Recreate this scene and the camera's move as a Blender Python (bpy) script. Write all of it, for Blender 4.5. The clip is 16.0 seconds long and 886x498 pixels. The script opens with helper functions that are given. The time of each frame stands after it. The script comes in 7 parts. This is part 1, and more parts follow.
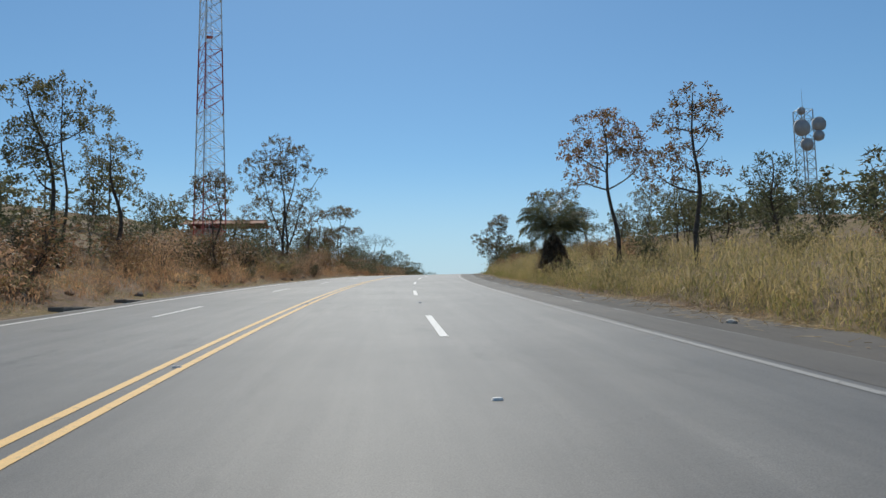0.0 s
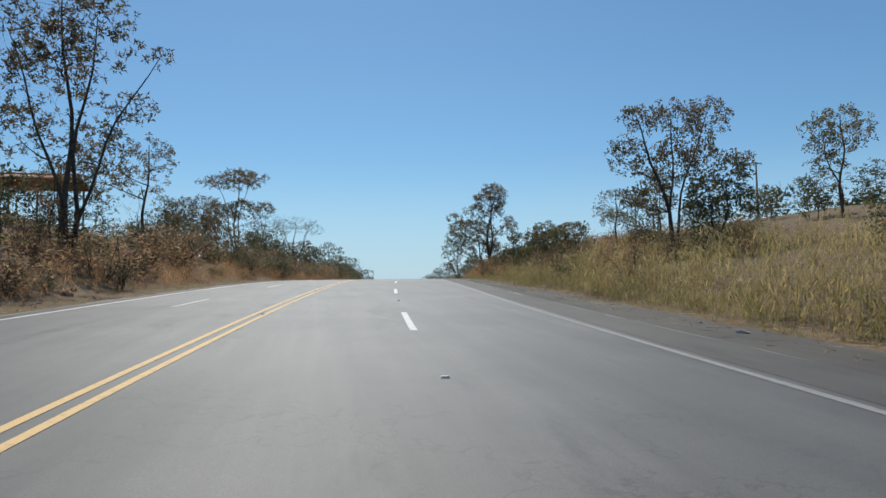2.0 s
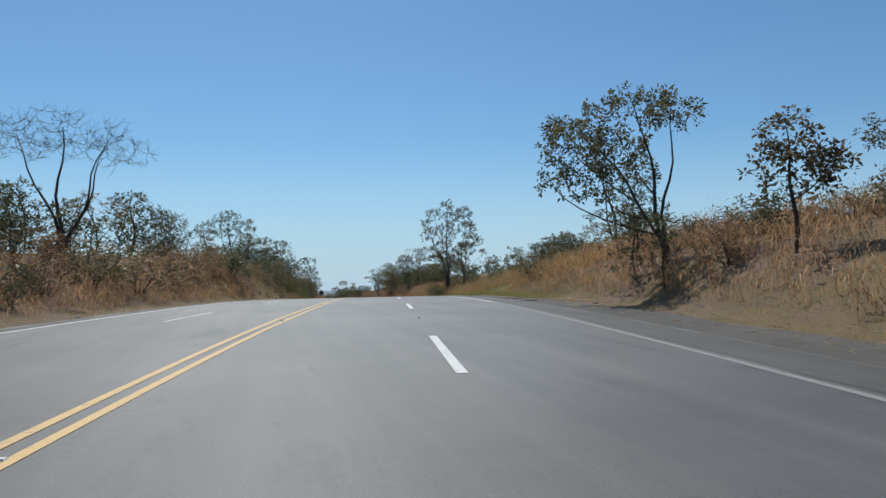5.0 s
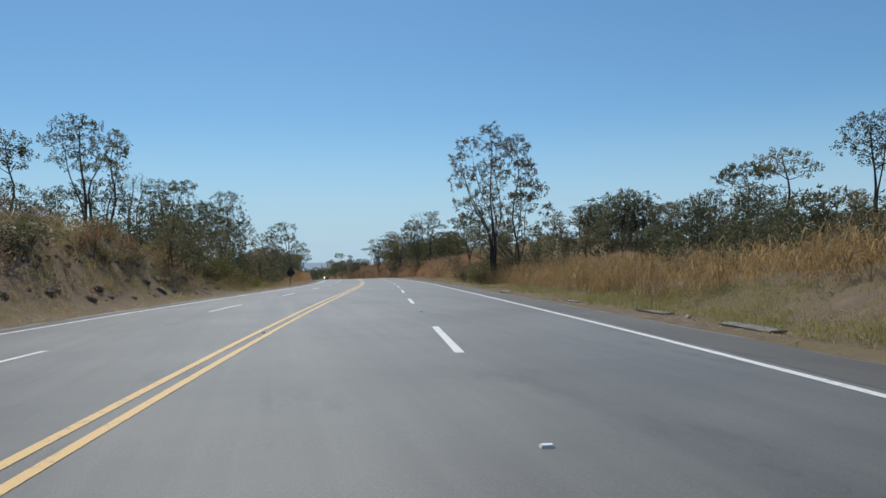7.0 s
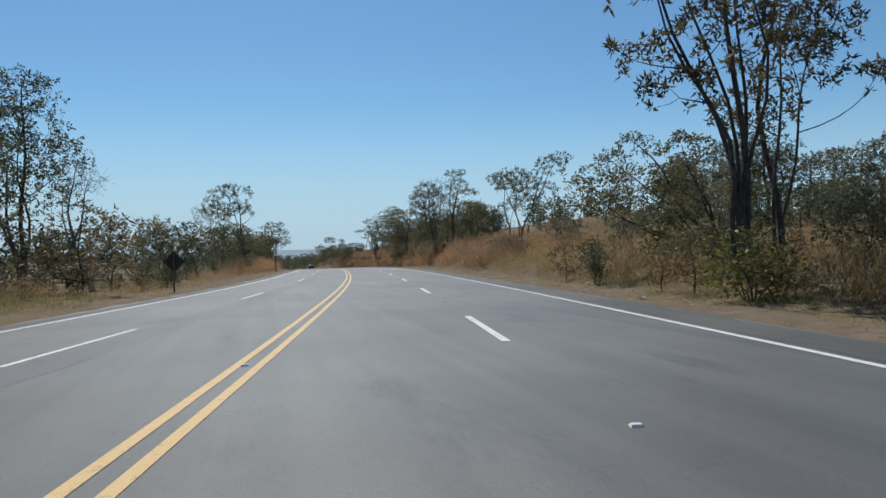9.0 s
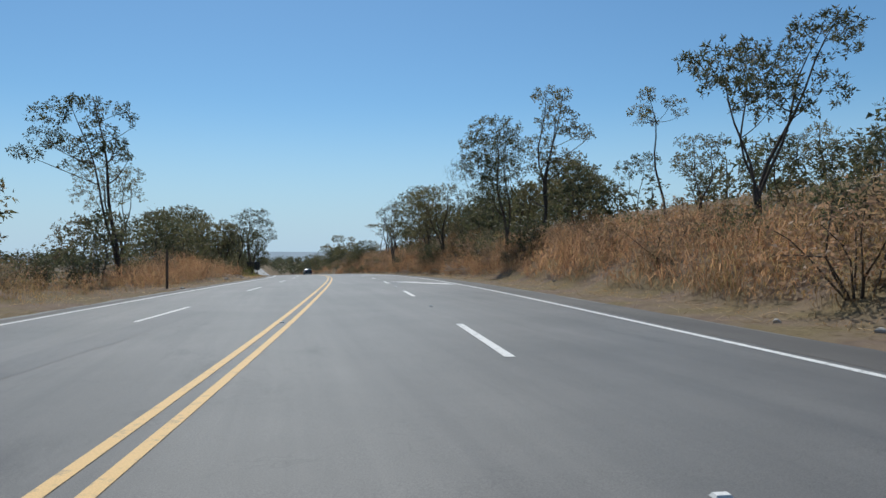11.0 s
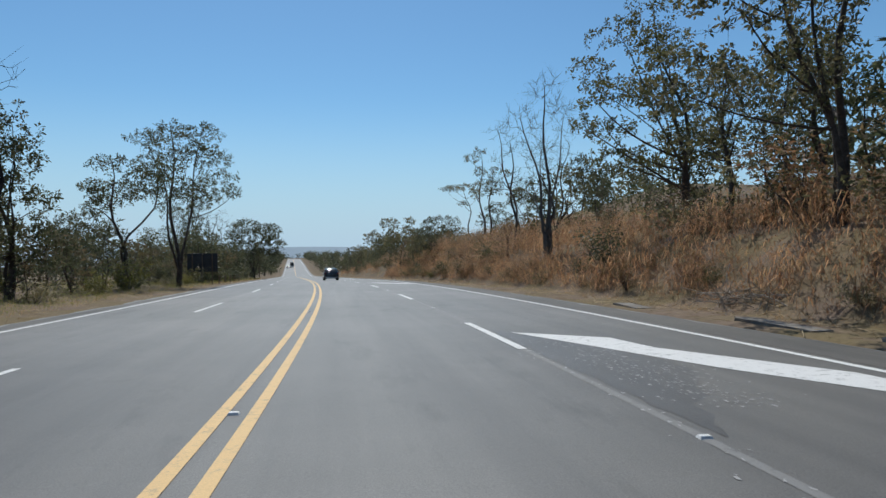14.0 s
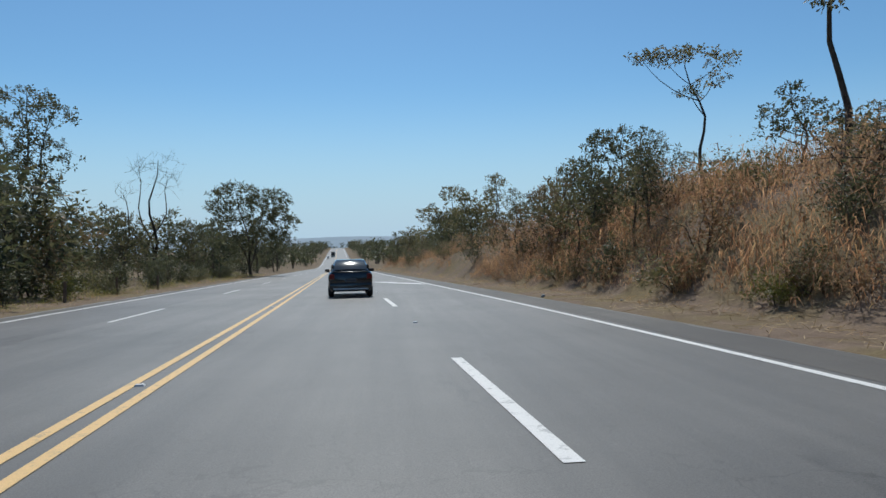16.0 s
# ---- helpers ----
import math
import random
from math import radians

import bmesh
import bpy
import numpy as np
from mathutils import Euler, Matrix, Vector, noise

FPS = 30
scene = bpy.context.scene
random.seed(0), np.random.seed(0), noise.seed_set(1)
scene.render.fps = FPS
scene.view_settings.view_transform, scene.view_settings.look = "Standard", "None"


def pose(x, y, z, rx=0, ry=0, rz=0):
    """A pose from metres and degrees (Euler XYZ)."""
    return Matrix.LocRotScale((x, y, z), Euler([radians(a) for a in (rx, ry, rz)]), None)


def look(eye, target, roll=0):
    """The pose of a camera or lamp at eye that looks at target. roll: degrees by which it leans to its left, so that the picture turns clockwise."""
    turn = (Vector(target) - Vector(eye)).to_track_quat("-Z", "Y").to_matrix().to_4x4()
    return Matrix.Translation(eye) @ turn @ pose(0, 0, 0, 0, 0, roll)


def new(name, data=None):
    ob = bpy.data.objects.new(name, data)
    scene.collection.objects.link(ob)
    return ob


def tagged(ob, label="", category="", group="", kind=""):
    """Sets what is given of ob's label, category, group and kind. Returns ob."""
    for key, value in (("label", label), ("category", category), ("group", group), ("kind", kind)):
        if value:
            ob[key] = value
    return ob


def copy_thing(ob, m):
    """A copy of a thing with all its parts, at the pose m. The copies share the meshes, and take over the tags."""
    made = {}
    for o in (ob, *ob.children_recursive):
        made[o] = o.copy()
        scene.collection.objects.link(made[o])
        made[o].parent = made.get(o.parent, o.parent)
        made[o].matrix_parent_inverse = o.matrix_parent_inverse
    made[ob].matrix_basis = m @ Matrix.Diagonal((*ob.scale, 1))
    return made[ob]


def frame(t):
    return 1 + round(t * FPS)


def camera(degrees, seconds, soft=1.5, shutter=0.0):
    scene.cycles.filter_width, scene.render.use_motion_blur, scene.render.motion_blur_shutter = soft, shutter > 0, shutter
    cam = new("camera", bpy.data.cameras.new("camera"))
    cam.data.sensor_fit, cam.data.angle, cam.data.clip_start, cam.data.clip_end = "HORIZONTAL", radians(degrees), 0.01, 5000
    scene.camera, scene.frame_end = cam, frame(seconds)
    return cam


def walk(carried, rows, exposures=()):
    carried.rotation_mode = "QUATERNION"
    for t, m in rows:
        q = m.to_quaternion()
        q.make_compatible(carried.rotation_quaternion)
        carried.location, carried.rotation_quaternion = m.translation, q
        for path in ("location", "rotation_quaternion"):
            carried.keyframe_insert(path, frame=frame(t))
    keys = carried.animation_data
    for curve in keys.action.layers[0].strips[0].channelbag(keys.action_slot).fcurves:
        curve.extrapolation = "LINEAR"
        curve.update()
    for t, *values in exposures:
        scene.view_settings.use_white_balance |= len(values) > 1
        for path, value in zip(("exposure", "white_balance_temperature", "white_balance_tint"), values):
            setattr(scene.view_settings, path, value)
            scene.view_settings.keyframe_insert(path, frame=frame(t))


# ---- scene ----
cam = camera(65.2, 16.0)
PATH = [
    (0, (-1.260, 3.899, 1.591), (-1.111, 5.886, 1.757), -1.17),
    (0.5, (-1.501, 15.540, 2.398), (-1.306, 17.524, 2.557), -0.65),
    (1, (-1.475, 26.989, 3.082), (-1.231, 28.967, 3.243), -0.64),
    (1.5, (-1.239, 38.592, 3.782), (-0.941, 40.563, 3.943), -0.74),
    (2, (-0.698, 50.259, 4.571), (-0.354, 52.223, 4.723), -0.70),
    (2.5, (0.110, 61.806, 5.251), (0.488, 63.765, 5.389), -1.30),
    (3, (1.041, 73.297, 5.925), (1.436, 75.251, 6.084), -1.08),
    (3.5, (2.099, 84.473, 6.598), (2.512, 86.424, 6.747), -1.64),
    (4, (3.095, 96.079, 7.191), (3.536, 98.024, 7.343), -1.12),
    (4.5, (4.441, 107.555, 7.757), (4.906, 109.495, 7.891), -1.14),
    (5, (5.969, 119.154, 8.215), (6.456, 121.090, 8.324), -1.21),
    (5.5, (7.674, 130.744, 8.555), (8.177, 132.678, 8.638), -1.28),
    (6, (9.525, 142.197, 8.776), (10.038, 144.128, 8.833), -1.35),
    (6.5, (11.331, 153.396, 8.886), (11.822, 155.334, 8.923), -1.37),
    (7, (12.972, 164.509, 8.948), (13.457, 166.449, 8.976), -1.08),
    (7.5, (14.484, 175.559, 8.820), (14.985, 177.496, 8.821), -0.95),
    (8, (16.068, 186.784, 8.606), (16.576, 188.719, 8.615), -1.06),
    (8.5, (17.945, 199.502, 8.364), (18.449, 201.438, 8.363), -0.84),
    (9, (19.877, 211.910, 8.146), (20.372, 213.848, 8.135), -1.24),
    (9.5, (21.908, 224.254, 7.892), (22.400, 226.192, 7.881), -1.16),
    (10, (23.813, 236.380, 7.642), (24.297, 238.321, 7.633), -0.98),
    (10.5, (25.585, 248.493, 7.402), (26.055, 250.438, 7.398), -0.76),
    (11, (27.204, 260.810, 7.187), (27.654, 262.760, 7.188), -0.58),
    (11.5, (28.684, 273.535, 6.987), (29.109, 275.490, 6.991), -0.50),
    (12, (29.877, 286.376, 6.771), (30.284, 288.334, 6.777), -0.23),
    (12.5, (30.827, 299.608, 6.597), (31.208, 301.571, 6.587), -0.68),
    (13, (31.662, 313.045, 6.265), (32.015, 315.013, 6.239), -1.01),
    (13.5, (32.386, 326.304, 5.946), (32.729, 328.274, 5.942), -0.75),
    (14, (33.103, 339.018, 5.630), (33.411, 340.994, 5.620), -0.42),
    (14.5, (33.606, 352.321, 5.269), (33.903, 354.298, 5.254), -0.49),
    (15, (34.018, 365.801, 4.894), (34.260, 367.785, 4.865), -1.34),
    (15.5, (34.061, 379.358, 4.459), (34.275, 381.346, 4.436), -1.56),
    (16, (33.864, 393.115, 4.038), (34.042, 395.106, 3.998), -0.88),
]
walk(cam, [(t, look(eye, target, roll)) for t, eye, target, roll in PATH], [(0, -0.06, 6540, 7), (4, -0.09, 6440, 7), (6.5, -0.19, 6250, 7), (9, -0.18, 6270, 7), (11.5, -0.14, 6230, 7), (16, -0.17, 6180, 7)])

# ---------------------------------------------------------------- light
SUN_ELEVATION, SUN_BEARING = 52.0, 2.0        # degrees; bearing to the left of +y
world = bpy.data.worlds.new("sky")
scene.world = world
world.use_nodes = True
wn, wl = world.node_tree.nodes, world.node_tree.links
sky = wn.new("ShaderNodeTexSky")
sky.sky_type = "NISHITA"
sky.sun_disc = False
sky.sun_elevation = radians(SUN_ELEVATION)
sky.sun_rotation = radians(-SUN_BEARING)
sky.air_density, sky.dust_density, sky.ozone_density = 1.0, 0.3, 1.8
tone = wn.new("ShaderNodeMix")
tone.data_type, tone.blend_type = "RGBA", "MULTIPLY"
tone.inputs[0].default_value, tone.inputs[7].default_value = 1.0, (0.71, 0.975, 1.11, 1)
wl.new(sky.outputs[0], tone.inputs[6])
# pale haze low over the horizon, all round
where = wn.new("ShaderNodeTexCoord")
split = wn.new("ShaderNodeSeparateXYZ")
wl.new(where.outputs["Generated"], split.inputs[0])
low = wn.new("ShaderNodeMapRange")
low.interpolation_type = "SMOOTHSTEP"
for i, v in enumerate((-0.02, 0.22, 0.9, 0.0)):
    low.inputs[i + 1].default_value = v
wl.new(split.outputs[2], low.inputs[0])
haze = wn.new("ShaderNodeMix")
haze.data_type, haze.blend_type = "RGBA", "MIX"
haze.inputs[7].default_value = (5.5, 7.25, 9.0, 1)
wl.new(low.outputs[0], haze.inputs[0])
wl.new(tone.outputs[2], haze.inputs[6])
wl.new(haze.outputs[2], wn["Background"].inputs[0])
wn["Background"].inputs[1].default_value = 0.092
sun_data = bpy.data.lights.new("sun", "SUN")
sun_data.energy, sun_data.angle, sun_data.color = 4.4, radians(0.53), (1.0, 0.95, 0.87)
sun = new("sun", sun_data)
se, sb = radians(SUN_ELEVATION), radians(SUN_BEARING)
sun_way = Vector((-math.sin(sb) * math.cos(se), math.cos(sb) * math.cos(se), math.sin(se)))
sun.matrix_world = look(sun_way * 100, (0, 0, 0))


# ---------------------------------------------------------------- materials
def node_material(name):
    mat = bpy.data.materials.new(name)
    mat.use_nodes = True
    nt = mat.node_tree
    return mat, nt.nodes, nt.links, nt.nodes["Principled BSDF"]


def noise_node(nodes, links, scale, detail=5.0, rough=0.6, stretch=None):
    coord = nodes.new("ShaderNodeNewGeometry").outputs["Position"]
    if stretch:
        mapping = nodes.new("ShaderNodeMapping")
        mapping.inputs["Scale"].default_value = stretch
        links.new(coord, mapping.inputs[0])
        coord = mapping.outputs[0]
    n = nodes.new("ShaderNodeTexNoise")
    n.inputs["Scale"].default_value, n.inputs["Detail"].default_value, n.inputs["Roughness"].default_value = scale, detail, rough
    links.new(coord, n.inputs["Vector"])
    return n.outputs["Fac"]


def ramp(nodes, links, fac, stops):
    r = nodes.new("ShaderNodeValToRGB")
    while len(r.color_ramp.elements) < len(stops):
        r.color_ramp.elements.new(0.5)
    for e, (p, c) in zip(r.color_ramp.elements, stops):
        e.position, e.color = p, (*c, 1)
    links.new(fac, r.inputs[0])
    return r.outputs[0]


def mixed(nodes, links, kind, fac, a, b):
    m = nodes.new("ShaderNodeMix")
    m.data_type, m.blend_type = "RGBA", kind
    for value, socket in ((fac, m.inputs[0]), (a, m.inputs[6]), (b, m.inputs[7])):
        if isinstance(value, (int, float)):
            socket.default_value = value
        elif isinstance(value, tuple):
            socket.default_value = (*value, 1)
        else:
            links.new(value, socket)
    return m.outputs[2]


def bumped(nodes, links, bsdf, fac, strength, distance):
    b = nodes.new("ShaderNodeBump")
    b.inputs["Strength"].default_value, b.inputs["Distance"].default_value = strength, distance
    links.new(fac, b.inputs["Height"])
    links.new(b.outputs[0], bsdf.inputs["Normal"])


def surface(name, dark, light, scale=3.0, fine=40.0, roughness=0.8, metal=0.0, bump=0.3, distance=0.01, specular=0.5):
    """A plain surface with large stains and fine grain."""
    mat, nodes, links, bsdf = node_material(name)
    big = ramp(nodes, links, noise_node(nodes, links, scale), [(0.3, dark), (0.7, light)])
    small = noise_node(nodes, links, fine, 3.0)
    tone = ramp(nodes, links, small, [(0.3, (0.8, 0.8, 0.8)), (0.7, (1.1, 1.1, 1.1))])
    links.new(mixed(nodes, links, "MULTIPLY", 1.0, big, tone), bsdf.inputs["Base Color"])
    bsdf.inputs["Roughness"].default_value, bsdf.inputs["Metallic"].default_value = roughness, metal
    bsdf.inputs["Specular IOR Level"].default_value = specular
    bumped(nodes, links, bsdf, small, bump, distance)
    return mat


def foliage(name, colours, through_light=0.48, roughness=0.55):
    """Leaves or blades: a colour for each piece, and light that passes through them."""
    mat, nodes, links, bsdf = node_material(name)
    island = nodes.new("ShaderNodeNewGeometry").outputs["Random Per Island"]
    n = len(colours)
    c = ramp(nodes, links, island, [(i / (n - 1), col) for i, col in enumerate(colours)])
    each = nodes.new("ShaderNodeObjectInfo").outputs["Random"]
    tone = ramp(nodes, links, each, [(0.0, (0.86, 0.87, 0.83)), (1.0, (1.34, 1.24, 1.22))])
    big = ramp(nodes, links, noise_node(nodes, links, 0.35, 3.0), [(0.35, (0.75, 0.75, 0.75)), (0.65, (1.2, 1.15, 1.05))])
    c = mixed(nodes, links, "MULTIPLY", 1.0, mixed(nodes, links, "MULTIPLY", 1.0, c, tone), big)
    links.new(c, bsdf.inputs["Base Color"])
    bsdf.inputs["Roughness"].default_value = roughness
    bsdf.inputs["Specular IOR Level"].default_value = 0.35
    glow = nodes.new("ShaderNodeBsdfTranslucent")
    links.new(c, glow.inputs[0])
    mix = nodes.new("ShaderNodeMixShader")
    mix.inputs[0].default_value = through_light
    links.new(bsdf.outputs[0], mix.inputs[1])
    links.new(glow.outputs[0], mix.inputs[2])
    links.new(mix.outputs[0], nodes["Material Output"].inputs[0])
    return mat


def asphalt_material(name, dark, light, roughness):
    mat, nodes, links, bsdf = node_material(name)
    big = ramp(nodes, links, noise_node(nodes, links, 0.16, 5.0, 0.65), [(0.35, dark), (0.65, light)])
    long = ramp(nodes, links, noise_node(nodes, links, 1.0, 5.0, 0.65, (1.6, 0.045, 1.0)), [(0.3, (0.78, 0.78, 0.79)), (0.7, (1.17, 1.165, 1.15))])
    stain = ramp(nodes, links, noise_node(nodes, links, 0.8, 7.0, 0.7, (0.9, 0.22, 1.0)), [(0.30, (0.55, 0.55, 0.56)), (0.42, (1, 1, 1))])
    crack = nodes.new("ShaderNodeTexVoronoi")
    crack.feature = "DISTANCE_TO_EDGE"
    crack.inputs["Scale"].default_value = 0.55
    wob = nodes.new("ShaderNodeVectorMath")
    geo = nodes.new("ShaderNodeNewGeometry").outputs["Position"]
    shake = nodes.new("ShaderNodeTexNoise")
    shake.inputs["Scale"].default_value = 2.5
    links.new(geo, shake.inputs["Vector"])
    links.new(geo, wob.inputs[0])
    links.new(shake.outputs["Color"], wob.inputs[1])
    links.new(wob.outputs[0], crack.inputs["Vector"])
    lines = ramp(nodes, links, crack.outputs["Distance"], [(0.003, (0.74, 0.74, 0.74)), (0.010, (1, 1, 1))])
    where = ramp(nodes, links, noise_node(nodes, links, 0.09, 2.0), [(0.5, (0, 0, 0)), (0.6, (1, 1, 1))])
    lines = mixed(nodes, links, "MIX", where, (1.0, 1.0, 1.0), lines)
    grain = noise_node(nodes, links, 90.0, 2.0)
    speck = ramp(nodes, links, grain, [(0.3, (0.65, 0.65, 0.65)), (0.7, (1.3, 1.3, 1.3))])
    c = big
    for layer in (long, stain, lines, speck):
        c = mixed(nodes, links, "MULTIPLY", 1.0, c, layer)
    links.new(c, bsdf.inputs["Base Color"])
    bsdf.inputs["Roughness"].default_value = roughness
    bsdf.inputs["Specular IOR Level"].default_value = 0.45
    bumped(nodes, links, bsdf, grain, 0.25, 0.005)
    return mat


def paint_material(name, colour, worn):
    mat, nodes, links, bsdf = node_material(name)
    wear = noise_node(nodes, links, 7.0, 8.0, 0.75)
    c = ramp(nodes, links, wear, [(0.36, worn), (0.46, colour)])
    grain = noise_node(nodes, links, 90.0, 2.0)
    tone = ramp(nodes, links, grain, [(0.3, (0.85, 0.85, 0.85)), (0.7, (1.08, 1.08, 1.08))])
    links.new(mixed(nodes, links, "MULTIPLY", 1.0, c, tone), bsdf.inputs["Base Color"])
    bsdf.inputs["Roughness"].default_value = 0.7
    bumped(nodes, links, bsdf, grain, 0.3, 0.004)
    return mat


def ground_material():
    """Dry grass, straw and red-brown soil, mixed in patches."""
    mat, nodes, links, bsdf = node_material("dry_ground")
    soil = ramp(nodes, links, noise_node(nodes, links, 1.5, 6.0, 0.7), [(0.3, (0.138, 0.104, 0.080)), (0.7, (0.252, 0.192, 0.146))])
    straw = ramp(nodes, links, noise_node(nodes, links, 9.0, 6.0, 0.75), [(0.3, (0.10, 0.082, 0.045)), (0.55, (0.21, 0.165, 0.095)), (0.75, (0.11, 0.115, 0.05))])
    patch = ramp(nodes, links, noise_node(nodes, links, 0.33, 5.0, 0.65), [(0.42, (0, 0, 0)), (0.58, (1, 1, 1))])
    fine = ramp(nodes, links, noise_node(nodes, links, 45.0, 4.0, 0.8), [(0.3, (0.5, 0.48, 0.46)), (0.7, (1.25, 1.22, 1.18))])
    links.new(mixed(nodes, links, "MULTIPLY", 1.0, mixed(nodes, links, "MIX", patch, soil, straw), fine), bsdf.inputs["Base Color"])
    bsdf.inputs["Roughness"].default_value = 0.95
    bsdf.inputs["Specular IOR Level"].default_value = 0.1
    bumped(nodes, links, bsdf, noise_node(nodes, links, 20.0, 6.0, 0.7), 0.5, 0.03)
    return mat


ASPHALT = asphalt_material("asphalt", (0.088, 0.084, 0.077), (0.132, 0.125, 0.114), 0.55)
SHOULDER = asphalt_material("dusty_shoulder_asphalt", (0.058, 0.054, 0.049), (0.093, 0.085, 0.075), 0.75)
WHITE_PAINT = paint_material("white_road_paint", (0.66, 0.65, 0.625), (0.32, 0.32, 0.31))
ARROW_PAINT = paint_material("worn_arrow_paint", (0.64, 0.63, 0.61), (0.34, 0.335, 0.325))
YELLOW_PAINT = paint_material("yellow_road_paint", (0.66, 0.43, 0.175), (0.42, 0.30, 0.155))
WORN_EDGE = paint_material("dusty_white_paint", (0.24, 0.235, 0.225), (0.12, 0.117, 0.112))
DARK_VERGE = asphalt_material("dusty_dark_gravel", (0.060, 0.055, 0.049), (0.105, 0.094, 0.081), 0.9)
WORN_PAINT = paint_material("faded_white_paint", (0.175, 0.17, 0.163), (0.12, 0.116, 0.11))
PATCH_ASPHALT = asphalt_material("repair_asphalt", (0.074, 0.070, 0.066), (0.108, 0.102, 0.096), 0.55)
FRESH_TAR = asphalt_material("fresh_tar", (0.068, 0.066, 0.063), (0.100, 0.096, 0.091), 0.5)
WORN_FLAKE = paint_material("flaking_white_paint", (0.32, 0.31, 0.30), (0.19, 0.185, 0.18))
GROUND = ground_material()
CONCRETE = surface("concrete", (0.30, 0.28, 0.25), (0.45, 0.42, 0.38), 2.0, 30.0, 0.9, 0, 0.4, 0.01)
DUSTY_CONCRETE = surface("dusty_concrete", (0.13, 0.115, 0.10), (0.24, 0.215, 0.185), 2.0, 30.0, 0.92, 0, 0.4, 0.01)
BARK = surface("bark", (0.055, 0.042, 0.033), (0.13, 0.105, 0.085), 4.0, 22.0, 0.9, 0, 0.8, 0.03, 0.2)
PALE_BARK = surface("pale_bark", (0.085, 0.072, 0.062), (0.17, 0.15, 0.13), 4.0, 22.0, 0.9, 0, 0.8, 0.03, 0.2)
DEAD_BARK = surface("dead_bark", (0.030, 0.025, 0.021), (0.070, 0.058, 0.048), 4.0, 22.0, 0.95, 0, 0.8, 0.03, 0.1)
LEAF_DARK = foliage("dark_green_leaves", [(0.046, 0.060, 0.032), (0.082, 0.098, 0.052), (0.128, 0.132, 0.070), (0.104, 0.098, 0.066)])
LEAF_OLIVE = foliage("olive_leaves", [(0.078, 0.090, 0.044), (0.142, 0.144, 0.070), (0.205, 0.180, 0.094), (0.124, 0.112, 0.070)])
LEAF_RUST = foliage("rust_brown_leaves", [(0.140, 0.092, 0.054), (0.245, 0.132, 0.076), (0.150, 0.130, 0.060), (0.310, 0.172, 0.100)])
LEAF_BROWN = foliage("brownish_green_leaves", [(0.085, 0.078, 0.046), (0.150, 0.118, 0.066), (0.105, 0.104, 0.054), (0.215, 0.140, 0.090)])
LEAF_LAYER = foliage("yellowing_layered_leaves", [(0.085, 0.095, 0.032), (0.165, 0.150, 0.052), (0.120, 0.112, 0.048)])
LEAF_LIGHT = foliage("yellow_green_leaves", [(0.10, 0.12, 0.03), (0.20, 0.20, 0.05), (0.15, 0.13, 0.05)], 0.45)
LEAF_DRY = foliage("withered_leaves", [(0.190, 0.135, 0.092), (0.300, 0.205, 0.135), (0.400, 0.265, 0.165), (0.215, 0.185, 0.100)], 0.55)
GRASS_GOLD = foliage("golden_green_grass", [(0.165, 0.170, 0.060), (0.300, 0.260, 0.120), (0.410, 0.335, 0.185), (0.215, 0.215, 0.080)], 0.55, 0.6)
GRASS_TAN = foliage("tan_dry_grass", [(0.320, 0.200, 0.090), (0.480, 0.310, 0.150), (0.270, 0.205, 0.085), (0.540, 0.380, 0.210)], 0.55, 0.6)
GRASS_RUST = foliage("red_brown_dry_grass", [(0.275, 0.140, 0.080), (0.460, 0.255, 0.145), (0.600, 0.375, 0.230), (0.330, 0.235, 0.115)], 0.7, 0.6)
GRASS_GREEN = foliage("fresh_green_grass", [(0.14, 0.17, 0.045), (0.25, 0.26, 0.07), (0.36, 0.31, 0.11)], 0.55, 0.6)
STRAW = foliage("cut_straw", [(0.30, 0.22, 0.12), (0.45, 0.34, 0.20), (0.22, 0.15, 0.08)], 0.2, 0.7)
PALM_GREEN = foliage("palm_fronds", [(0.085, 0.105, 0.055), (0.14, 0.155, 0.085), (0.20, 0.19, 0.11)], 0.4, 0.4)
PALM_DEAD = foliage("dead_palm_fronds", [(0.10, 0.075, 0.052), (0.20, 0.15, 0.105)], 0.25, 0.8)
STEEL_RED = surface("red_tower_paint", (0.38, 0.06, 0.05), (0.5, 0.10, 0.08), 1.0, 30.0, 0.5, 0.0, 0.1, 0.003)
STEEL_WHITE = surface("white_tower_paint", (0.62, 0.62, 0.62), (0.78, 0.78, 0.77), 1.0, 30.0, 0.5, 0.0, 0.1, 0.003)
STEEL = surface("galvanised_steel", (0.35, 0.36, 0.37), (0.5, 0.5, 0.5), 2.0, 40.0, 0.5, 0.6, 0.1, 0.003)
DISH_GREY = surface("dish_cover", (0.32, 0.31, 0.31), (0.45, 0.44, 0.43), 0.7, 30.0, 0.6, 0.0, 0.05, 0.003)
ROOF_TILE = surface("clay_roof_sheet", (0.22, 0.10, 0.065), (0.36, 0.17, 0.10), 1.5, 20.0, 0.85, 0, 0.4, 0.02)
OLD_WOOD = surface("weathered_wood", (0.09, 0.065, 0.045), (0.18, 0.13, 0.09), 3.0, 30.0, 0.9, 0, 0.5, 0.01)
BOARD_BACK = surface("sign_back_metal", (0.035, 0.036, 0.038), (0.065, 0.065, 0.066), 1.5, 30.0, 0.55, 0.3, 0.1, 0.003)
WALL_PLASTER = surface("stained_plaster", (0.30, 0.25, 0.20), (0.48, 0.42, 0.36), 1.2, 20.0, 0.9, 0, 0.3, 0.01)
# distance haze put into the hills' colour as a pale blue emission
HAZE_GLOW_HILL, _n, _l, _p = node_material("far_hills_haze_glow")
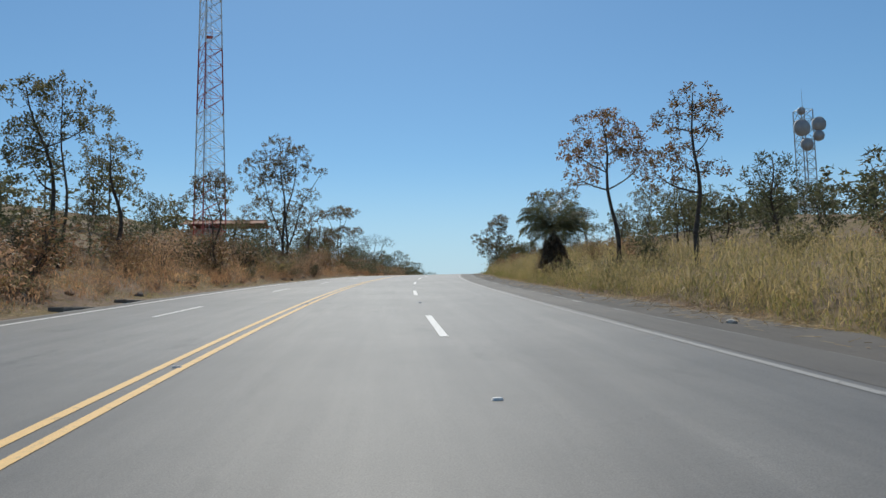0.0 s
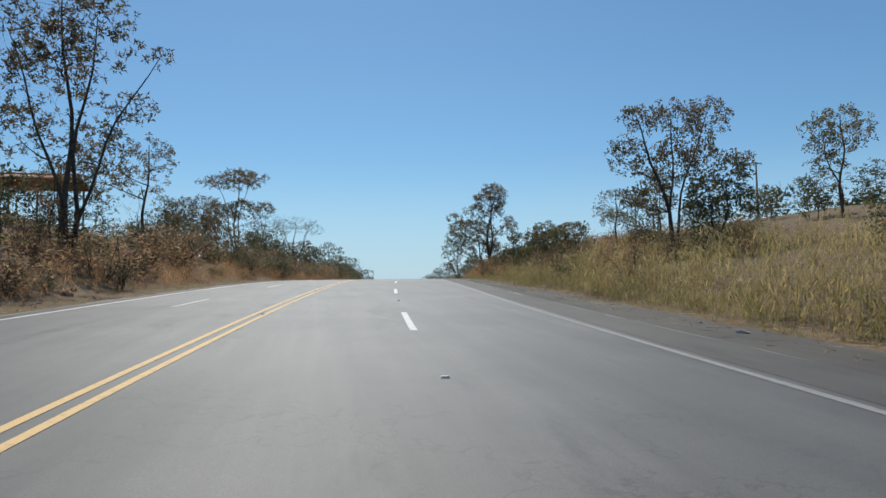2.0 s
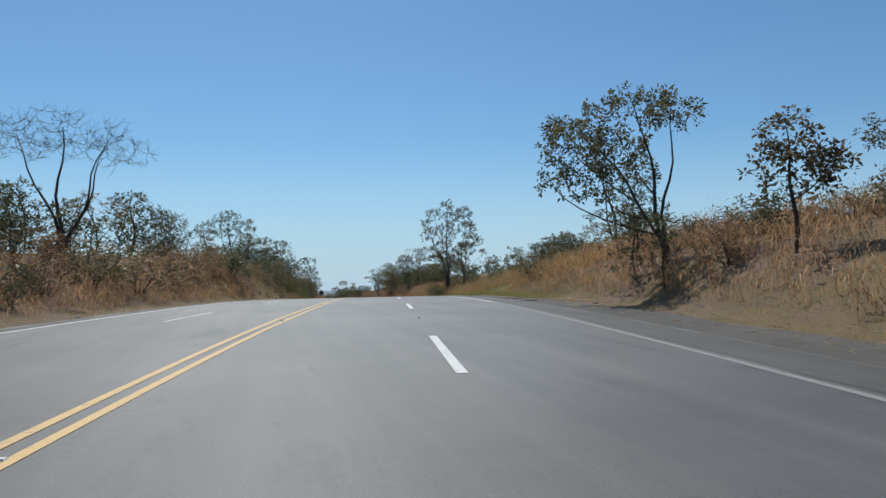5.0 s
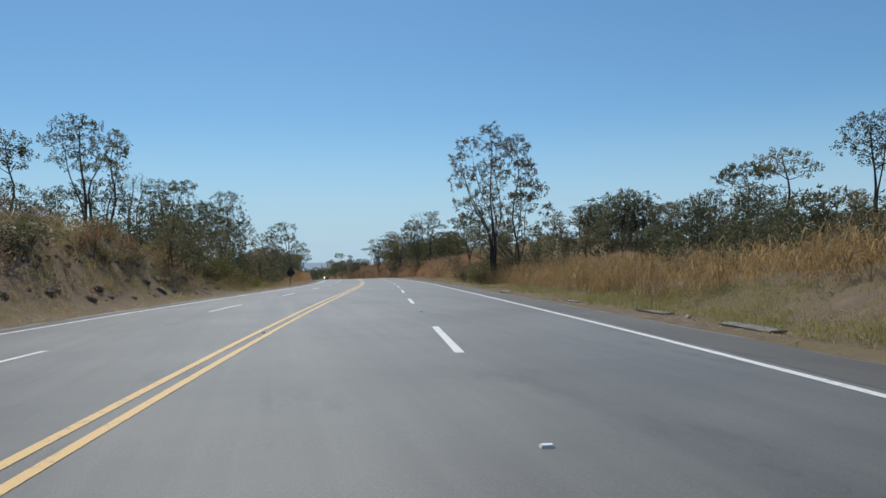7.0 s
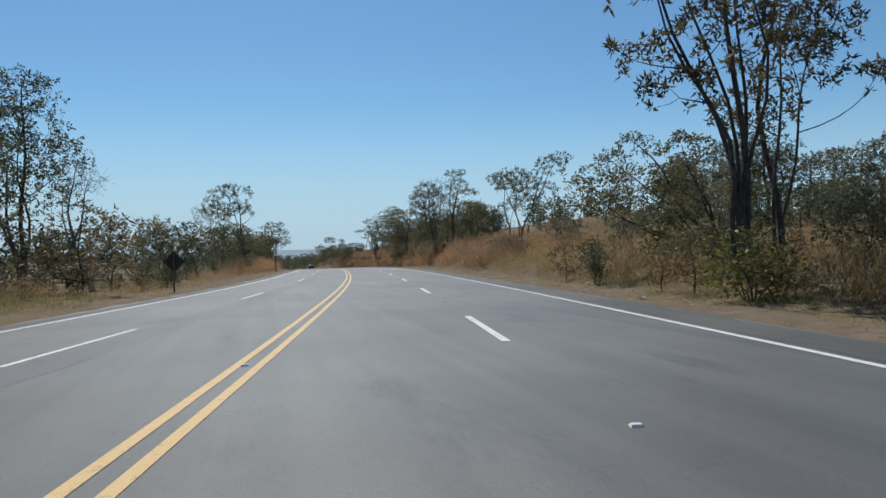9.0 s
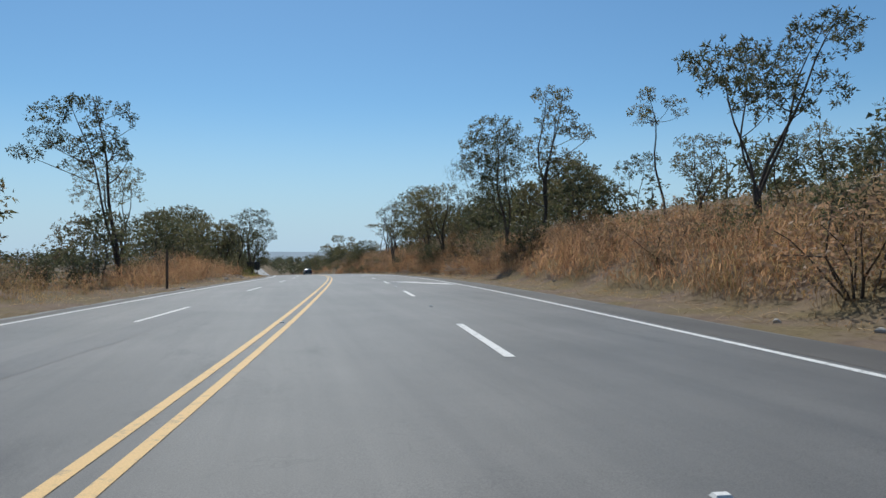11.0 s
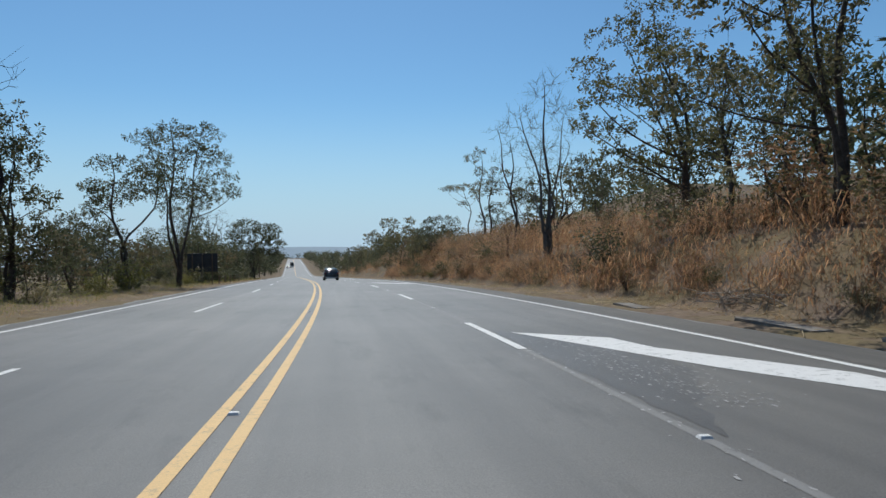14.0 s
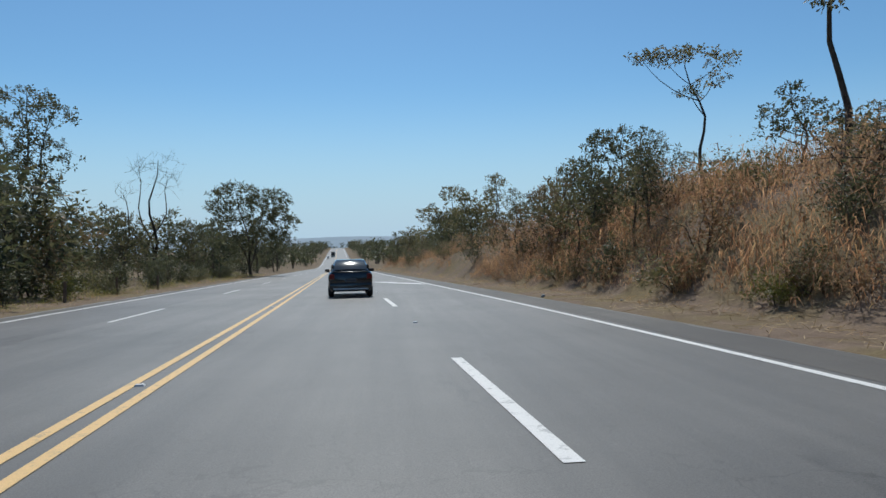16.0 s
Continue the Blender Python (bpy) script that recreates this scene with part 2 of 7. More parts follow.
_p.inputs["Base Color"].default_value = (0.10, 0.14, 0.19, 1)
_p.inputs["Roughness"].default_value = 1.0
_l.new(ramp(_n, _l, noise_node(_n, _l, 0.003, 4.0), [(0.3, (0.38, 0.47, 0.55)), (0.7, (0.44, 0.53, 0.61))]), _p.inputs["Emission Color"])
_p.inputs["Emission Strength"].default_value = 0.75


# ---------------------------------------------------------------- mesh helpers
def mesh_of(name, verts, faces, mat, smooth=False):
    me = bpy.data.meshes.new(name)
    me.from_pydata([tuple(v) for v in verts] if not isinstance(verts, np.ndarray) else verts.tolist(), [], faces if isinstance(faces, list) else faces.tolist())
    me.materials.append(mat)
    if smooth:
        me.polygons.foreach_set("use_smooth", [True] * len(me.polygons))
    me.update()
    return me


def part(name, source, material, parent, label="", smooth=False):
    """Links a bmesh or a mesh as one object under a thing or a part."""
    if isinstance(source, bmesh.types.BMesh):
        me = bpy.data.meshes.new(name)
        source.to_mesh(me)
        source.free()
        me.materials.append(material)
        if smooth:
            me.polygons.foreach_set("use_smooth", [True] * len(me.polygons))
    else:
        me = source
    ob = new(name, me)
    ob.parent = parent
    return tagged(ob, label) if label else ob


def thing(name, m, label, category, group="", kind=""):
    ob = new(name)
    ob.empty_display_size = 0.2
    ob.matrix_world = m
    return tagged(ob, label, category, group, kind)


def box(bm, size, at=(0, 0, 0), turn=None, bevel=0.0):
    m = Matrix.Translation(at) @ (turn or Matrix()) @ Matrix.Diagonal((*size, 1))
    made = bmesh.ops.create_cube(bm, size=1.0, matrix=m)
    if bevel:
        edges = list({e for v in made["verts"] for e in v.link_edges})
        bmesh.ops.bevel(bm, geom=edges, offset=bevel, segments=2, affect="EDGES", profile=0.6)
    return bm


def bar(bm, a, b, r, sides=6, r2=None):
    """A rod from a to b."""
    a, b = Vector(a), Vector(b)
    d = b - a
    m = Matrix.Translation((a + b) / 2) @ d.to_track_quat("Z", "Y").to_matrix().to_4x4()
    bmesh.ops.create_cone(bm, cap_ends=True, segments=sides, radius1=r, radius2=r if r2 is None else r2, depth=d.length, matrix=m)
    return bm


# ---------------------------------------------------------------- the road's line
HEADING = [(-400, 2.0), (-20, 1.99), (0, 0.06), (20, -1.7), (40, -3.71), (60, -5.53), (80, -6.61),
           (100, -8.2), (120, -9.6), (140, -8.67), (160, -8.87), (180, -9.44), (200, -9.39), (220, -8.59),
           (240, -7.23), (260, -5.88), (280, -5.06), (300, -4.01), (320, -2.21), (340, -0.09),
           (360, 1.56), (380, 2.67), (400, 3.36), (430, 3.46),
           (2400, 3.46)]
GRADE = [(-400, 3.9), (-20, 3.9), (0, 3.64), (40, 3.38), (60, 3.38), (80, 2.91), (100, 1.92), (120, 0.93), (140, 0.01), (160, -0.85),
         (180, -1.14), (220, -1.15), (260, -0.82), (300, -1.4), (340, -1.58), (360, -1.71), (380, -2.05), (400, -2.3), (640, -2.3),
         (760, 0.05), (1225, -0.05), (1300, -2.5), (2400, -2.5)]
STA = np.arange(-400, 2001.0)
_a = np.radians(np.interp(STA, *zip(*HEADING)))
_b = np.radians(np.interp(STA, *zip(*GRADE)))
_step = np.stack([-np.sin(_a) * np.cos(_b), np.cos(_a) * np.cos(_b), np.sin(_b)], 1)
LINE = np.cumsum(_step, 0)
LINE -= LINE[380] - _step[380]


def along(s):
    """Place and heading of the lane line at station s."""
    s = np.asarray(s, float)
    far = np.maximum(s - 2000, 0) + np.minimum(s + 400, 0)
    x, y, z = (np.interp(s, STA, LINE[:, k]) for k in range(3))
    h = np.interp(s, STA, _a)
    return x - np.sin(h) * far, y + np.cos(h) * far, z, h


U_YELLOW, U_RIGHT, U_LEFT_DASH, U_LEFT = -3.70, 3.70, -7.06, -9.98
ROAD_L, ROAD_R = -10.9, 5.3
BANK_R = [(-400, 0.6), (0, 0.6), (60, 0.8), (105, 1.0), (121, 1.8), (138, 1.8), (148, 1.4), (158, 1.0), (170, 0.5), (190, 0.4), (225, 0.4), (250, 1.2), (290, 1.9), (320, 2.1), (386, 2.2), (398, 2.8), (412, 2.7), (460, 2.0), (520, 1.5), (700, 0.8), (2000, 0.5)]
HILL_R = [(-400, 0.08), (30, 0.10), (60, 0.17), (100, 0.18), (150, 0.15), (175, 0.07), (195, 0.03), (230, 0.04), (258, 0.05), (272, 0.09), (288, 0.19), (300, 0.20), (386, 0.22), (398, 0.28), (412, 0.26), (460, 0.16), (560, 0.08), (2000, 0.03)]
BANK_L = [(-400, 1.2), (0, 1.3), (60, 1.4), (110, 1.2), (150, 1.6), (160, 2.8), (168, 3.7), (184, 3.8), (192, 2.9), (200, 1.8), (208, 0.9), (217, 0.3), (240, 0.0), (290, 0.3), (308, 1.4), (325, 0.7), (345, 0.2), (420, 0.1), (500, 0.5), (2000, 0.5)]
HILL_L = [(-400, 0.14), (0, 0.16), (60, 0.24), (95, 0.26), (130, 0.12), (160, 0.08), (190, 0.05), (215, 0.02), (500, 0.03), (2000, 0.02)]


def smoothstep(a, b, x):
    t = np.clip((x - a) / (b - a), 0, 1)
    return t * t * (3 - 2 * t)


def lumps(s, u):
    return (np.sin(s * 0.31 + u * 0.77) * 0.5 + np.sin(s * 0.83 - u * 0.41 + 1.3) * 0.3 + np.sin(s * 0.11 + u * 0.19 + 0.4) * 0.9)


def ground_height(s, u):
    """Height of the ground over the road at station s, u metres to the right of the lane line."""
    s, u = np.asarray(s, float), np.asarray(u, float)
    right = np.interp(s, *zip(*BANK_R)) * smoothstep(7.4, 11.0, u) + np.interp(s, *zip(*HILL_R)) * np.clip(u - 10, 0, 30)
    left = np.interp(s, *zip(*BANK_L)) * smoothstep(12.2, 17.0, -u) + np.interp(s, *zip(*HILL_L)) * np.clip(-u - 16, 0, 40)
    off = np.maximum(np.maximum(u - ROAD_R, ROAD_L - u), 0)
    rough = 0.10 * lumps(s, u) * smoothstep(1.0, 5.0, off) + 0.02 * lumps(s * 4, u * 4) * smoothstep(0.2, 1.0, off)
    far = -0.03 * np.clip(np.abs(u) - 90, 0, 900)
    return np.where(off > 0, -0.05 + right + left + rough, -0.16) + far


def spot(s, u, lift=0.0, turn=0.0, scale=1.0, tilt=0.0):
    """The pose of a thing that stands on the ground at (s, u)."""
    x, y, z, h = (float(v) for v in along(s))
    z += float(ground_height(s, u)) + lift
    q = Euler((radians(tilt), 0, h + radians(turn)))
    sc = (scale, scale, scale) if isinstance(scale, (int, float)) else scale
    return Matrix.LocRotScale((x + math.cos(h) * u, y + math.sin(h) * u, z), q, sc)


def on_road(s, u, z=0.0):
    x, y, zz, h = along(s)
    return np.stack([x + np.cos(h) * u, y + np.sin(h) * u, zz + z], -1)


def crown(u):
    """Height of the road's cambered surface."""
    return np.interp(u, (ROAD_L, -7.0, 0.0, ROAD_R - 0.15, ROAD_R), (-0.02, 0.0, 0.0, -0.02, -0.06))


def strip(name, s0, s1, u0, u1, z, mat, step=2.0, drift=((0,), (0,))):
    """A flat ribbon on the road from s0 to s1, from u0 to u1; drift: stations and how far it strays sideways there."""
    n = max(1, int(math.ceil((s1 - s0) / step)))
    ss = np.linspace(s0, s1, n + 1)
    off = np.interp(ss, *drift)
    a, b = on_road(ss, off + u0, z + crown(u0)), on_road(ss, off + u1, z + crown(u1))
    verts = np.empty((2 * n + 2, 3))
    verts[0::2], verts[1::2] = a, b
    return mesh_of(name, verts, [(2 * i, 2 * i + 1, 2 * i + 3, 2 * i + 2) for i in range(n)], mat)


# ---------------------------------------------------------------- ground, road, markings
def build_ground():
    ss = np.concatenate([np.arange(-900, -60, 60), np.arange(-60, 560, 2.0), np.arange(560, 1320, 10.0), np.arange(1320, 2000, 60), np.array([2000, 2400, 3000, 3600, 4300])])
    side = np.concatenate([np.arange(0, 3, 0.5), np.arange(3, 16, 1.0), np.arange(16, 40, 3.0), np.array([40, 50, 65, 90, 140, 220, 400, 800, 1500, 2600])])
    us = np.concatenate([(ROAD_L - side)[::-1], [ROAD_L + 0.02, -3.0, ROAD_R - 0.02], ROAD_R + side])
    s, u = np.meshgrid(ss, us, indexing="ij")
    x, y, z, h = along(s)
    # far off, the sheet spreads straight sideways
    z = z + ground_height(s, u)
    pts = np.stack([x + np.cos(h) * u, y + np.sin(h) * u, z], -1).reshape(-1, 3)
    n, m = s.shape
    i = (np.arange(n - 1)[:, None] * m + np.arange(m - 1)).ravel()
    faces = np.stack([i, i + 1, i + m + 1, i + m], 1)
    me = mesh_of("ground", pts, faces, GROUND, True)
    return tagged(new("ground", me), "dry roadside ground of straw, soil and leaf litter", "ground", kind="structure")


def build_road():
    ss = np.concatenate([np.arange(-120, 560, 1.0), np.arange(560, 1321, 8.0)])
    prof = [(ROAD_L, -0.30), (ROAD_L, -0.02), (-7.0, 0.0), (-3.7, 0.0), (0.0, 0.0), (ROAD_R - 0.15, -0.02), (ROAD_R, -0.06), (ROAD_R, -0.30)]
    ragged = np.random.default_rng(3).normal(0, 0.07, len(ss))
    rows = [on_road(ss, np.full(len(ss), u) + ragged * (u > 5.25 or u < -10.8), z) for u, z in prof]
    pts = np.stack(rows, 1).reshape(-1, 3)
    m = len(prof)
    i = (np.arange(len(ss) - 1)[:, None] * m + np.arange(m - 1)).ravel()
    me = mesh_of("road", pts, np.stack([i, i + 1, i + m + 1, i + m], 1), ASPHALT)
    return tagged(new("road", me), "worn grey asphalt highway with four lanes", "road", kind="structure")


ground = build_ground()
road = build_road()
for u in (U_YELLOW - 0.15, U_YELLOW + 0.15):
    part("yellow_line", strip("yellow_line", -60, 1250, u - 0.06, u + 0.06, 0.006, YELLOW_PAINT, drift=((140, 178), (-0.07, 0.04))), YELLOW_PAINT, road, "continuous yellow centre line")
part("edge_line", strip("edge_line", 128, 1250, U_RIGHT - 0.07, U_RIGHT + 0.07, 0.005, WHITE_PAINT), WHITE_PAINT, road, "white edge line")
part("edge_line", strip("edge_line", -60, 1250, U_LEFT - 0.07, U_LEFT + 0.07, 0.005, WHITE_PAINT), WHITE_PAINT, road, "white edge line")
part("edge_line", strip("edge_line", -60, 128, U_RIGHT - 0.07, U_RIGHT + 0.07, 0.005, WORN_EDGE), WORN_EDGE, road, "worn dusty edge line")
for k in range(-3, 44):
    part("lane_dash", strip("lane_dash", 16 * k - (6.1 if k == 12 else 4.9), 16 * k, -0.075, 0.075, 0.006, WHITE_PAINT), WHITE_PAINT, road)
for s0 in [1.5 + 16.72 * n for n in range(-4, 14)] + [291.8 + 16.75 * n for n in range(-3, 24)]:
    part("lane_dash", strip("lane_dash", s0, s0 + (4.4 if s0 < 70 else 5.2), U_LEFT_DASH - 0.06, U_LEFT_DASH + 0.06, 0.006, WHITE_PAINT), WHITE_PAINT, road)
part("faded_line", strip("faded_line", 272, 284, -0.05, 0.05, 0.003, WORN_PAINT), WORN_PAINT, road, "faded old lane line")
part("faded_line", strip("faded_line", 322, 371, -0.05, 0.05, 0.003, WORN_PAINT), WORN_PAINT, road, "faded old lane line")
for s0 in (2.0, 28.0, 60.0, 203.0, 289.0):
    part("faded_dash", strip("faded_dash", s0, s0 + 4.2, U_LEFT_DASH - 0.05, U_LEFT_DASH + 0.04, 0.004, WORN_PAINT), WORN_PAINT, road, "faded old lane dash")


def merge_arrow(s_tip):
    """A white arrow on the road that tells the outer lane to merge: its shaft runs slantwise to the tip."""
    outline = [(0.0, 0.42), (-1.35, 1.92), (-2.85, 2.06), (-5.6, 3.30), (-8.3, 3.46), (-5.0, 1.95), (-2.2, 1.10)]
    verts = on_road(np.array([s_tip + a for a, _ in outline]), np.array([b for _, b in outline]), 0.006 + crown(np.array([b for _, b in outline])))
    part("merge_arrow", mesh_of("merge_arrow", verts, [tuple(range(len(outline)))], ARROW_PAINT), ARROW_PAINT, road, "large white merge arrow")


for tip in (287.6, 333.7, 378.3, 424.0):
    merge_arrow(tip)


def tar_patch(s0, s1, u0, u1, seed):
    """A dark, ragged strip of fresh tar with crumbs of old paint in it."""
    rng = np.random.default_rng(seed)
    ss = np.arange(s0, s1 + 0.1, 0.4)
    taper = np.clip(np.minimum(ss - s0, s1 - ss) / 3.0, 0.1, 1)
    a = on_road(ss, u0 + rng.normal(0, 0.03, len(ss)), 0.003)
    b = on_road(ss, u0 + (u1 - u0) * taper + rng.normal(0, 0.05, len(ss)), 0.003 + crown(u1))
    verts = np.empty((2 * len(ss), 3))
    verts[0::2], verts[1::2] = a, b
    part("tar_patch", mesh_of("tar_patch", verts, [(2 * i, 2 * i + 1, 2 * i + 3, 2 * i + 2) for i in range(len(ss) - 1)], FRESH_TAR), None, road, "dark tar repair strip speckled with old paint")


def flaked_paint(s0, s1, u0, u1, count, seed):
    """Crumbs and flakes left of an old painted line."""
    rng = np.random.default_rng(seed)
    verts, faces = [], []
    for _ in range(count):
        s, u = rng.uniform(s0, s1), rng.normal((u0 + u1) / 2, (u1 - u0) / 4)
        n, r = int(rng.integers(4, 7)), rng.uniform(0.008, 0.032)
        w = np.sort(rng.uniform(0, 2 * math.pi, n))
        q = r * rng.uniform(0.5, 1.0, n)
        faces.append(tuple(range(len(verts), len(verts) + n)))
        verts += list(on_road(s + 2.2 * q * np.sin(w), u + q * np.cos(w), 0.0055 + crown(u)))
    ob = part("paint_flakes", mesh_of("paint_flakes", verts, faces, WORN_FLAKE), None, road, "flaking remains of an old painted line")
    tagged(ob, kind="stuff")


tar_patch(280.5, 289, 0.14, 0.9, 21)
flaked_paint(281, 288.6, 0.2, 0.9, 300, 23)
flaked_paint(322, 374, -0.25, 0.25, 420, 24)
flaked_paint(336, 362, 0.1, 0.7, 110, 25)
flaked_paint(284, 290, -0.3, 0.3, 40, 26)
tar_patch(325.5, 334.5, 0.14, 1.5, 27)
flaked_paint(326.5, 332.5, 0.25, 1.7, 620, 28)
flaked_paint(371, 377.5, 0.3, 1.7, 300, 30)


def repair(s0, s1, u0, u1, seed):
    """A long, slightly darker patch of newer asphalt with ragged ends."""
    rng = np.random.default_rng(seed)
    n = int((s1 - s0) / 1.0)
    n_across = 5
    us = np.linspace(u0, u1, n_across)
    ss = np.linspace(s0, s1, n + 1)
    s, u = np.meshgrid(ss, us, indexing="ij")
    s = s + rng.normal(0, 0.25, s.shape) * ((s == s0) | (s == s1))
    u = u + rng.normal(0, 0.035, u.shape)
    i = (np.arange(n)[:, None] * n_across + np.arange(n_across - 1)).ravel()
    part("asphalt_patch", mesh_of("asphalt_patch", on_road(s, u, 0.0028 + crown(u)).reshape(-1, 3), np.stack([i, i + 1, i + n_across + 1, i + n_across], 1), PATCH_ASPHALT), None, road, "darker asphalt repair patch")


for k, (s0, s1, u0, u1) in enumerate([(352, 428, -9.75, -7.3), (196, 262, -6.9, -6.1), (24, 52, -9.7, -7.3), (70, 96, -9.7, -8.4)]):
    repair(s0, s1, u0, u1, 60 + k)


def shoulder(name, u0, u1, seed):
    """A strip of darker, dusty asphalt between edge line and verge."""
    rng = np.random.default_rng(seed)
    ss = np.arange(-60, 640, 1.0)
    inner = on_road(ss, np.full(len(ss), u0) + rng.normal(0, 0.015, len(ss)), 0.0035 + crown(u0))
    outer = on_road(ss, np.full(len(ss), u1) + rng.normal(0, 0.06, len(ss)), 0.0035 + crown(u1))
    verts = np.empty((2 * len(ss), 3))
    verts[0::2], verts[1::2] = inner, outer
    faces = [(2 * i, 2 * i + 1, 2 * i + 3, 2 * i + 2) if u1 > u0 else (2 * i + 1, 2 * i, 2 * i + 2, 2 * i + 3) for i in range(len(ss) - 1)]
    part("shoulder", mesh_of(name, verts, faces, SHOULDER), None, road, "darker dusty asphalt shoulder")


shoulder("shoulder", U_RIGHT + 0.22, ROAD_R - 0.2, 4)
shoulder("shoulder", U_LEFT - 0.22, ROAD_L + 0.2, 5)
def gravel_verge(s0, s1, u0, u1, seed):
    """A strip of dark gravel and dust that lies on the ground beside the road."""
    rng = np.random.default_rng(seed)
    ss, us = np.arange(s0, s1, 1.0), np.linspace(u0, u1, 6)
    s, u = np.meshgrid(ss, us, indexing="ij")
    u = u + rng.normal(0, 0.09, u.shape) * (np.abs(u - u1) < 0.4)
    pts = on_road(s, u, np.where(u < ROAD_R + 0.05, -0.04, ground_height(s, u) + 0.022))
    m = len(us)
    i = (np.arange(len(ss) - 1)[:, None] * m + np.arange(m - 1)).ravel()
    part("gravel_verge", mesh_of("gravel_verge", pts.reshape(-1, 3), np.stack([i, i + 1, i + m + 1, i + m], 1), DARK_VERGE, True), None, road, "dark dusty gravel strip beside the asphalt")


gravel_verge(-60, 150, ROAD_R - 0.14, 6.9, 8)
STUD = bpy.data.meshes.new("road_stud")
_bm = box(bmesh.new(), (0.11, 0.09, 0.022), (0, 0, 0.011))
for v in _bm.verts:
    if v.co.z > 0.015:
        v.co.x, v.co.y = v.co.x * 0.75, v.co.y * 0.6
_bm.to_mesh(STUD)
_bm.free()
STUD.materials.append(WHITE_PAINT)
for s, u in [(48 + 13.95 * k, U_YELLOW) for k in range(-5, 30)] + [(16 * k + 5.5, 0.0) for k in range(-3, 30)]:
    x, y, z, h = (float(v) for v in along(s))
    ob = part("road_stud", STUD, None, road, "small raised reflective road stud")
    ob.matrix_world = Matrix.Translation((x + math.cos(h) * u, y + math.sin(h) * u, z + 0.002)) @ Euler((0, 0, h)).to_matrix().to_4x4()


# ---------------------------------------------------------------- plants
def tubes(segments, rng):
    """One mesh of tapered tubes. segments: (a, b, radius at a, radius at b, sides)."""
    verts, faces = [], []
    for a, b, ra, rb, sides in segments:
        d = b - a
        d = d / (np.linalg.norm(d) + 1e-9)
        e = np.cross(d, (0.31, 0.17, 0.93) if abs(d[2]) < 0.9 else (1, 0, 0))
        e /= np.linalg.norm(e)
        f = np.cross(d, e)
        base = len(verts)
        for p, r in ((a, ra), (b, rb)):
            for k in range(sides):
                w = 2 * math.pi * k / sides
                verts.append(p + r * (math.cos(w) * e + math.sin(w) * f))
        for k in range(sides):
            n = (k + 1) % sides
            faces.append((base + k, base + n, base + sides + n, base + sides + k))
    return verts, faces


def unit(v):
    return v / (np.linalg.norm(v) + 1e-9)


def skeleton_of(rng, height, fork, levels, spread, lean, kids, up, stems=1, thick=1.0, bend=1.0, leafy=None):
    """Branches and tips of a tree of that height."""
    segs, tips = [], []

    def grow(p, d, length, r, level):
        n = 4 if level == 0 else 3 if level < 3 else 2
        for _ in range(n):
            d = unit(d + rng.normal(0, (0.10 + 0.05 * level) * (bend if level == 0 else 1.0), 3) + np.array([0, 0, up * 0.12]))
            q = p + d * length / n
            r2 = r * (0.90 if level else 0.93)
            segs.append((p, q, r, r2, 7 if level == 0 else 5 if level == 1 else 3))
            if level >= (levels - 1 if leafy is None else leafy):
                tips.append(q)
            p, r = q, r2
        if level >= levels:
            return
        k = int(rng.integers(kids[0], kids[1] + 1))
        first = rng.uniform(0, 2 * math.pi)
        for i in range(k):
            w = first + 2 * math.pi * i / k + rng.normal(0, 0.35)
            e = unit(np.cross(d, (0.3, 0.2, 0.9) if abs(d[2]) < 0.9 else (1, 0, 0)))
            f = np.cross(d, e)
            tilt = spread * rng.uniform(0.6, 1.25)
            nd = unit(d * math.cos(tilt) + (e * math.cos(w) + f * math.sin(w)) * math.sin(tilt) + np.array([0, 0, up * 0.15]))
            grow(p, nd, length * rng.uniform(0.62, 0.88), r * rng.uniform(0.58, 0.75), level + 1)

    for i in range(stems):
        w = rng.uniform(0, 2 * math.pi)
        d = unit(np.array([lean * math.cos(w), lean * math.sin(w), 1.0]))
        start = np.array([0.35 * math.cos(w), 0.35 * math.sin(w), 0]) * (stems > 1) + np.array([0, 0, -0.25])
        grow(start, d, height * fork, 0.017 * height * thick / math.sqrt(stems), 0)
    top = max(q[2] for _, q, *_ in segs)
    k = height / top
    segs = [(a * k, b * k, ra, rb, n) for a, b, ra, rb, n in segs]
    return segs, [t * k for t in tips]


def leaf_cloud(rng, centres, each, radius, size, flat=0.6, droop=0.3):
    """Many single small leaves round the given centres."""
    c = np.repeat(np.array(centres), 2 * each, 0)
    n = len(c)
    off = rng.normal(0, 1, (n, 3))
    off *= rng.random((n, 1)) ** 0.45 / np.linalg.norm(off, axis=1, keepdims=True) * np.array([radius, radius, radius * flat]) * 1.7
    p = c + off
    d = rng.normal(0, 1, (n, 3))
    d[:, 2] = d[:, 2] * 0.6 - droop
    d /= np.linalg.norm(d, axis=1, keepdims=True)
    e = np.cross(d, rng.normal(0, 1, (n, 3)))
    e /= np.linalg.norm(e, axis=1, keepdims=True)
    l = 0.78 * size * rng.uniform(0.6, 1.35, (n, 1))
    verts = np.stack([p - e * l * 0.26, p + d * l, p + e * l * 0.26 + d * l * 0.25], 1).reshape(-1, 3)
    return verts, (np.arange(n)[:, None] * 3 + np.arange(3))


def bare_tree(seed, height, fork, spread, lean, up, bark):
    """Mesh of a leafless tree, five levels of forks deep; it has no crown."""
    rng = np.random.default_rng(seed)
    segs, _ = skeleton_of(rng, height, fork, 5, spread, lean, (2, 3), up)
    v, f = tubes(segs, rng)
    return mesh_of("bare_tree", v, f, bark, True), None


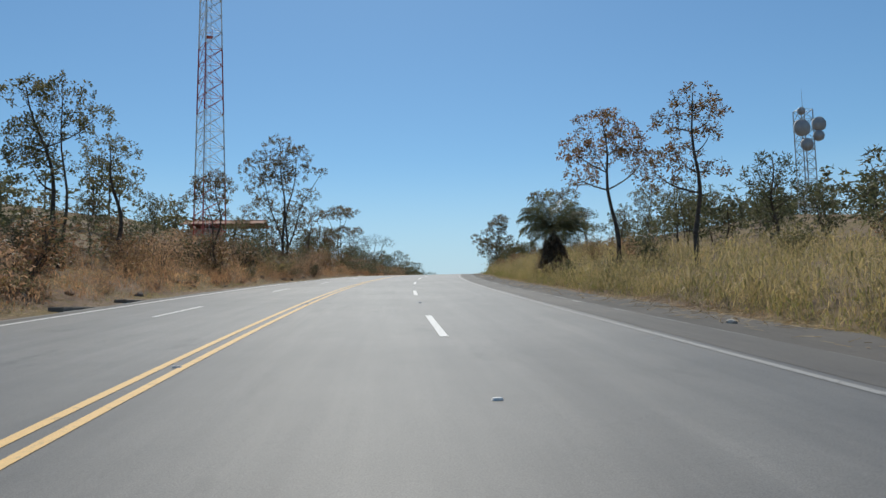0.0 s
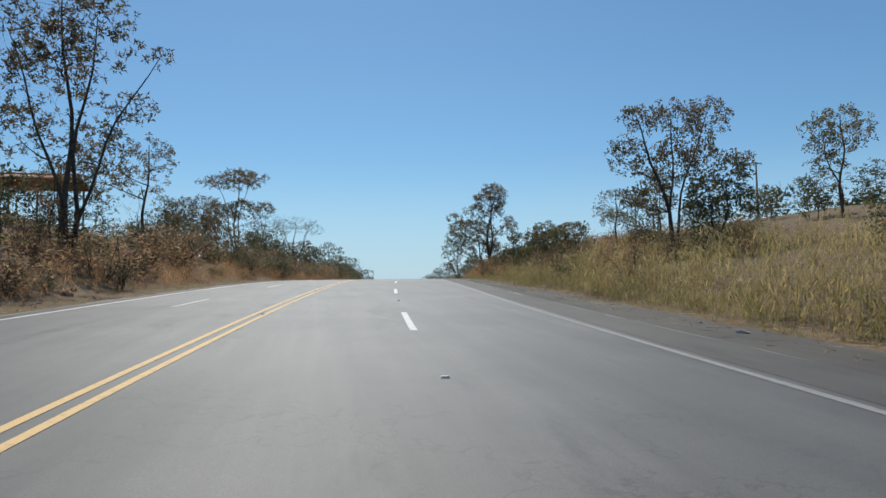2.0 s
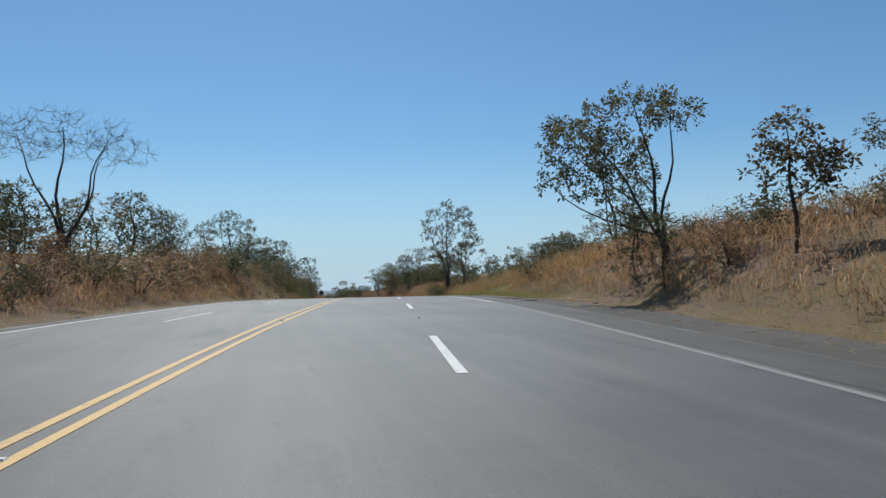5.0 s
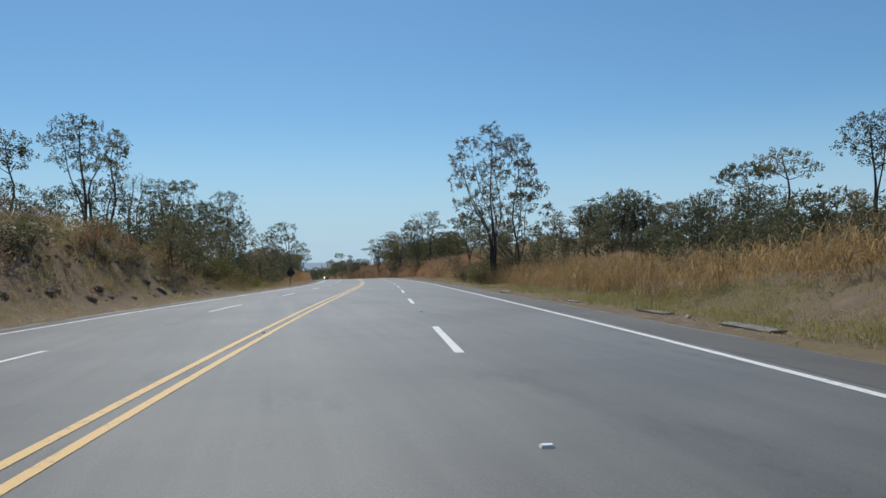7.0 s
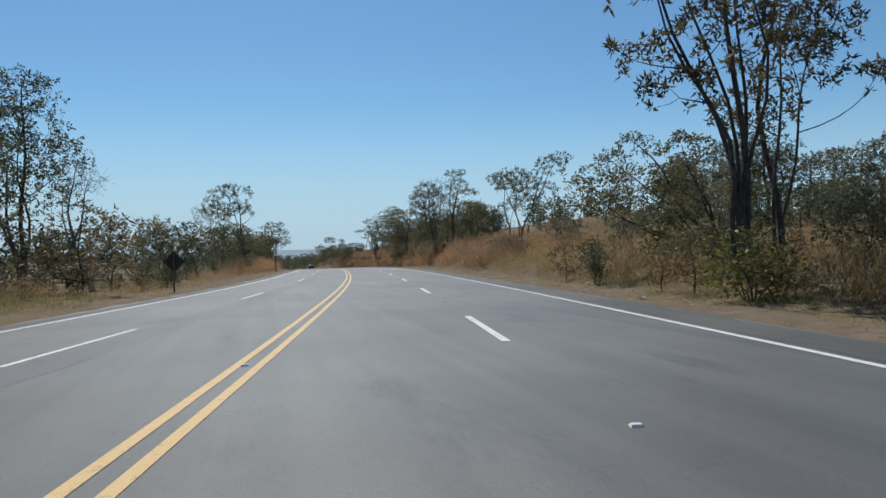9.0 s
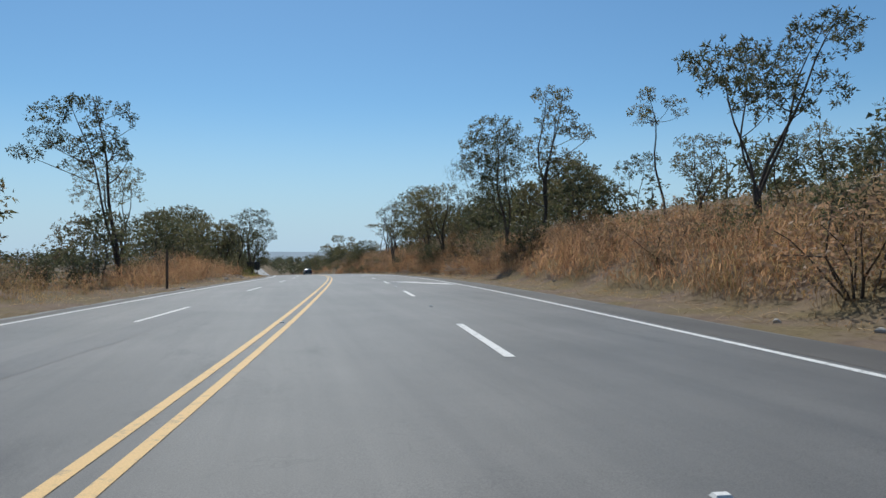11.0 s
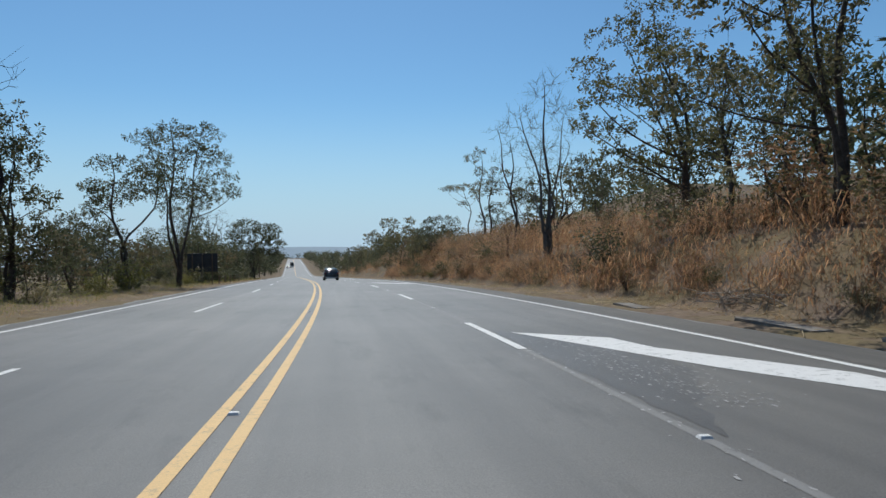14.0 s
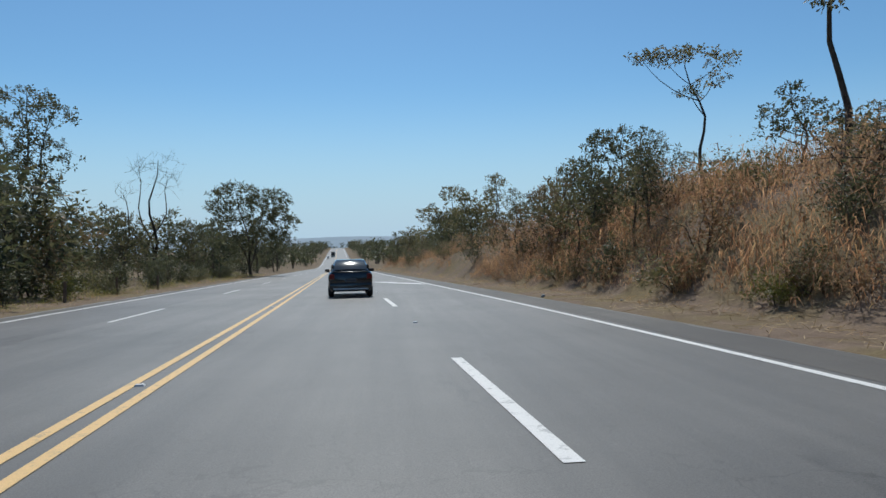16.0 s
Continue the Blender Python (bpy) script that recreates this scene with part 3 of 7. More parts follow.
def plant_from(kind, m, label, category, group):
    trunk, crown = kind
    t = thing(category, m, label, category, group)
    t.name = category.replace(" ", "_")
    part("trunk", trunk, None, t)
    if crown:
        part("crown", crown, None, t)
    return t


def make_shrub(seed, height, width, leaf, stems=9, each=11, size=0.22, thick=0.03):
    rng = np.random.default_rng(seed)
    segs, tips = [], []
    for i in range(stems):
        w, out = rng.uniform(0, 2 * math.pi), rng.uniform(0.1, 0.5) * width
        p = np.array([0.12 * math.cos(w), 0.12 * math.sin(w), -0.15])
        d = unit(np.array([math.cos(w) * out, math.sin(w) * out, height * rng.uniform(0.6, 1.0)]))
        r = thick
        for k in range(4):
            q = p + d * height * rng.uniform(0.2, 0.28)
            segs.append((p, q, r, r * 0.75, 3))
            if k:
                tips += [q, q + rng.normal(0, 0.25 * width / 2, 3) * (1, 1, 0.6)]
            p, r, d = q, r * 0.75, unit(d + rng.normal(0, 0.25, 3))
    tips = [t for t in tips if t[2] > 0.1]
    low = [np.array([rng.normal(0, width * 0.3), rng.normal(0, width * 0.3), height * rng.uniform(0.08, 0.45)]) for _ in range(2 * stems)]
    v, f = tubes(segs, rng)
    trunk = mesh_of("shrub_stems", v, f, BARK, True)
    v, f = leaf_cloud(rng, tips + low, each, 0.125 * width, size, 0.8)
    return trunk, mesh_of("shrub_leaves", v, f, leaf)


CROWN_FILL = 1.9


def tufts_of(rng, points, each, size, reach, up=0.25):
    """Rosettes of pointed leaves, one at each of the given points."""
    c = np.repeat(np.asarray(points, float), each, 0)
    n = len(c)
    d = rng.normal(0, 1, (n, 3))
    d[:, 2] += up
    d /= np.linalg.norm(d, axis=1, keepdims=True)
    l = size * rng.uniform(0.6, 1.35, (n, 1))
    p = c + d * reach * rng.uniform(0.0, 1.0, (n, 1))
    e = np.cross(d, rng.normal(0, 1, (n, 3)))
    e /= np.linalg.norm(e, axis=1, keepdims=True)
    mid = p + d * l * 0.55
    if size >= 0.2:                     # coarser leaves of plants that stay farther off
        verts = np.stack([p - e * l * 0.22, p + e * l * 0.22, p + d * l], 1).reshape(-1, 3)
        return verts, np.arange(n)[:, None] * 3 + np.arange(3)
    bow = np.array([0, 0, 1.0]) * l * rng.uniform(-0.25, 0.05, (n, 1))
    verts = np.stack([p, mid + e * l * 0.24, p + d * l + bow, mid - e * l * 0.24], 1).reshape(-1, 3)
    return verts, np.arange(n)[:, None] * 4 + np.arange(4)


def lobed_tree(seed, lobes, stems=1, trunk=0.15, leaf=None, bark=None, thick=7.0, each=13, size=0.16, twigs=0.6, deep=0.8, low=0.3, wobble=0.05, name="tree"):
    """Meshes of trunk and crown. lobes: across, height, half width and half height of each clump of the crown; thick: leaf tufts per square metre."""
    rng = np.random.default_rng(seed)
    top = max(z + rz for _, z, _, rz in lobes)
    across = max(abs(x) + rx for x, _, rx, _ in lobes)
    balls = []
    for x, z, rx, rz in lobes:
        rx, rz = (1.14 * rx, 1.14 * rz) if leaf else (rx, rz)
        y = float(np.clip(rng.normal(0, 0.4), -0.8, 0.8)) * deep * max(across - 0.5 * abs(x), 0.5) * 0.7
        balls.append((np.array([x, y, z]), np.array([rx, 0.9 * rx, rz])))
    order = sorted(range(len(balls)), key=lambda i: -balls[i][0][2])
    segs, spine, tips = [], [], []

    def rod(pts, r0, r1, sides):
        n = len(pts) - 1
        for k in range(n):
            segs.append((pts[k], pts[k + 1], r0 + (r1 - r0) * k / n, r0 + (r1 - r0) * (k + 1) / n, sides))

    for k in range(stems):
        c, rad = balls[order[min(k, len(order) - 1)]]
        w = rng.uniform(0, 2 * math.pi)
        start = np.array([math.cos(w), math.sin(w), 0.0]) * 0.8 * trunk * (stems > 1) + np.array([0, 0, -0.3])
        end = c + np.array([0, 0, 0.35 * rad[2]])
        pts, turn, wave = [], rng.uniform(0, 6.3, 2), wobble * top ** 0.5 * rng.uniform(1.2, 2.4)
        for i in range(10):
            q = i / 9
            pts.append(np.array([start[0] + (end[0] - start[0]) * q ** 1.5, start[1] + (end[1] - start[1]) * q ** 1.5, start[2] + (end[2] - start[2]) * q]) + wave * math.sin(math.pi * q) * np.array([math.sin(2.6 * q * math.pi + turn[0]), math.sin(2.1 * q * math.pi + turn[1]), 0]))
        r = trunk * (1.0 if k == 0 else rng.uniform(0.6, 0.85)) * (1.25 if stems == 1 else 1.0)
        rod(pts, r, r * 0.16, 8 if twigs else 5)
        for i, q in enumerate(pts):
            if q[2] > low * top * 0.7:
                spine.append((q, r * (1 - 0.84 * i / 9)))
    for i, (c, rad) in enumerate(balls):
        ends = []
        flat = [(abs(q[2] - (c[2] - 0.55 * np.linalg.norm((c - q)[:2]) - 0.4 * rad[2])) + 0.55 * np.linalg.norm((c - q)[:2]), k) for k, (q, _) in enumerate(spine)]
        a, ra = spine[min(flat)[1]]
        b = c - np.array([0, 0, 0.25 * rad[2]])
        ctrl = a + (b - a) * np.array([0.62, 0.62, 0.35]) + rng.normal(0, 0.08, 3) * np.linalg.norm(b - a)
        limb = [(1 - q) ** 2 * a + 2 * q * (1 - q) * ctrl + q * q * b for q in np.linspace(0, 1, 6)]
        rl = max(0.02, min(0.62 * ra, 0.05 + 0.018 * np.linalg.norm(b - a)))
        if np.linalg.norm(b - a) > 0.3:
            rod(limb, rl, max(0.012, rl * 0.4), 5 if twigs else 3)
        n = int(np.clip((thick if leaf is None else CROWN_FILL * thick) * math.pi * rad[0] * rad[2], 6, 150))
        d = rng.normal(0, 1, (n, 3))
        d[:, 2] += 0.25
        d /= np.linalg.norm(d, axis=1, keepdims=True)
        spots = c + d * rad * rng.uniform(0.25, 1.0, (n, 1)) ** 0.5
        tips += list(spots)
        # every twig grows from the nearest branch that stands already
        grown, girth = list(limb[2:]), [max(0.016, 0.4 * rl)] * len(limb[2:])
        some = spots[:int(n * twigs)]
        for q in some[np.argsort(np.linalg.norm(some - b, axis=1))]:
            k = int(np.argmin(np.linalg.norm(np.array(grown) - q, axis=1)))
            h, t = grown[k], max(0.007 if leaf else 0.012, 0.84 * girth[k])
            m = (h + q) / 2 + rng.normal(0, 0.10, 3) * np.linalg.norm(q - h) + np.array([0, 0, -0.05])
            segs.append((h, m, t, t * 0.85, 3))
            segs.append((m, q, t * 0.85, t * 0.7, 3))
            grown += [m, q]
            girth += [t * 0.8, t * 0.65]
            if leaf is None:
                for _ in range(3):
                    f = q + (rng.normal(0, 0.45, 3) + unit(q - h) * 0.7 + np.array([0, 0, 0.25])) * rng.uniform(0.25, 0.6)
                    segs.append((q, f, t * 0.6, t * 0.3, 3))
    v, f = tubes(segs, rng)
    wood = mesh_of(name + "_trunk", v, f, bark or BARK, True)
    crown = None
    if leaf:
        v, f = tufts_of(rng, tips, each, size, 0.9 * size)
        crown = mesh_of(name + "_crown", v, f, leaf)
    return wood, crown


def dome(seed, height, width, n, base=0.35, flat=0.6, fill=0.27):
    """Lobes that fill a rounded crown unevenly."""
    rng = np.random.default_rng(seed)
    out = [(float(rng.normal(0, 0.08 * width)), height * (1 - 0.5 * fill), fill * width * 0.8, fill * width * 0.8 * flat)]
    for i in range(n - 1):
        z = height * (base + (0.9 - base) * ((i + 0.5) / (n - 1)) + rng.normal(0, 0.03))
        q = (z / height - base) / (1 - base)
        reach = 0.5 * width * math.sqrt(max(0.08, 1 - (1.5 * q - 0.5) ** 2 if q > 0.33 else 1 - (0.9 - 2.2 * q) ** 2 * 0.5))
        r = fill * width * rng.uniform(0.7, 1.15)
        x = (1 if i % 2 else -1) * max(0.0, reach - 0.6 * r) * rng.uniform(0.3, 1.0)
        out.append((float(x), float(z), float(r), float(r * flat)))
    return out


def bush(seed, height, width, leaf, n=8, thick=1.35, each=8, size=0.35):
    """A rounded bush, leafy down to the ground."""
    return lobed_tree(seed, dome(seed, height, width, n, 0.14, 0.72, 0.30), 1, 0.03 + 0.006 * height, leaf, None, thick, each, size, 0.0, 1.0, 0.12, 0.03, "bush")


# one mesh pair for each kind of plant; every plant is a thing of its own on shared meshes
KINDS = {
    "spreading": [lobed_tree(11, dome(11, 10, 8.5, 9, 0.42, 0.5, 0.22), 1, 0.16, LEAF_OLIVE, None, 3.4, 8, 0.23, 0.4),
                  lobed_tree(12, dome(12, 10, 8.0, 9, 0.40, 0.5, 0.22), 2, 0.15, LEAF_DARK, None, 3.4, 8, 0.23, 0.4),
                  lobed_tree(13, dome(18, 10, 7.5, 8, 0.45, 0.55, 0.23), 1, 0.15, LEAF_DARK, None, 3.4, 8, 0.23, 0.4)],
    "rust": [lobed_tree(21, dome(21, 11, 6.5, 9, 0.45, 0.6, 0.21), 1, 0.15, LEAF_RUST, None, 2.8, 8, 0.21, 0.5),
             lobed_tree(22, dome(26, 11, 6.0, 8, 0.42, 0.6, 0.22), 2, 0.14, LEAF_RUST, None, 2.8, 8, 0.21, 0.5)],
    "dense": [lobed_tree(31, dome(31, 9, 6.5, 10, 0.26, 0.62, 0.25), 1, 0.15, LEAF_DARK, None, 2.2, 8, 0.27, 0.2),
              lobed_tree(32, dome(35, 9, 7.0, 10, 0.24, 0.62, 0.24), 2, 0.14, LEAF_DARK, None, 2.2, 8, 0.27, 0.2),
              lobed_tree(33, dome(38, 9, 6.0, 9, 0.28, 0.66, 0.26), 1, 0.15, LEAF_OLIVE, None, 2.2, 8, 0.27, 0.2)],
    "thicket": [bush(34, 6.0, 5.4, LEAF_DARK), bush(39, 6.4, 4.8, LEAF_OLIVE), bush(36, 5.8, 5.6, LEAF_DARK), bush(37, 6.2, 5.0, LEAF_DARK)],
    "brush": [bush(44, 4.0, 4.0, LEAF_DARK, 7, 2.3, 9, 0.2), bush(45, 4.2, 3.6, LEAF_OLIVE, 7, 2.3, 9, 0.2), bush(46, 3.9, 4.2, LEAF_BROWN, 7, 2.3, 9, 0.2)],
    "bare": [bare_tree(41, 10, 0.24, 0.42, 0.08, 0.5, PALE_BARK),
             bare_tree(42, 10, 0.22, 0.48, 0.12, 0.45, BARK)],
    "sparse": [lobed_tree(51, dome(51, 12, 5.5, 8, 0.50, 0.5, 0.17), 1, 0.11, LEAF_OLIVE, PALE_BARK, 3.6, 7, 0.2),
               lobed_tree(52, dome(57, 12, 5.0, 7, 0.52, 0.5, 0.18), 1, 0.11, LEAF_OLIVE, None, 3.6, 7, 0.2)],
    "shrub": [make_shrub(81, 2.2, 2.4, LEAF_DARK, 9, 8, 0.2), make_shrub(82, 1.9, 2.6, LEAF_OLIVE, 9, 8, 0.2), make_shrub(83, 2.4, 2.2, LEAF_DARK, 9, 8, 0.2)],
    "dry_shrub": [make_shrub(84, 2.0, 2.4, LEAF_DRY, 9, 8, 0.15), make_shrub(85, 2.2, 2.2, LEAF_RUST, 9, 8, 0.15)],
    "green_shrub": [make_shrub(86, 2.2, 2.6, LEAF_LIGHT)],
}
FULL = {"spreading": 10, "rust": 11, "dense": 9, "bare": 10, "sparse": 12, "shrub": 2.2, "dry_shrub": 2.1, "green_shrub": 2.2, "thicket": 6, "brush": 4}
WORDS = {
    "spreading": ("tree", "broad-crowned savanna tree with open olive foliage on the verge"),
    "rust": ("tree", "slender tree with rust-brown dry-season leaves and bare limbs"),
    "dense": ("tree", "dense dark green tree in the roadside thicket"),
    "bare": ("tree", "leafless grey tree with fine bare twigs"),
    "sparse": ("tree", "tall thin tree with few scattered leaves"),
    "shrub": ("shrub", "dark green leafy shrub in the dry grass"),
    "dry_shrub": ("shrub", "withered brown shrub among dry grass"),
    "green_shrub": ("shrub", "fresh yellow-green shrub at the road's edge"),
    "brush": ("shrub", "tall leafy bush among dry grass behind the verge"),
    "thicket": ("tree", "low bushy dark green tree in the thicket behind the verge"),
}
FIRST = {}


def plant(kind, s, u, height, turn=None, variant=None, width=1.0, tilt=0.0, label=""):
    kind = "brush" if kind == "thicket" and height < 4.3 else kind
    v = int(random.random() * len(KINDS[kind])) if variant is None else variant
    turn = random.uniform(0, 360) if turn is None else turn
    k = height / FULL[kind]
    m = spot(s, u, 0.0, turn, (k * width, k * width, k), tilt)
    category, words = WORDS[kind]
    if (kind, v) not in FIRST:
        FIRST[kind, v] = plant_from(KINDS[kind][v], Matrix(), words, category, kind.replace("_", " ") + " plants along the road")
        FIRST[kind, v].name = kind + "_tree" if category == "tree" else kind if "shrub" in kind else "bush"
        ob = FIRST[kind, v]
        ob.matrix_world = m
    else:
        src = FIRST[kind, v]
        ob = copy_thing(src, m)
        ob.matrix_basis = m
    if label:
        tagged(ob, label)
    return ob


def tree_at(s, u, lobes, label, **shape):
    """One tree that stands out, with a crown of its own."""
    wood, crown = lobed_tree(int(s * 10) + (u < 0), lobes, **shape)
    t = thing("tree", spot(s, u), label, "tree")
    part("trunk", wood, None, t)
    if crown:
        part("crown", crown, None, t)
    return t


# trees that stand out, right of the road
tree_at(22, 11.7, [(-0.7, 8.2, 1.7, 0.9), (-2.3, 6.9, 1.0, 0.8), (0.7, 7.6, 1.1, 0.9), (-0.9, 6.6, 1.6, 0.7), (-1.7, 5.5, 1.1, 0.6), (1.5, 6.3, 1.1, 0.9)], "open tree with rust-brown leaves over golden grass", leaf=LEAF_RUST, thick=8.0, trunk=0.13)
tree_at(17, 14.3, [(0.0, 8.5, 1.2, 0.7), (1.3, 8.1, 1.0, 0.6), (-1.2, 7.2, 1.1, 0.6), (1.3, 7.0, 0.9, 0.5), (-0.4, 6.0, 1.1, 0.6), (0.9, 4.9, 1.1, 0.4), (-1.6, 4.9, 1.3, 1.0)], "slender tree with reddish withering leaves in golden grass", leaf=LEAF_RUST, thick=7.0, trunk=0.13)
tree_at(65, 14.7, [(-1.5, 7.6, 0.9, 0.7), (-1.9, 5.6, 1.1, 1.1), (0.1, 7.3, 1.4, 1.1), (2.2, 7.6, 1.2, 1.0), (0.4, 5.1, 1.5, 1.2), (2.3, 5.6, 1.1, 1.2), (3.7, 5.0, 0.7, 0.7), (-2.2, 3.2, 0.8, 0.5), (-0.3, 3.3, 1.3, 1.0)], "full tree with brownish green leaves above the grass", stems=3, leaf=LEAF_BROWN, thick=9.0)
tree_at(61, 15.2, [(0.1, 3.0, 1.1, 0.9), (1.1, 3.9, 0.8, 0.7), (-0.4, 1.9, 1.1, 0.7), (1.2, 2.4, 0.9, 0.8)], "small dense dark tree beside a taller one", stems=2, leaf=LEAF_DARK, thick=10.0, trunk=0.09)
tree_at(105, 9.3, [(1.3, 9.3, 1.0, 0.6), (0.5, 9.4, 1.0, 0.5), (0.8, 8.6, 1.4, 0.8), (-0.3, 8.2, 1.1, 0.7), (0.2, 7.6, 1.7, 0.8), (-1.1, 6.6, 1.4, 0.7), (0.6, 6.5, 1.2, 0.7), (-3.5, 5.9, 1, 0.6), (-3.2, 5.1, 0.9, 0.5), (-1.8, 5.2, 1.1, 0.6), (1.2, 7.4, 0.7, 0.7), (2.5, 5.6, 0.9, 0.6), (1.9, 4.7, 0.7, 0.5), (0.3, 4.5, 0.8, 0.6), (-1, 4.1, 0.7, 0.5)], "large tree with a domed brown-green crown and many forking limbs", stems=2, leaf=LEAF_BROWN, thick=8.0, trunk=0.18, wobble=0.06, low=0.2, twigs=0.9)
tree_at(125, 10.2, [(-1.3, 6, 1.9, 0.7), (-3.4, 5.4, 1.3, 0.7), (0.2, 5.8, 1.2, 0.6), (-3.7, 4.4, 1.4, 0.9), (-1.7, 4.5, 1.4, 0.9), (-4.3, 3.2, 0.8, 0.5), (-0.5, 3.9, 0.8, 0.6), (-2.9, 3, 1, 0.7)], "flat-layered olive tree on the cut bank", stems=3, leaf=LEAF_OLIVE, thick=9.0, trunk=0.11, low=0.2)
tree_at(117, 10.6, [(0.1, 3.3, 0.8, 0.7), (-0.1, 2.3, 1.1, 0.6), (0.9, 2.4, 0.7, 0.6)], "small round tree with dark reddish leaves", leaf=LEAF_BROWN, thick=10.0, trunk=0.07)
tree_at(273, 17.1, [(-0.5, 8.3, 2.3, 1.2), (-2.3, 7.7, 1.8, 1.1), (1.7, 7.6, 1.8, 1.2), (4, 9.7, 1.8, 1.2), (5.6, 10.8, 1.4, 0.8), (0.3, 6.1, 1.6, 0.9), (3, 6.8, 1.6, 0.9)], "small many-limbed dark tree above the rust-brown grass", stems=4, leaf=LEAF_DARK, thick=4.5, trunk=0.13, low=0.15, size=0.2)
tree_at(224, 14.4, [(-3.9, 6, 1, 0.6), (-5.2, 5.2, 0.9, 0.6), (-3, 5.3, 1.3, 0.8), (-6.6, 4.2, 1.1, 0.7), (-4.6, 4.1, 1.2, 0.8), (-2.7, 4, 1.3, 0.9), (-1.4, 4.9, 1.1, 0.9), (-7.3, 3.3, 0.7, 0.4), (-3.3, 2.7, 1, 0.6), (-5.4, 3.2, 1, 0.5), (-1.9, 2.9, 0.9, 0.7)], "big leaning tree with a dense spreading olive crown", stems=4, leaf=LEAF_OLIVE, thick=7.0, trunk=0.14, low=0.1)
tree_at(214, 10.0, [(0.1, 15.4, 1.2, 0.8), (-2.1, 13.8, 1.5, 0.9), (0.5, 13.3, 1.6, 1.2), (-3.6, 12.4, 1.0, 0.7), (-3.0, 10.3, 1.5, 1.3), (-0.2, 10.7, 1.8, 1.6), (-3.3, 7.8, 1.0, 0.6), (-1.0, 8.1, 1.9, 1.2), (-2.0, 6.4, 1.3, 0.9)], "tall many-stemmed tree with a thin brownish oval crown", stems=6, trunk=0.14, leaf=LEAF_BROWN, thick=4.2, low=0.15, size=0.22)
tree_at(217, 12.9, [(0.3, 13.9, 1.5, 1.1), (0.9, 11.1, 1.7, 1.6), (1.9, 9.1, 1.5, 1.0), (0.1, 7.7, 1.9, 1.2), (3.2, 7.0, 0.7, 0.6), (-0.6, 5.9, 1.6, 0.9)], "tall tree with brown-green leaves beside a many-stemmed one", stems=3, trunk=0.14, leaf=LEAF_BROWN, thick=5.5, low=0.2, size=0.22)
tree_at(187, 30.8, [(-0.8, 8.6, 1.6, 0.8), (0.9, 8.1, 1.3, 1.0), (-1.8, 7.5, 1.0, 0.6), (0.3, 6.7, 1.6, 0.8)], "open-crowned green tree behind the bank", leaf=LEAF_DARK, stems=2)
tree_at(178, 30.0, [(0.0, 7.1, 1.3, 0.7), (-1.1, 6.3, 0.8, 0.5), (1.0, 6.4, 1.0, 0.7)], "small green tree with a flat crown behind the bank", leaf=LEAF_DARK)
tree_at(195, 29.8, [(0.1, 8.4, 2.0, 0.7), (1.2, 7.4, 1.3, 0.6), (-1.3, 7.4, 1.0, 0.5)], "flat-topped green tree above the thicket", leaf=LEAF_OLIVE)
tree_at(262, 67.0, [(0.0, 15.4, 4.5, 1.3), (-3.4, 13.9, 3.1, 0.9), (3.5, 14.8, 3.1, 0.9)], "wide flat-topped tree above the far wood", stems=2, leaf=LEAF_DARK, thick=2.2, size=0.4, trunk=0.2)
tree_at(295, 10.1, [(-0.8, 10.0, 2.0, 1.1), (-2.2, 8.6, 1.4, 1.1), (0.2, 8.7, 1.5, 1.3), (-2.4, 7.0, 1.5, 1.1), (-0.3, 6.8, 1.9, 1.3), (-1.4, 5.0, 1.6, 1.1)], "dense leafy green tree at the foot of the bank", stems=2, leaf=LEAF_DARK, thick=8.0)
tree_at(293, 12.3, [(0.0, 11.1, 1.1, 0.7), (1.6, 11.3, 0.8, 0.6), (0.7, 9.3, 1.6, 1.0), (-0.1, 7.7, 1.3, 0.9), (2.4, 8.5, 1.3, 0.5), (3.9, 8.5, 0.6, 0.4), (1.8, 6.4, 1.3, 1.1), (0.2, 6.0, 1.3, 1.0), (-0.5, 4.2, 1.5, 0.8)], "tall leafy tree with spreading limbs on the bank", stems=3, leaf=LEAF_OLIVE, thick=7.5)
tree_at(288, 19.8, [(-1.1, 9.3, 0.6, 0.6), (-2.0, 8.1, 0.9, 0.4), (0.1, 8.7, 0.9, 0.3), (1.2, 8.1, 0.6, 0.25), (-0.9, 7.6, 1.0, 0.4)], "thin tall tree with a small tufted crown", leaf=LEAF_OLIVE, thick=8.0, trunk=0.09, low=0.6)
tree_at(288, 22.5, [(-0.5, 5.4, 1.2, 0.6), (1.1, 5.5, 1.0, 0.5), (-1.3, 4.1, 1.1, 0.6), (0.9, 4.0, 1.0, 0.8)], "small open tree on the rust-brown slope", leaf=LEAF_OLIVE, stems=2, trunk=0.09)
tree_at(298, 17.9, [(0.2, 4.9, 1.0, 0.8), (-0.3, 4.2, 0.8, 0.5)], "little dark tree on a thin stem", leaf=LEAF_DARK, trunk=0.06, low=0.6, thick=9.0)
tree_at(300, 23.3, [(-0.9, 4.7, 1.2, 0.8), (0.7, 5.3, 1.3, 0.8)], "two-headed small green tree on the slope", leaf=LEAF_DARK, trunk=0.07, stems=2, low=0.5)
tree_at(326, 16.0, [(0.5, 12.3, 3.6, 1.6), (-2.9, 9.3, 2.2, 1.8), (-0.1, 9.8, 2.9, 1.9), (3.2, 10.8, 2.1, 2.1)], "leafless tree with a broad haze of fine twigs", stems=4, bark=BARK, thick=11.0, twigs=1.0, trunk=0.13)
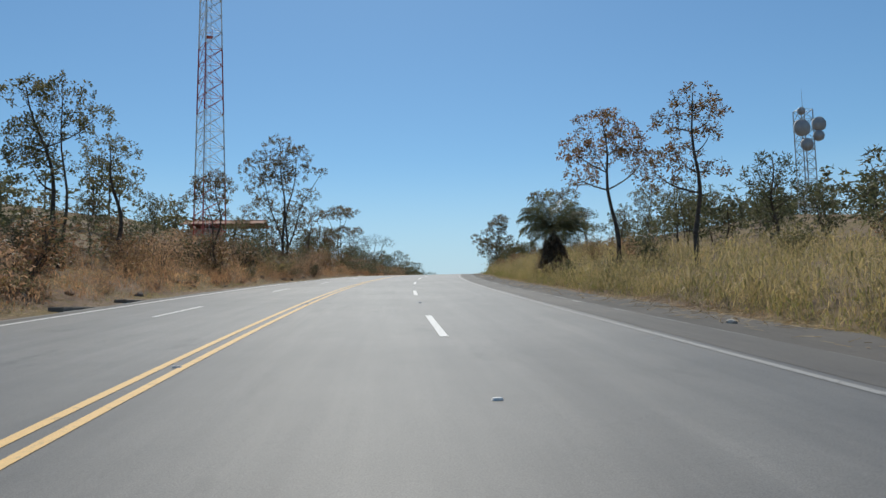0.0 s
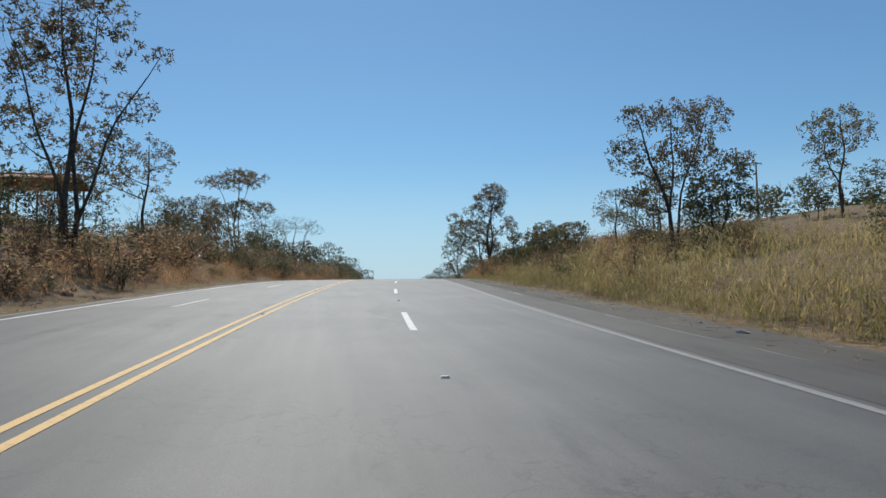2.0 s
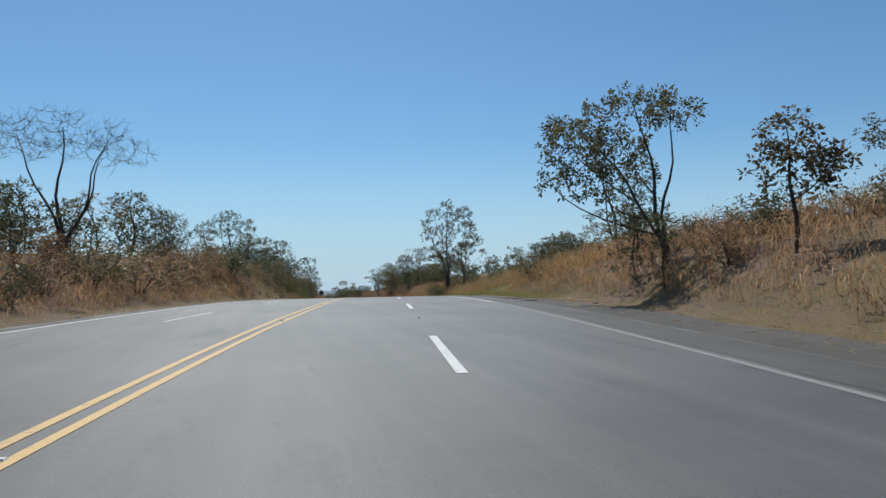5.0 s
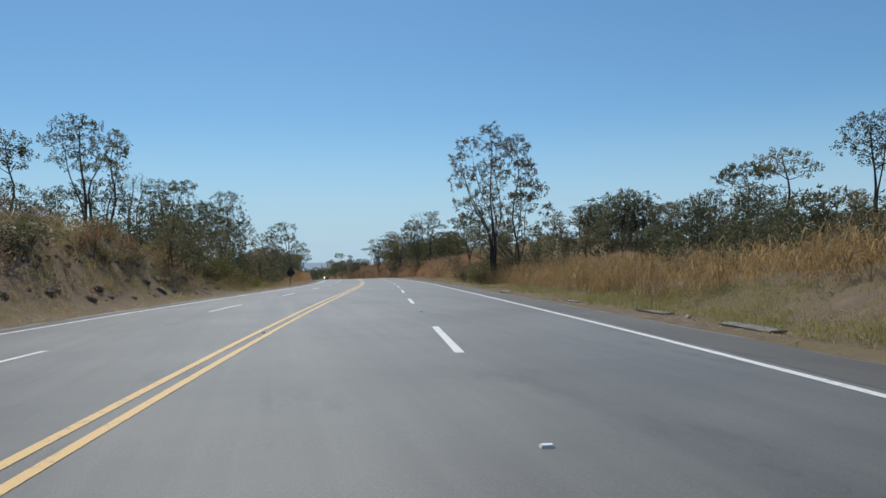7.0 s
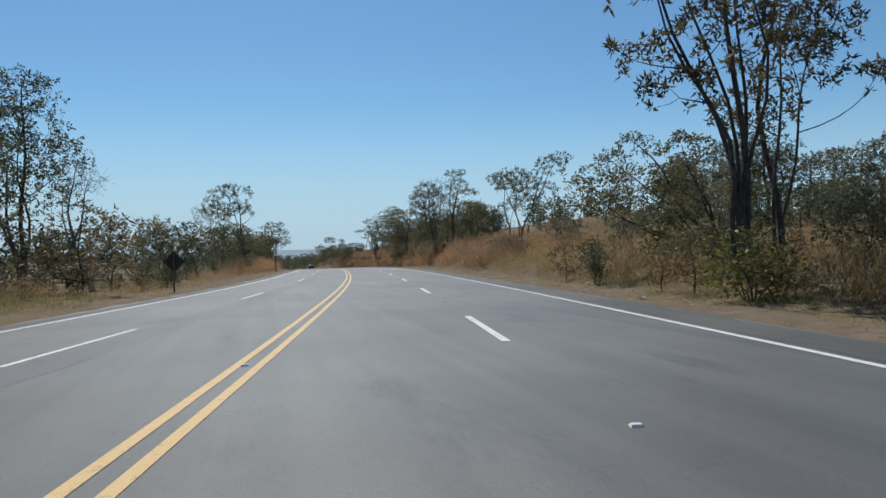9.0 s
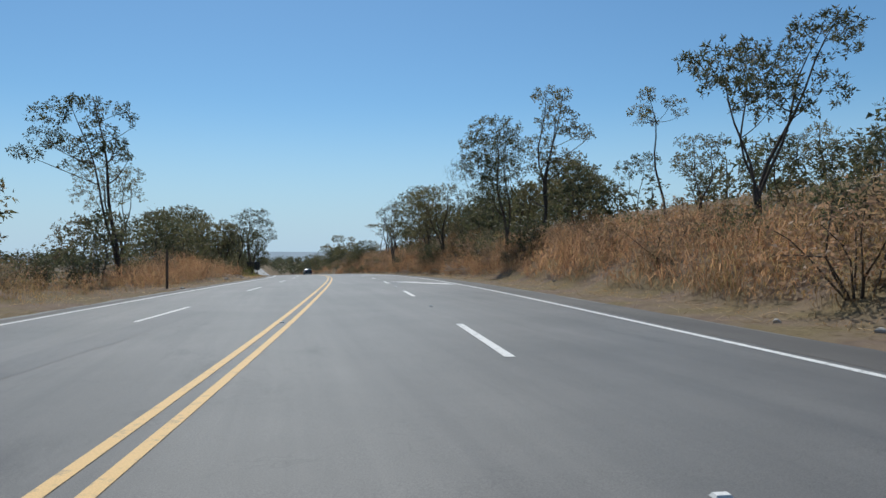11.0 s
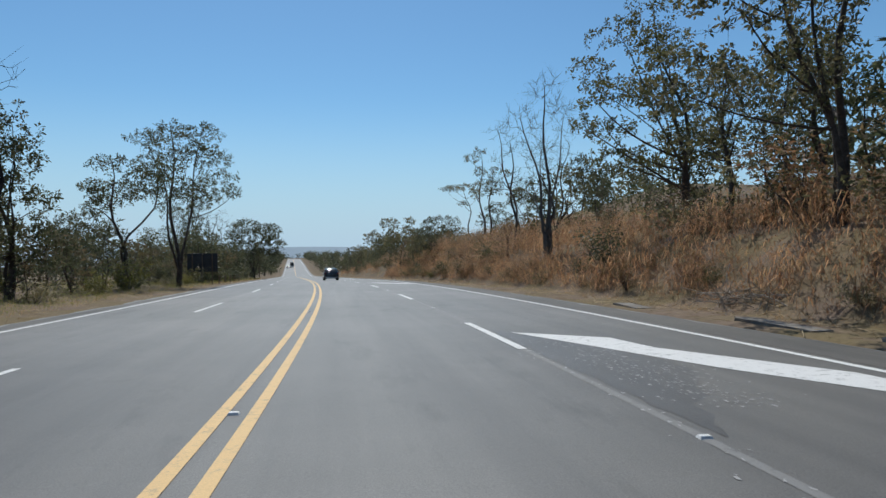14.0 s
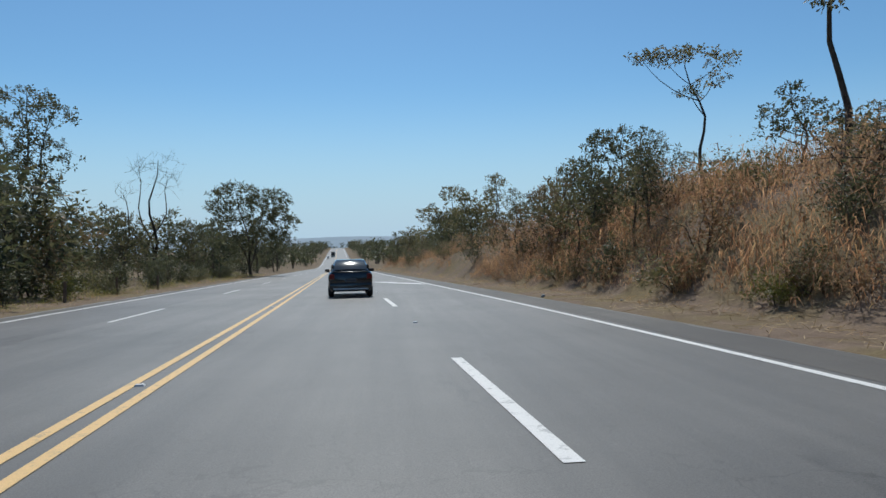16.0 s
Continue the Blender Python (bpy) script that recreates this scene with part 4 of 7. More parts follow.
tree_at(325, 10.3, [(-2.8, 7.5, 1.0, 0.5), (-3.2, 6.4, 1.1, 0.6), (-1.1, 7.8, 1.2, 0.8), (-2.2, 6.0, 1.2, 0.7), (0.0, 6.5, 1.4, 1.0), (-0.8, 5.1, 1.6, 1.0), (1.0, 4.7, 1.4, 1.1), (-2.2, 4.3, 1.1, 0.7), (0.5, 8.2, 1.1, 0.7), (-3.0, 3.2, 1.3, 0.9)], "broad-crowned tree leaning over the verge", stems=3, leaf=LEAF_OLIVE, thick=8.0)
tree_at(338, 10.9, [(-3.1, 8.0, 0.9, 0.5), (-4.4, 6.7, 1.3, 0.6), (-1.9, 7.7, 1.4, 1.0), (0.1, 9.0, 1.6, 0.8), (-3.5, 5.6, 1.7, 1.0), (-0.9, 6.2, 1.8, 1.2), (1.0, 7.2, 1.2, 1.1), (-4.1, 3.8, 1.7, 0.9), (-1.6, 3.9, 1.4, 1.0), (1.0, 5.0, 1.0, 1.1)], "round wide tree with pale olive leaves", stems=3, leaf=LEAF_OLIVE, thick=7.5)
tree_at(353, 15.0, [(-4.2, 9.3, 1.5, 0.6), (-2.4, 10.3, 1.6, 0.6), (-4.9, 8, 1.2, 0.6), (-2.3, 8.6, 1.5, 0.7), (-0.7, 9.8, 1.4, 0.7), (-3.5, 7.1, 1.4, 0.7), (-5.4, 6.6, 0.9, 0.3), (-5.2, 5.9, 1.2, 0.35), (-5.6, 4.9, 1.0, 0.5), (-4.0, 4.9, 1.4, 0.6), (-4.0, 3.2, 1.6, 0.8), (-2.7, 5.8, 1.6, 0.8), (-1.2, 7.0, 1.7, 0.7), (-2.4, 7.8, 1.4, 0.5), (0.0, 5.8, 1.7, 1.0), (1.3, 7.1, 1.2, 0.8), (-0.5, 4.0, 1.7, 1.0)], "tree with flat layered yellow-green foliage", stems=4, leaf=LEAF_LAYER, thick=7.0, low=0.2)
tree_at(360.5, 10.0, [(-0.1, 10.0, 1.2, 1.2), (-1.5, 8.2, 1.5, 1.0), (0.9, 8.0, 1.0, 1.4), (-0.2, 6.1, 1.5, 1.4), (-0.6, 4.1, 1.2, 1.0)], "leafless grey tree with upright stems", stems=5, bark=PALE_BARK, thick=11.0, twigs=1.0, low=0.12)
tree_at(376, 12.8, [(-1.6, 9.4, 1.4, 0.6), (-0.4, 8.3, 1.1, 1.0), (-1.0, 7.3, 1.0, 0.8), (0.5, 5.9, 1.0, 0.9)], "thin bare tree with crooked twigs", bark=BARK, thick=5.0, twigs=1.0, trunk=0.10, wobble=0.12)
tree_at(375, 18.2, [(-0.1, 5.7, 0.9, 0.7), (0.3, 4.7, 0.9, 0.6), (-0.6, 4.3, 0.8, 0.5), (0.6, 3.8, 0.8, 0.5)], "small dark leafy tree on the bank", leaf=LEAF_DARK, thick=9.0, trunk=0.08)
tree_at(373, 15.2, [(-1.1, 6.7, 0.9, 0.7), (-1.6, 6.0, 0.7, 0.6), (-0.4, 5.8, 0.8, 0.8), (1.1, 7.2, 0.9, 0.7)], "leafless tree with curving dark limbs on the bank", bark=BARK, stems=2, thick=6.0, twigs=1.0, trunk=0.11, wobble=0.12)
tree_at(383, 15.1, [(-0.6, 9.2, 1.0, 0.9), (-1.5, 6.3, 0.5, 0.4), (-1.3, 5.3, 0.4, 0.3), (0.1, 6.5, 0.6, 0.6)], "dead dark tree with a bent trunk and few twigs", bark=DEAD_BARK, thick=4.0, twigs=1.0, trunk=0.14, wobble=0.06)
tree_at(383.5, 19.3, [(1.3, 4.4, 0.5, 0.3), (-0.6, 3.6, 0.4, 0.3), (1.8, 3.9, 0.4, 0.2)], "dead forked snag with thick dark limbs", bark=DEAD_BARK, stems=2, thick=6.0, twigs=1.0, trunk=0.17, wobble=0.12)
tree_at(396.5, 15.6, [(-0.6, 10.0, 0.6, 0.5), (-1.4, 9.2, 0.9, 0.5), (-0.5, 7.9, 0.8, 0.5), (-0.5, 6.2, 1.0, 0.6), (-1.1, 5.5, 0.5, 0.3)], "thin straight tree with separate leaf tufts", leaf=LEAF_OLIVE, thick=8.0, trunk=0.11, low=0.5)
tree_at(393, 15.3, [(0.3, 7.6, 0.6, 0.4), (1.8, 7.4, 0.8, 0.4), (-0.3, 6.6, 0.6, 0.4), (1.0, 6.3, 0.9, 0.4), (0.3, 5.2, 1.0, 0.5), (0.8, 3.8, 1.0, 0.4)], "slender forked tree with tufted leaves on the bank", leaf=LEAF_DARK, thick=8.0, trunk=0.11, low=0.4)
tree_at(408.4, 17.2, [(-0.9, 7.3, 1.0, 0.4), (-2.1, 7.0, 1.1, 0.4), (-3.3, 7.0, 1.0, 0.35), (0.3, 6.7, 0.9, 0.4), (1.2, 6.2, 0.8, 0.3), (-1.2, 5.0, 0.7, 0.3)], "flat-topped tree with a thin bent trunk and one-sided crown", leaf=LEAF_OLIVE, thick=9.0, trunk=0.09, low=0.5, wobble=0.08)
tree_at(390, 19.2, [(-1.4, 4.1, 1.3, 0.7), (-2.1, 3.5, 0.8, 0.6), (1.4, 4.1, 1.3, 0.7), (2.2, 3.3, 0.9, 0.6), (0.0, 3.2, 1.3, 0.7)], "low round green tree on the crest of the bank", stems=3, leaf=LEAF_OLIVE, thick=8.0, trunk=0.09)
tree_at(409, 12.4, [(0.8, 4.3, 1.7, 0.6), (-1.0, 3.7, 1.0, 0.6), (0.2, 2.9, 2.0, 0.8), (-1.9, 2.4, 1.0, 0.7), (1.4, 1.8, 1.8, 1.0), (-0.7, 1.2, 1.7, 1.0)], "dense dark green bushy tree against the bank", stems=3, leaf=LEAF_DARK, thick=8.0, trunk=0.09)
tree_at(497, 18.4, [(0.1, 10.6, 2.6, 1.4), (-3.5, 7.1, 2.8, 1.6), (-1.0, 5.5, 3.4, 1.4)], "open tree far down the road", leaf=LEAF_OLIVE, thick=2.5, size=0.35)
tree_at(456, 17.2, [(0.0, 7.8, 1.1, 0.8), (-0.6, 6.1, 1.1, 0.8), (-2.0, 4.1, 0.9, 0.9)], "thin tufted tree far down the road", leaf=LEAF_OLIVE, thick=3.5, size=0.3, trunk=0.1)
tree_at(137.9, 31.9, [(0.5, 5.9, 1.2, 0.5), (-0.9, 5.3, 1.2, 0.5), (1.5, 5.3, 0.8, 0.5), (-1.6, 4.1, 0.6, 0.6), (1.7, 4.2, 0.6, 0.4), (0.0, 4.9, 1.2, 0.5)], "small flat-topped tree on the brushy rise", stems=2, leaf=LEAF_OLIVE, thick=7.0, trunk=0.09, low=0.4)
tree_at(126.7, 21.9, [(0.6, 3.9, 1.2, 0.45), (-1.2, 3.7, 0.9, 0.4), (-0.8, 3.1, 0.7, 0.4), (1.0, 3.3, 0.7, 0.3)], "low umbrella tree with reddish leaves on the rise", leaf=LEAF_BROWN, thick=8.0, trunk=0.08, low=0.4)
tree_at(84.0, 10.3, [(-1.3, 0.9, 1.3, 0.9), (0.2, 1.2, 1.3, 1.1), (1.3, 2.0, 1.3, 1.0), (-0.4, 2.2, 1.2, 0.8), (1.9, 3.0, 1.2, 0.8), (0.5, 0.6, 1.6, 0.7)], "dense dark bush down to the verge", stems=4, leaf=LEAF_DARK, thick=8.0, trunk=0.05, low=0.05, deep=0.5)
tree_at(81.0, 11.4, [(-1.0, 1.0, 1.2, 0.8), (0.6, 1.7, 1.2, 0.9), (-0.2, 2.5, 1.1, 0.6), (1.6, 2.4, 1.2, 0.7), (1.4, 1.0, 1.2, 0.9), (2.4, 2.8, 0.9, 0.5)], "tall olive bush with arching sprays", stems=4, leaf=LEAF_OLIVE, thick=8.0, trunk=0.06, low=0.05, deep=0.5)
tree_at(87.0, 11.2, [(-0.9, 0.9, 1.2, 0.8), (0.6, 1.4, 1.3, 1.0), (0.0, 2.2, 1.1, 0.6), (1.5, 2.4, 1.0, 0.7)], "olive bush with withered leaves", stems=3, leaf=LEAF_BROWN, thick=7.0, trunk=0.04, low=0.05, deep=0.5)
tree_at(70, 27.5, [(0.2, 6.2, 1.5, 0.8), (-1.2, 5.5, 1.2, 0.7), (1.4, 5.4, 1.2, 0.8), (0.0, 4.7, 1.6, 0.8), (-0.6, 3.4, 1.2, 0.7)], "round leafy tree behind the golden grass", stems=2, leaf=LEAF_OLIVE, thick=7.0, trunk=0.11)
tree_at(156, 19.1, [(-1.1, 9, 1.1, 0.5), (-1.9, 8.4, 0.7, 0.4), (-0.4, 8.2, 0.8, 0.5), (-1.5, 7.7, 0.7, 0.4), (-0.9, 7.2, 0.6, 0.4), (-1.4, 6.3, 0.7, 0.3), (-0.7, 5.7, 0.6, 0.4), (-2.4, 4.1, 0.7, 0.2), (-1.4, 4.3, 0.7, 0.3)], "tall open tree on top of the grassy cut", stems=3, leaf=LEAF_OLIVE, thick=7.0, trunk=0.13, low=0.3)
tree_at(403, 18.9, [(-0.7, 3.3, 0.6, 0.4), (0.5, 2.9, 0.9, 0.4), (-1.5, 2.4, 0.7, 0.4), (-0.1, 1.9, 1, 0.4), (1.6, 2.4, 0.6, 0.4), (-2, 1.5, 0.7, 0.3)], "small tree with loose dark leaf tufts on the bank", stems=2, leaf=LEAF_DARK, thick=9.0, trunk=0.08, low=0.3)
# and left of it
tree_at(17, -16.9, [(-2.1, 8.8, 1.2, 0.7), (-0.2, 8.6, 1.3, 0.8), (1.2, 7.5, 1.0, 0.6), (-0.7, 7.0, 1.7, 0.8), (-2.3, 6.5, 1.1, 1.0), (-1.5, 5.1, 1.6, 1.0)], "broad olive tree above the brown bank", stems=2, leaf=LEAF_OLIVE, thick=8.0)
tree_at(26, -18.1, [(-0.3, 6.7, 1.5, 1.0), (-1.5, 5.8, 1.4, 1.0), (0.4, 5.1, 1.0, 0.9)], "small leafy tree on the brown bank", leaf=LEAF_OLIVE, thick=8.0)
tree_at(38.8, -16.2, [(0.1, 7.6, 0.8, 0.4), (-0.9, 6.8, 1.0, 0.7), (0.6, 6.6, 1.0, 0.7), (-1.2, 5.8, 1.0, 0.5), (0.2, 5.6, 0.9, 0.5), (0.4, 4.5, 0.6, 0.4), (-1.5, 7.2, 0.5, 0.4)], "twin-stemmed tree with flat leaf layers near the radio tower", stems=2, leaf=LEAF_BROWN, thick=9.0, trunk=0.11)
tree_at(69, -18.1, [(-0.2, 14.2, 2.3, 1.6), (-3.1, 11.8, 2.2, 2.1), (1.9, 12.2, 2.1, 2.3), (-1.4, 9.2, 3.1, 2.2), (2.7, 8.9, 1.6, 0.9), (4.7, 11.6, 1.0, 0.5), (-2.7, 6.9, 1.8, 1.5), (0.7, 6.0, 2.2, 2.1), (-0.7, 11.5, 2.1, 1.6)], "tall wide tree with thin rust-brown leaves", stems=4, trunk=0.2, leaf=LEAF_BROWN, thick=3.6, size=0.22, low=0.2)
tree_at(118.0, -21.9, [(0.0, 11.6, 2.5, 0.8), (-2.5, 10.6, 2.3, 0.7), (2.2, 10.8, 2.1, 0.8), (-0.2, 10.2, 2.9, 0.6), (1.2, 6.8, 2.6, 1.2), (-1.5, 6.6, 1.9, 1.1), (3.7, 6.9, 1.2, 0.9)], "umbrella tree with a reddish flat crown", stems=3, leaf=LEAF_BROWN, thick=5.0, size=0.24, low=0.45)
tree_at(101.8, -21.2, [(-1.4, 4.9, 1.7, 1.2), (0.7, 5.4, 1.5, 1.1), (1.7, 4.3, 1.2, 1.4), (-0.4, 3.7, 2.0, 1.0), (-2.0, 3.9, 1.4, 1.0)], "dense brown-green tree on the bank", stems=2, leaf=LEAF_BROWN, thick=8.0)
tree_at(76, -16.6, [(-1.6, 6.9, 2.0, 1.1), (0.2, 7.7, 1.3, 0.9), (-2.5, 5.7, 1.5, 0.9), (-0.6, 5.7, 1.7, 1.0), (1.2, 6.7, 1.0, 1.0)], "half-bare tree with a straight dark trunk at the verge", leaf=LEAF_BROWN, thick=4.0, twigs=1.0, trunk=0.12, low=0.55)
tree_at(137.8, -18.3, [(0.3, 7.7, 3.8, 1.0), (-1.5, 7.0, 2.5, 1.1), (2.2, 6.9, 2.6, 1.1)], "flat-topped leafless tree full of fine twigs", stems=4, bark=BARK, thick=11.0, twigs=1.0, low=0.2)
tree_at(128.5, -21.0, [(0.3, 7.1, 2.4, 1.2), (-1.4, 6.0, 2.0, 1.4)], "small leafless tree with a twiggy crown", stems=3, bark=BARK, thick=11.0, twigs=1.0, low=0.2)
tree_at(193, -21.3, [(0.1, 8.5, 1.7, 0.7), (-1.4, 7.7, 1.5, 0.6), (1.5, 7.3, 1.5, 0.7), (-0.1, 6.4, 2.0, 0.7), (0.4, 4.4, 1.7, 0.8), (-1.5, 3.6, 1.4, 0.9), (1.6, 3.4, 1.4, 0.9)], "round-topped green tree over the cut bank", stems=3, leaf=LEAF_DARK, thick=7.0)
tree_at(187, -22.9, [(-0.1, 5.5, 1.3, 0.6), (-1.1, 4.7, 0.9, 0.6), (0.7, 4.5, 1.1, 0.6)], "small green tree over the cut bank", leaf=LEAF_DARK, thick=7.0, trunk=0.09)
tree_at(190, -18.6, [(0.4, 7.1, 0.6, 0.3), (0.6, 6.1, 0.8, 0.4), (0.2, 5.1, 1.0, 0.5), (0.6, 4.4, 0.6, 0.4)], "leafy green tree on the cut bank", leaf=LEAF_OLIVE, thick=8.0, trunk=0.1, stems=2)
tree_at(205, -22.7, [(0.3, 8.0, 1.2, 0.9), (1.2, 7.1, 0.8, 0.7), (-0.4, 6.7, 1.0, 0.8)], "leafless pale tree behind the thicket", stems=2, bark=PALE_BARK, thick=11.0, twigs=1.0)
tree_at(211, -21.5, [(-0.6, 8.8, 1.5, 0.8), (1.0, 7.9, 1.7, 1.1), (-1.7, 7.3, 1.7, 1.3), (1.9, 8.7, 1.1, 0.7), (0.1, 6.6, 1.7, 0.9), (0.4, 4.8, 2.0, 1.2)], "wide dark tree with reddish twigs above the thicket", stems=4, leaf=LEAF_DARK, thick=6.0, twigs=1.0)
tree_at(230, -20.0, [(0.4, 10.3, 1.9, 0.9), (-1.4, 8.8, 1.9, 1.2), (1.1, 8.2, 2.0, 1.3), (2.4, 6.9, 1.2, 1.1), (-0.7, 6.9, 2.1, 1.3), (-2.9, 8.5, 1.6, 1.3), (0.6, 5.2, 2.0, 1.2)], "tall dark-crowned tree over the thicket", stems=4, leaf=LEAF_DARK, thick=7.0)
tree_at(236, -20.0, [(0.3, 6.6, 1.7, 1.1), (1.4, 6.1, 0.9, 0.8), (-0.6, 5.7, 1.1, 0.8)], "pale leafless tree with fine twigs", stems=3, bark=PALE_BARK, thick=11.0, twigs=1.0, low=0.2)
tree_at(287, -16.2, [(-1.6, 10.9, 0.9, 0.6), (-2.7, 10.8, 1.0, 0.5), (-3.5, 10.0, 1.2, 0.6), (-4.6, 9.1, 1.1, 0.6), (-3.4, 8.4, 1.2, 0.6), (-4.7, 7.7, 0.9, 0.5), (-3.0, 7.3, 1.0, 0.4), (0, 10.7, 0.6, 0.5), (0.7, 10, 0.3, 0.5), (-1.9, 9.8, 0.8, 0.6), (-1.3, 8.5, 1, 0.6), (-0.5, 8, 1, 0.5), (0.3, 8.2, 0.6, 0.5), (0.2, 9, 0.3, 0.2), (-2, 7.8, 0.7, 0.4), (1, 7.4, 0.3, 0.2)], "tall two-stemmed tree with dark tufted foliage near a wooden post", stems=2, leaf=LEAF_DARK, thick=8.0, trunk=0.15, low=0.35)
tree_at(310, -22.5, [(-2.0, 8.6, 2.4, 1.0), (0.3, 8.2, 1.8, 1.0), (-2.4, 6.6, 2.4, 1.2), (0.9, 6.8, 1.3, 0.9)], "airy half-bare tree behind the brown grass", stems=3, leaf=LEAF_OLIVE, thick=4.5, twigs=1.0)
tree_at(329.3, -23.0, [(-0.3, 7.2, 1.5, 0.5), (0.9, 6.4, 0.8, 0.4), (-0.8, 5.9, 0.7, 0.4)], "dead snag with crooked dark limbs", stems=2, bark=DEAD_BARK, thick=4.0, twigs=1.0, wobble=0.14)
tree_at(345, -22.0, [(-0.3, 8.5, 2.8, 1.0), (-2.6, 7.8, 2.5, 1.1), (1.6, 7.3, 2.0, 1.3), (-0.7, 6.3, 3.0, 1.3), (-4.4, 7.3, 2.0, 1.2), (0.0, 4.4, 3.0, 1.5)], "broad dense green tree in the thicket", stems=4, leaf=LEAF_OLIVE, thick=6.0, size=0.24)
tree_at(222, -21.5, [(0.1, 7.9, 1.9, 1.2), (-1.5, 7.0, 1.6, 1.4), (1.4, 6.0, 2.1, 1.4), (3.7, 5.1, 1.6, 1.4), (-2.6, 5.6, 2.1, 1.6)], "full dark green tree in the roadside wood", stems=3, leaf=LEAF_DARK, thick=6.0)
tree_at(337, -16.6, [(0.1, 6.1, 1.6, 0.7), (-1.2, 5.9, 1.2, 0.7), (1.4, 5.7, 0.9, 0.9), (-0.5, 4.5, 1.8, 1.0), (1.4, 3.9, 1.2, 1.2), (-0.1, 2.8, 2.1, 1.2), (-1.5, 3.1, 1.3, 1.3)], "broad dense green tree in the thicket by the road", stems=4, leaf=LEAF_OLIVE, thick=5.5, size=0.2, low=0.1)
tree_at(347, -15.2, [(0.5, 7.9, 1.0, 0.8), (-1.0, 7.2, 0.7, 0.9), (-0.1, 6.2, 1.0, 1.0)], "dead black tree with twisting bare limbs", stems=3, bark=DEAD_BARK, thick=6.0, twigs=1.0, trunk=0.14, wobble=0.09, low=0.2)
tree_at(366, -15.3, [(-0.3, 7.5, 1.3, 0.5), (-1.7, 6.2, 0.7, 0.5), (-0.3, 5.9, 1.6, 0.8), (1.3, 6.5, 1.3, 1.1), (2.1, 7.4, 1.0, 0.6), (-1.4, 5.1, 1.0, 0.6), (-2.4, 4.2, 1.1, 0.7)], "leaning tree with dark layered leaves by the road", stems=2, leaf=LEAF_DARK, thick=9.0, trunk=0.15, wobble=0.1)
tree_at(375.5, -13.7, [(-0.6, 11.9, 1.0, 0.5), (1.8, 11.6, 1.5, 0.7), (-2.0, 10.9, 1.3, 0.5), (0.0, 10.5, 2.4, 0.9), (-1.1, 9.1, 2.0, 0.8), (2.1, 9.5, 2.0, 0.9), (2.8, 8.0, 1.7, 0.7), (-0.3, 7.3, 2.2, 0.9), (1.4, 6.6, 1.9, 0.8), (4.0, 7.0, 0.9, 0.4)], "large rounded dark green tree at the roadside", stems=3, leaf=LEAF_DARK, thick=7.5, trunk=0.17, low=0.3)
tree_at(416, -19.2, [(0.1, 10.9, 1.8, 0.7), (-2.1, 9.7, 1.6, 0.6), (2.0, 9.8, 1.5, 0.7), (-0.4, 8.6, 2.4, 1.0), (1.4, 7.6, 1.9, 1.0), (-0.5, 6.3, 2.6, 1.1), (0.5, 4.4, 2.3, 1.6), (-1.9, 4.0, 2.1, 1.6)], "dense dark tree with a layered pointed crown", stems=3, leaf=LEAF_DARK, thick=7.5, low=0.2)
tree_at(441, -18.6, [(0.9, 10.4, 2.3, 1.2), (-0.4, 9.4, 1.3, 1.3), (1.8, 8.7, 1.6, 1.2), (-2.6, 7.8, 1.2, 1.0)], "dead tree with bare dark limbs over the scrub", stems=4, bark=DEAD_BARK, thick=4.0, twigs=1.0, trunk=0.18, wobble=0.1, low=0.2)
tree_at(470, -13.3, [(-1.5, 10.8, 3.1, 1.4), (2.8, 9.7, 2.7, 1.6), (-4.0, 9.1, 1.8, 1.1), (0.2, 8.4, 4.5, 2.0), (3.7, 6.9, 2.5, 2.0), (-1.6, 6.2, 3.6, 2.0), (1.5, 4.4, 4.0, 1.8)], "group-like round green tree down the road", stems=4, leaf=LEAF_DARK, thick=3.5, size=0.32)
tree_at(353, -16.6, [(-0.7, 7.9, 1.3, 0.7), (0.2, 7.1, 1, 0.8), (0.5, 5.8, 1.1, 0.9), (-0.6, 5.8, 1.4, 1), (0, 4.3, 1.3, 0.9), (1.1, 4.1, 0.9, 0.7), (0.4, 2.7, 1.4, 1), (1.6, 2.4, 0.9, 0.8), (-0.5, 2.4, 1.2, 1), (0.7, 1.1, 1.7, 0.7)], "dense dark tree leafy down to the grass", stems=3, leaf=LEAF_DARK, thick=7.0, trunk=0.13, low=0.1)
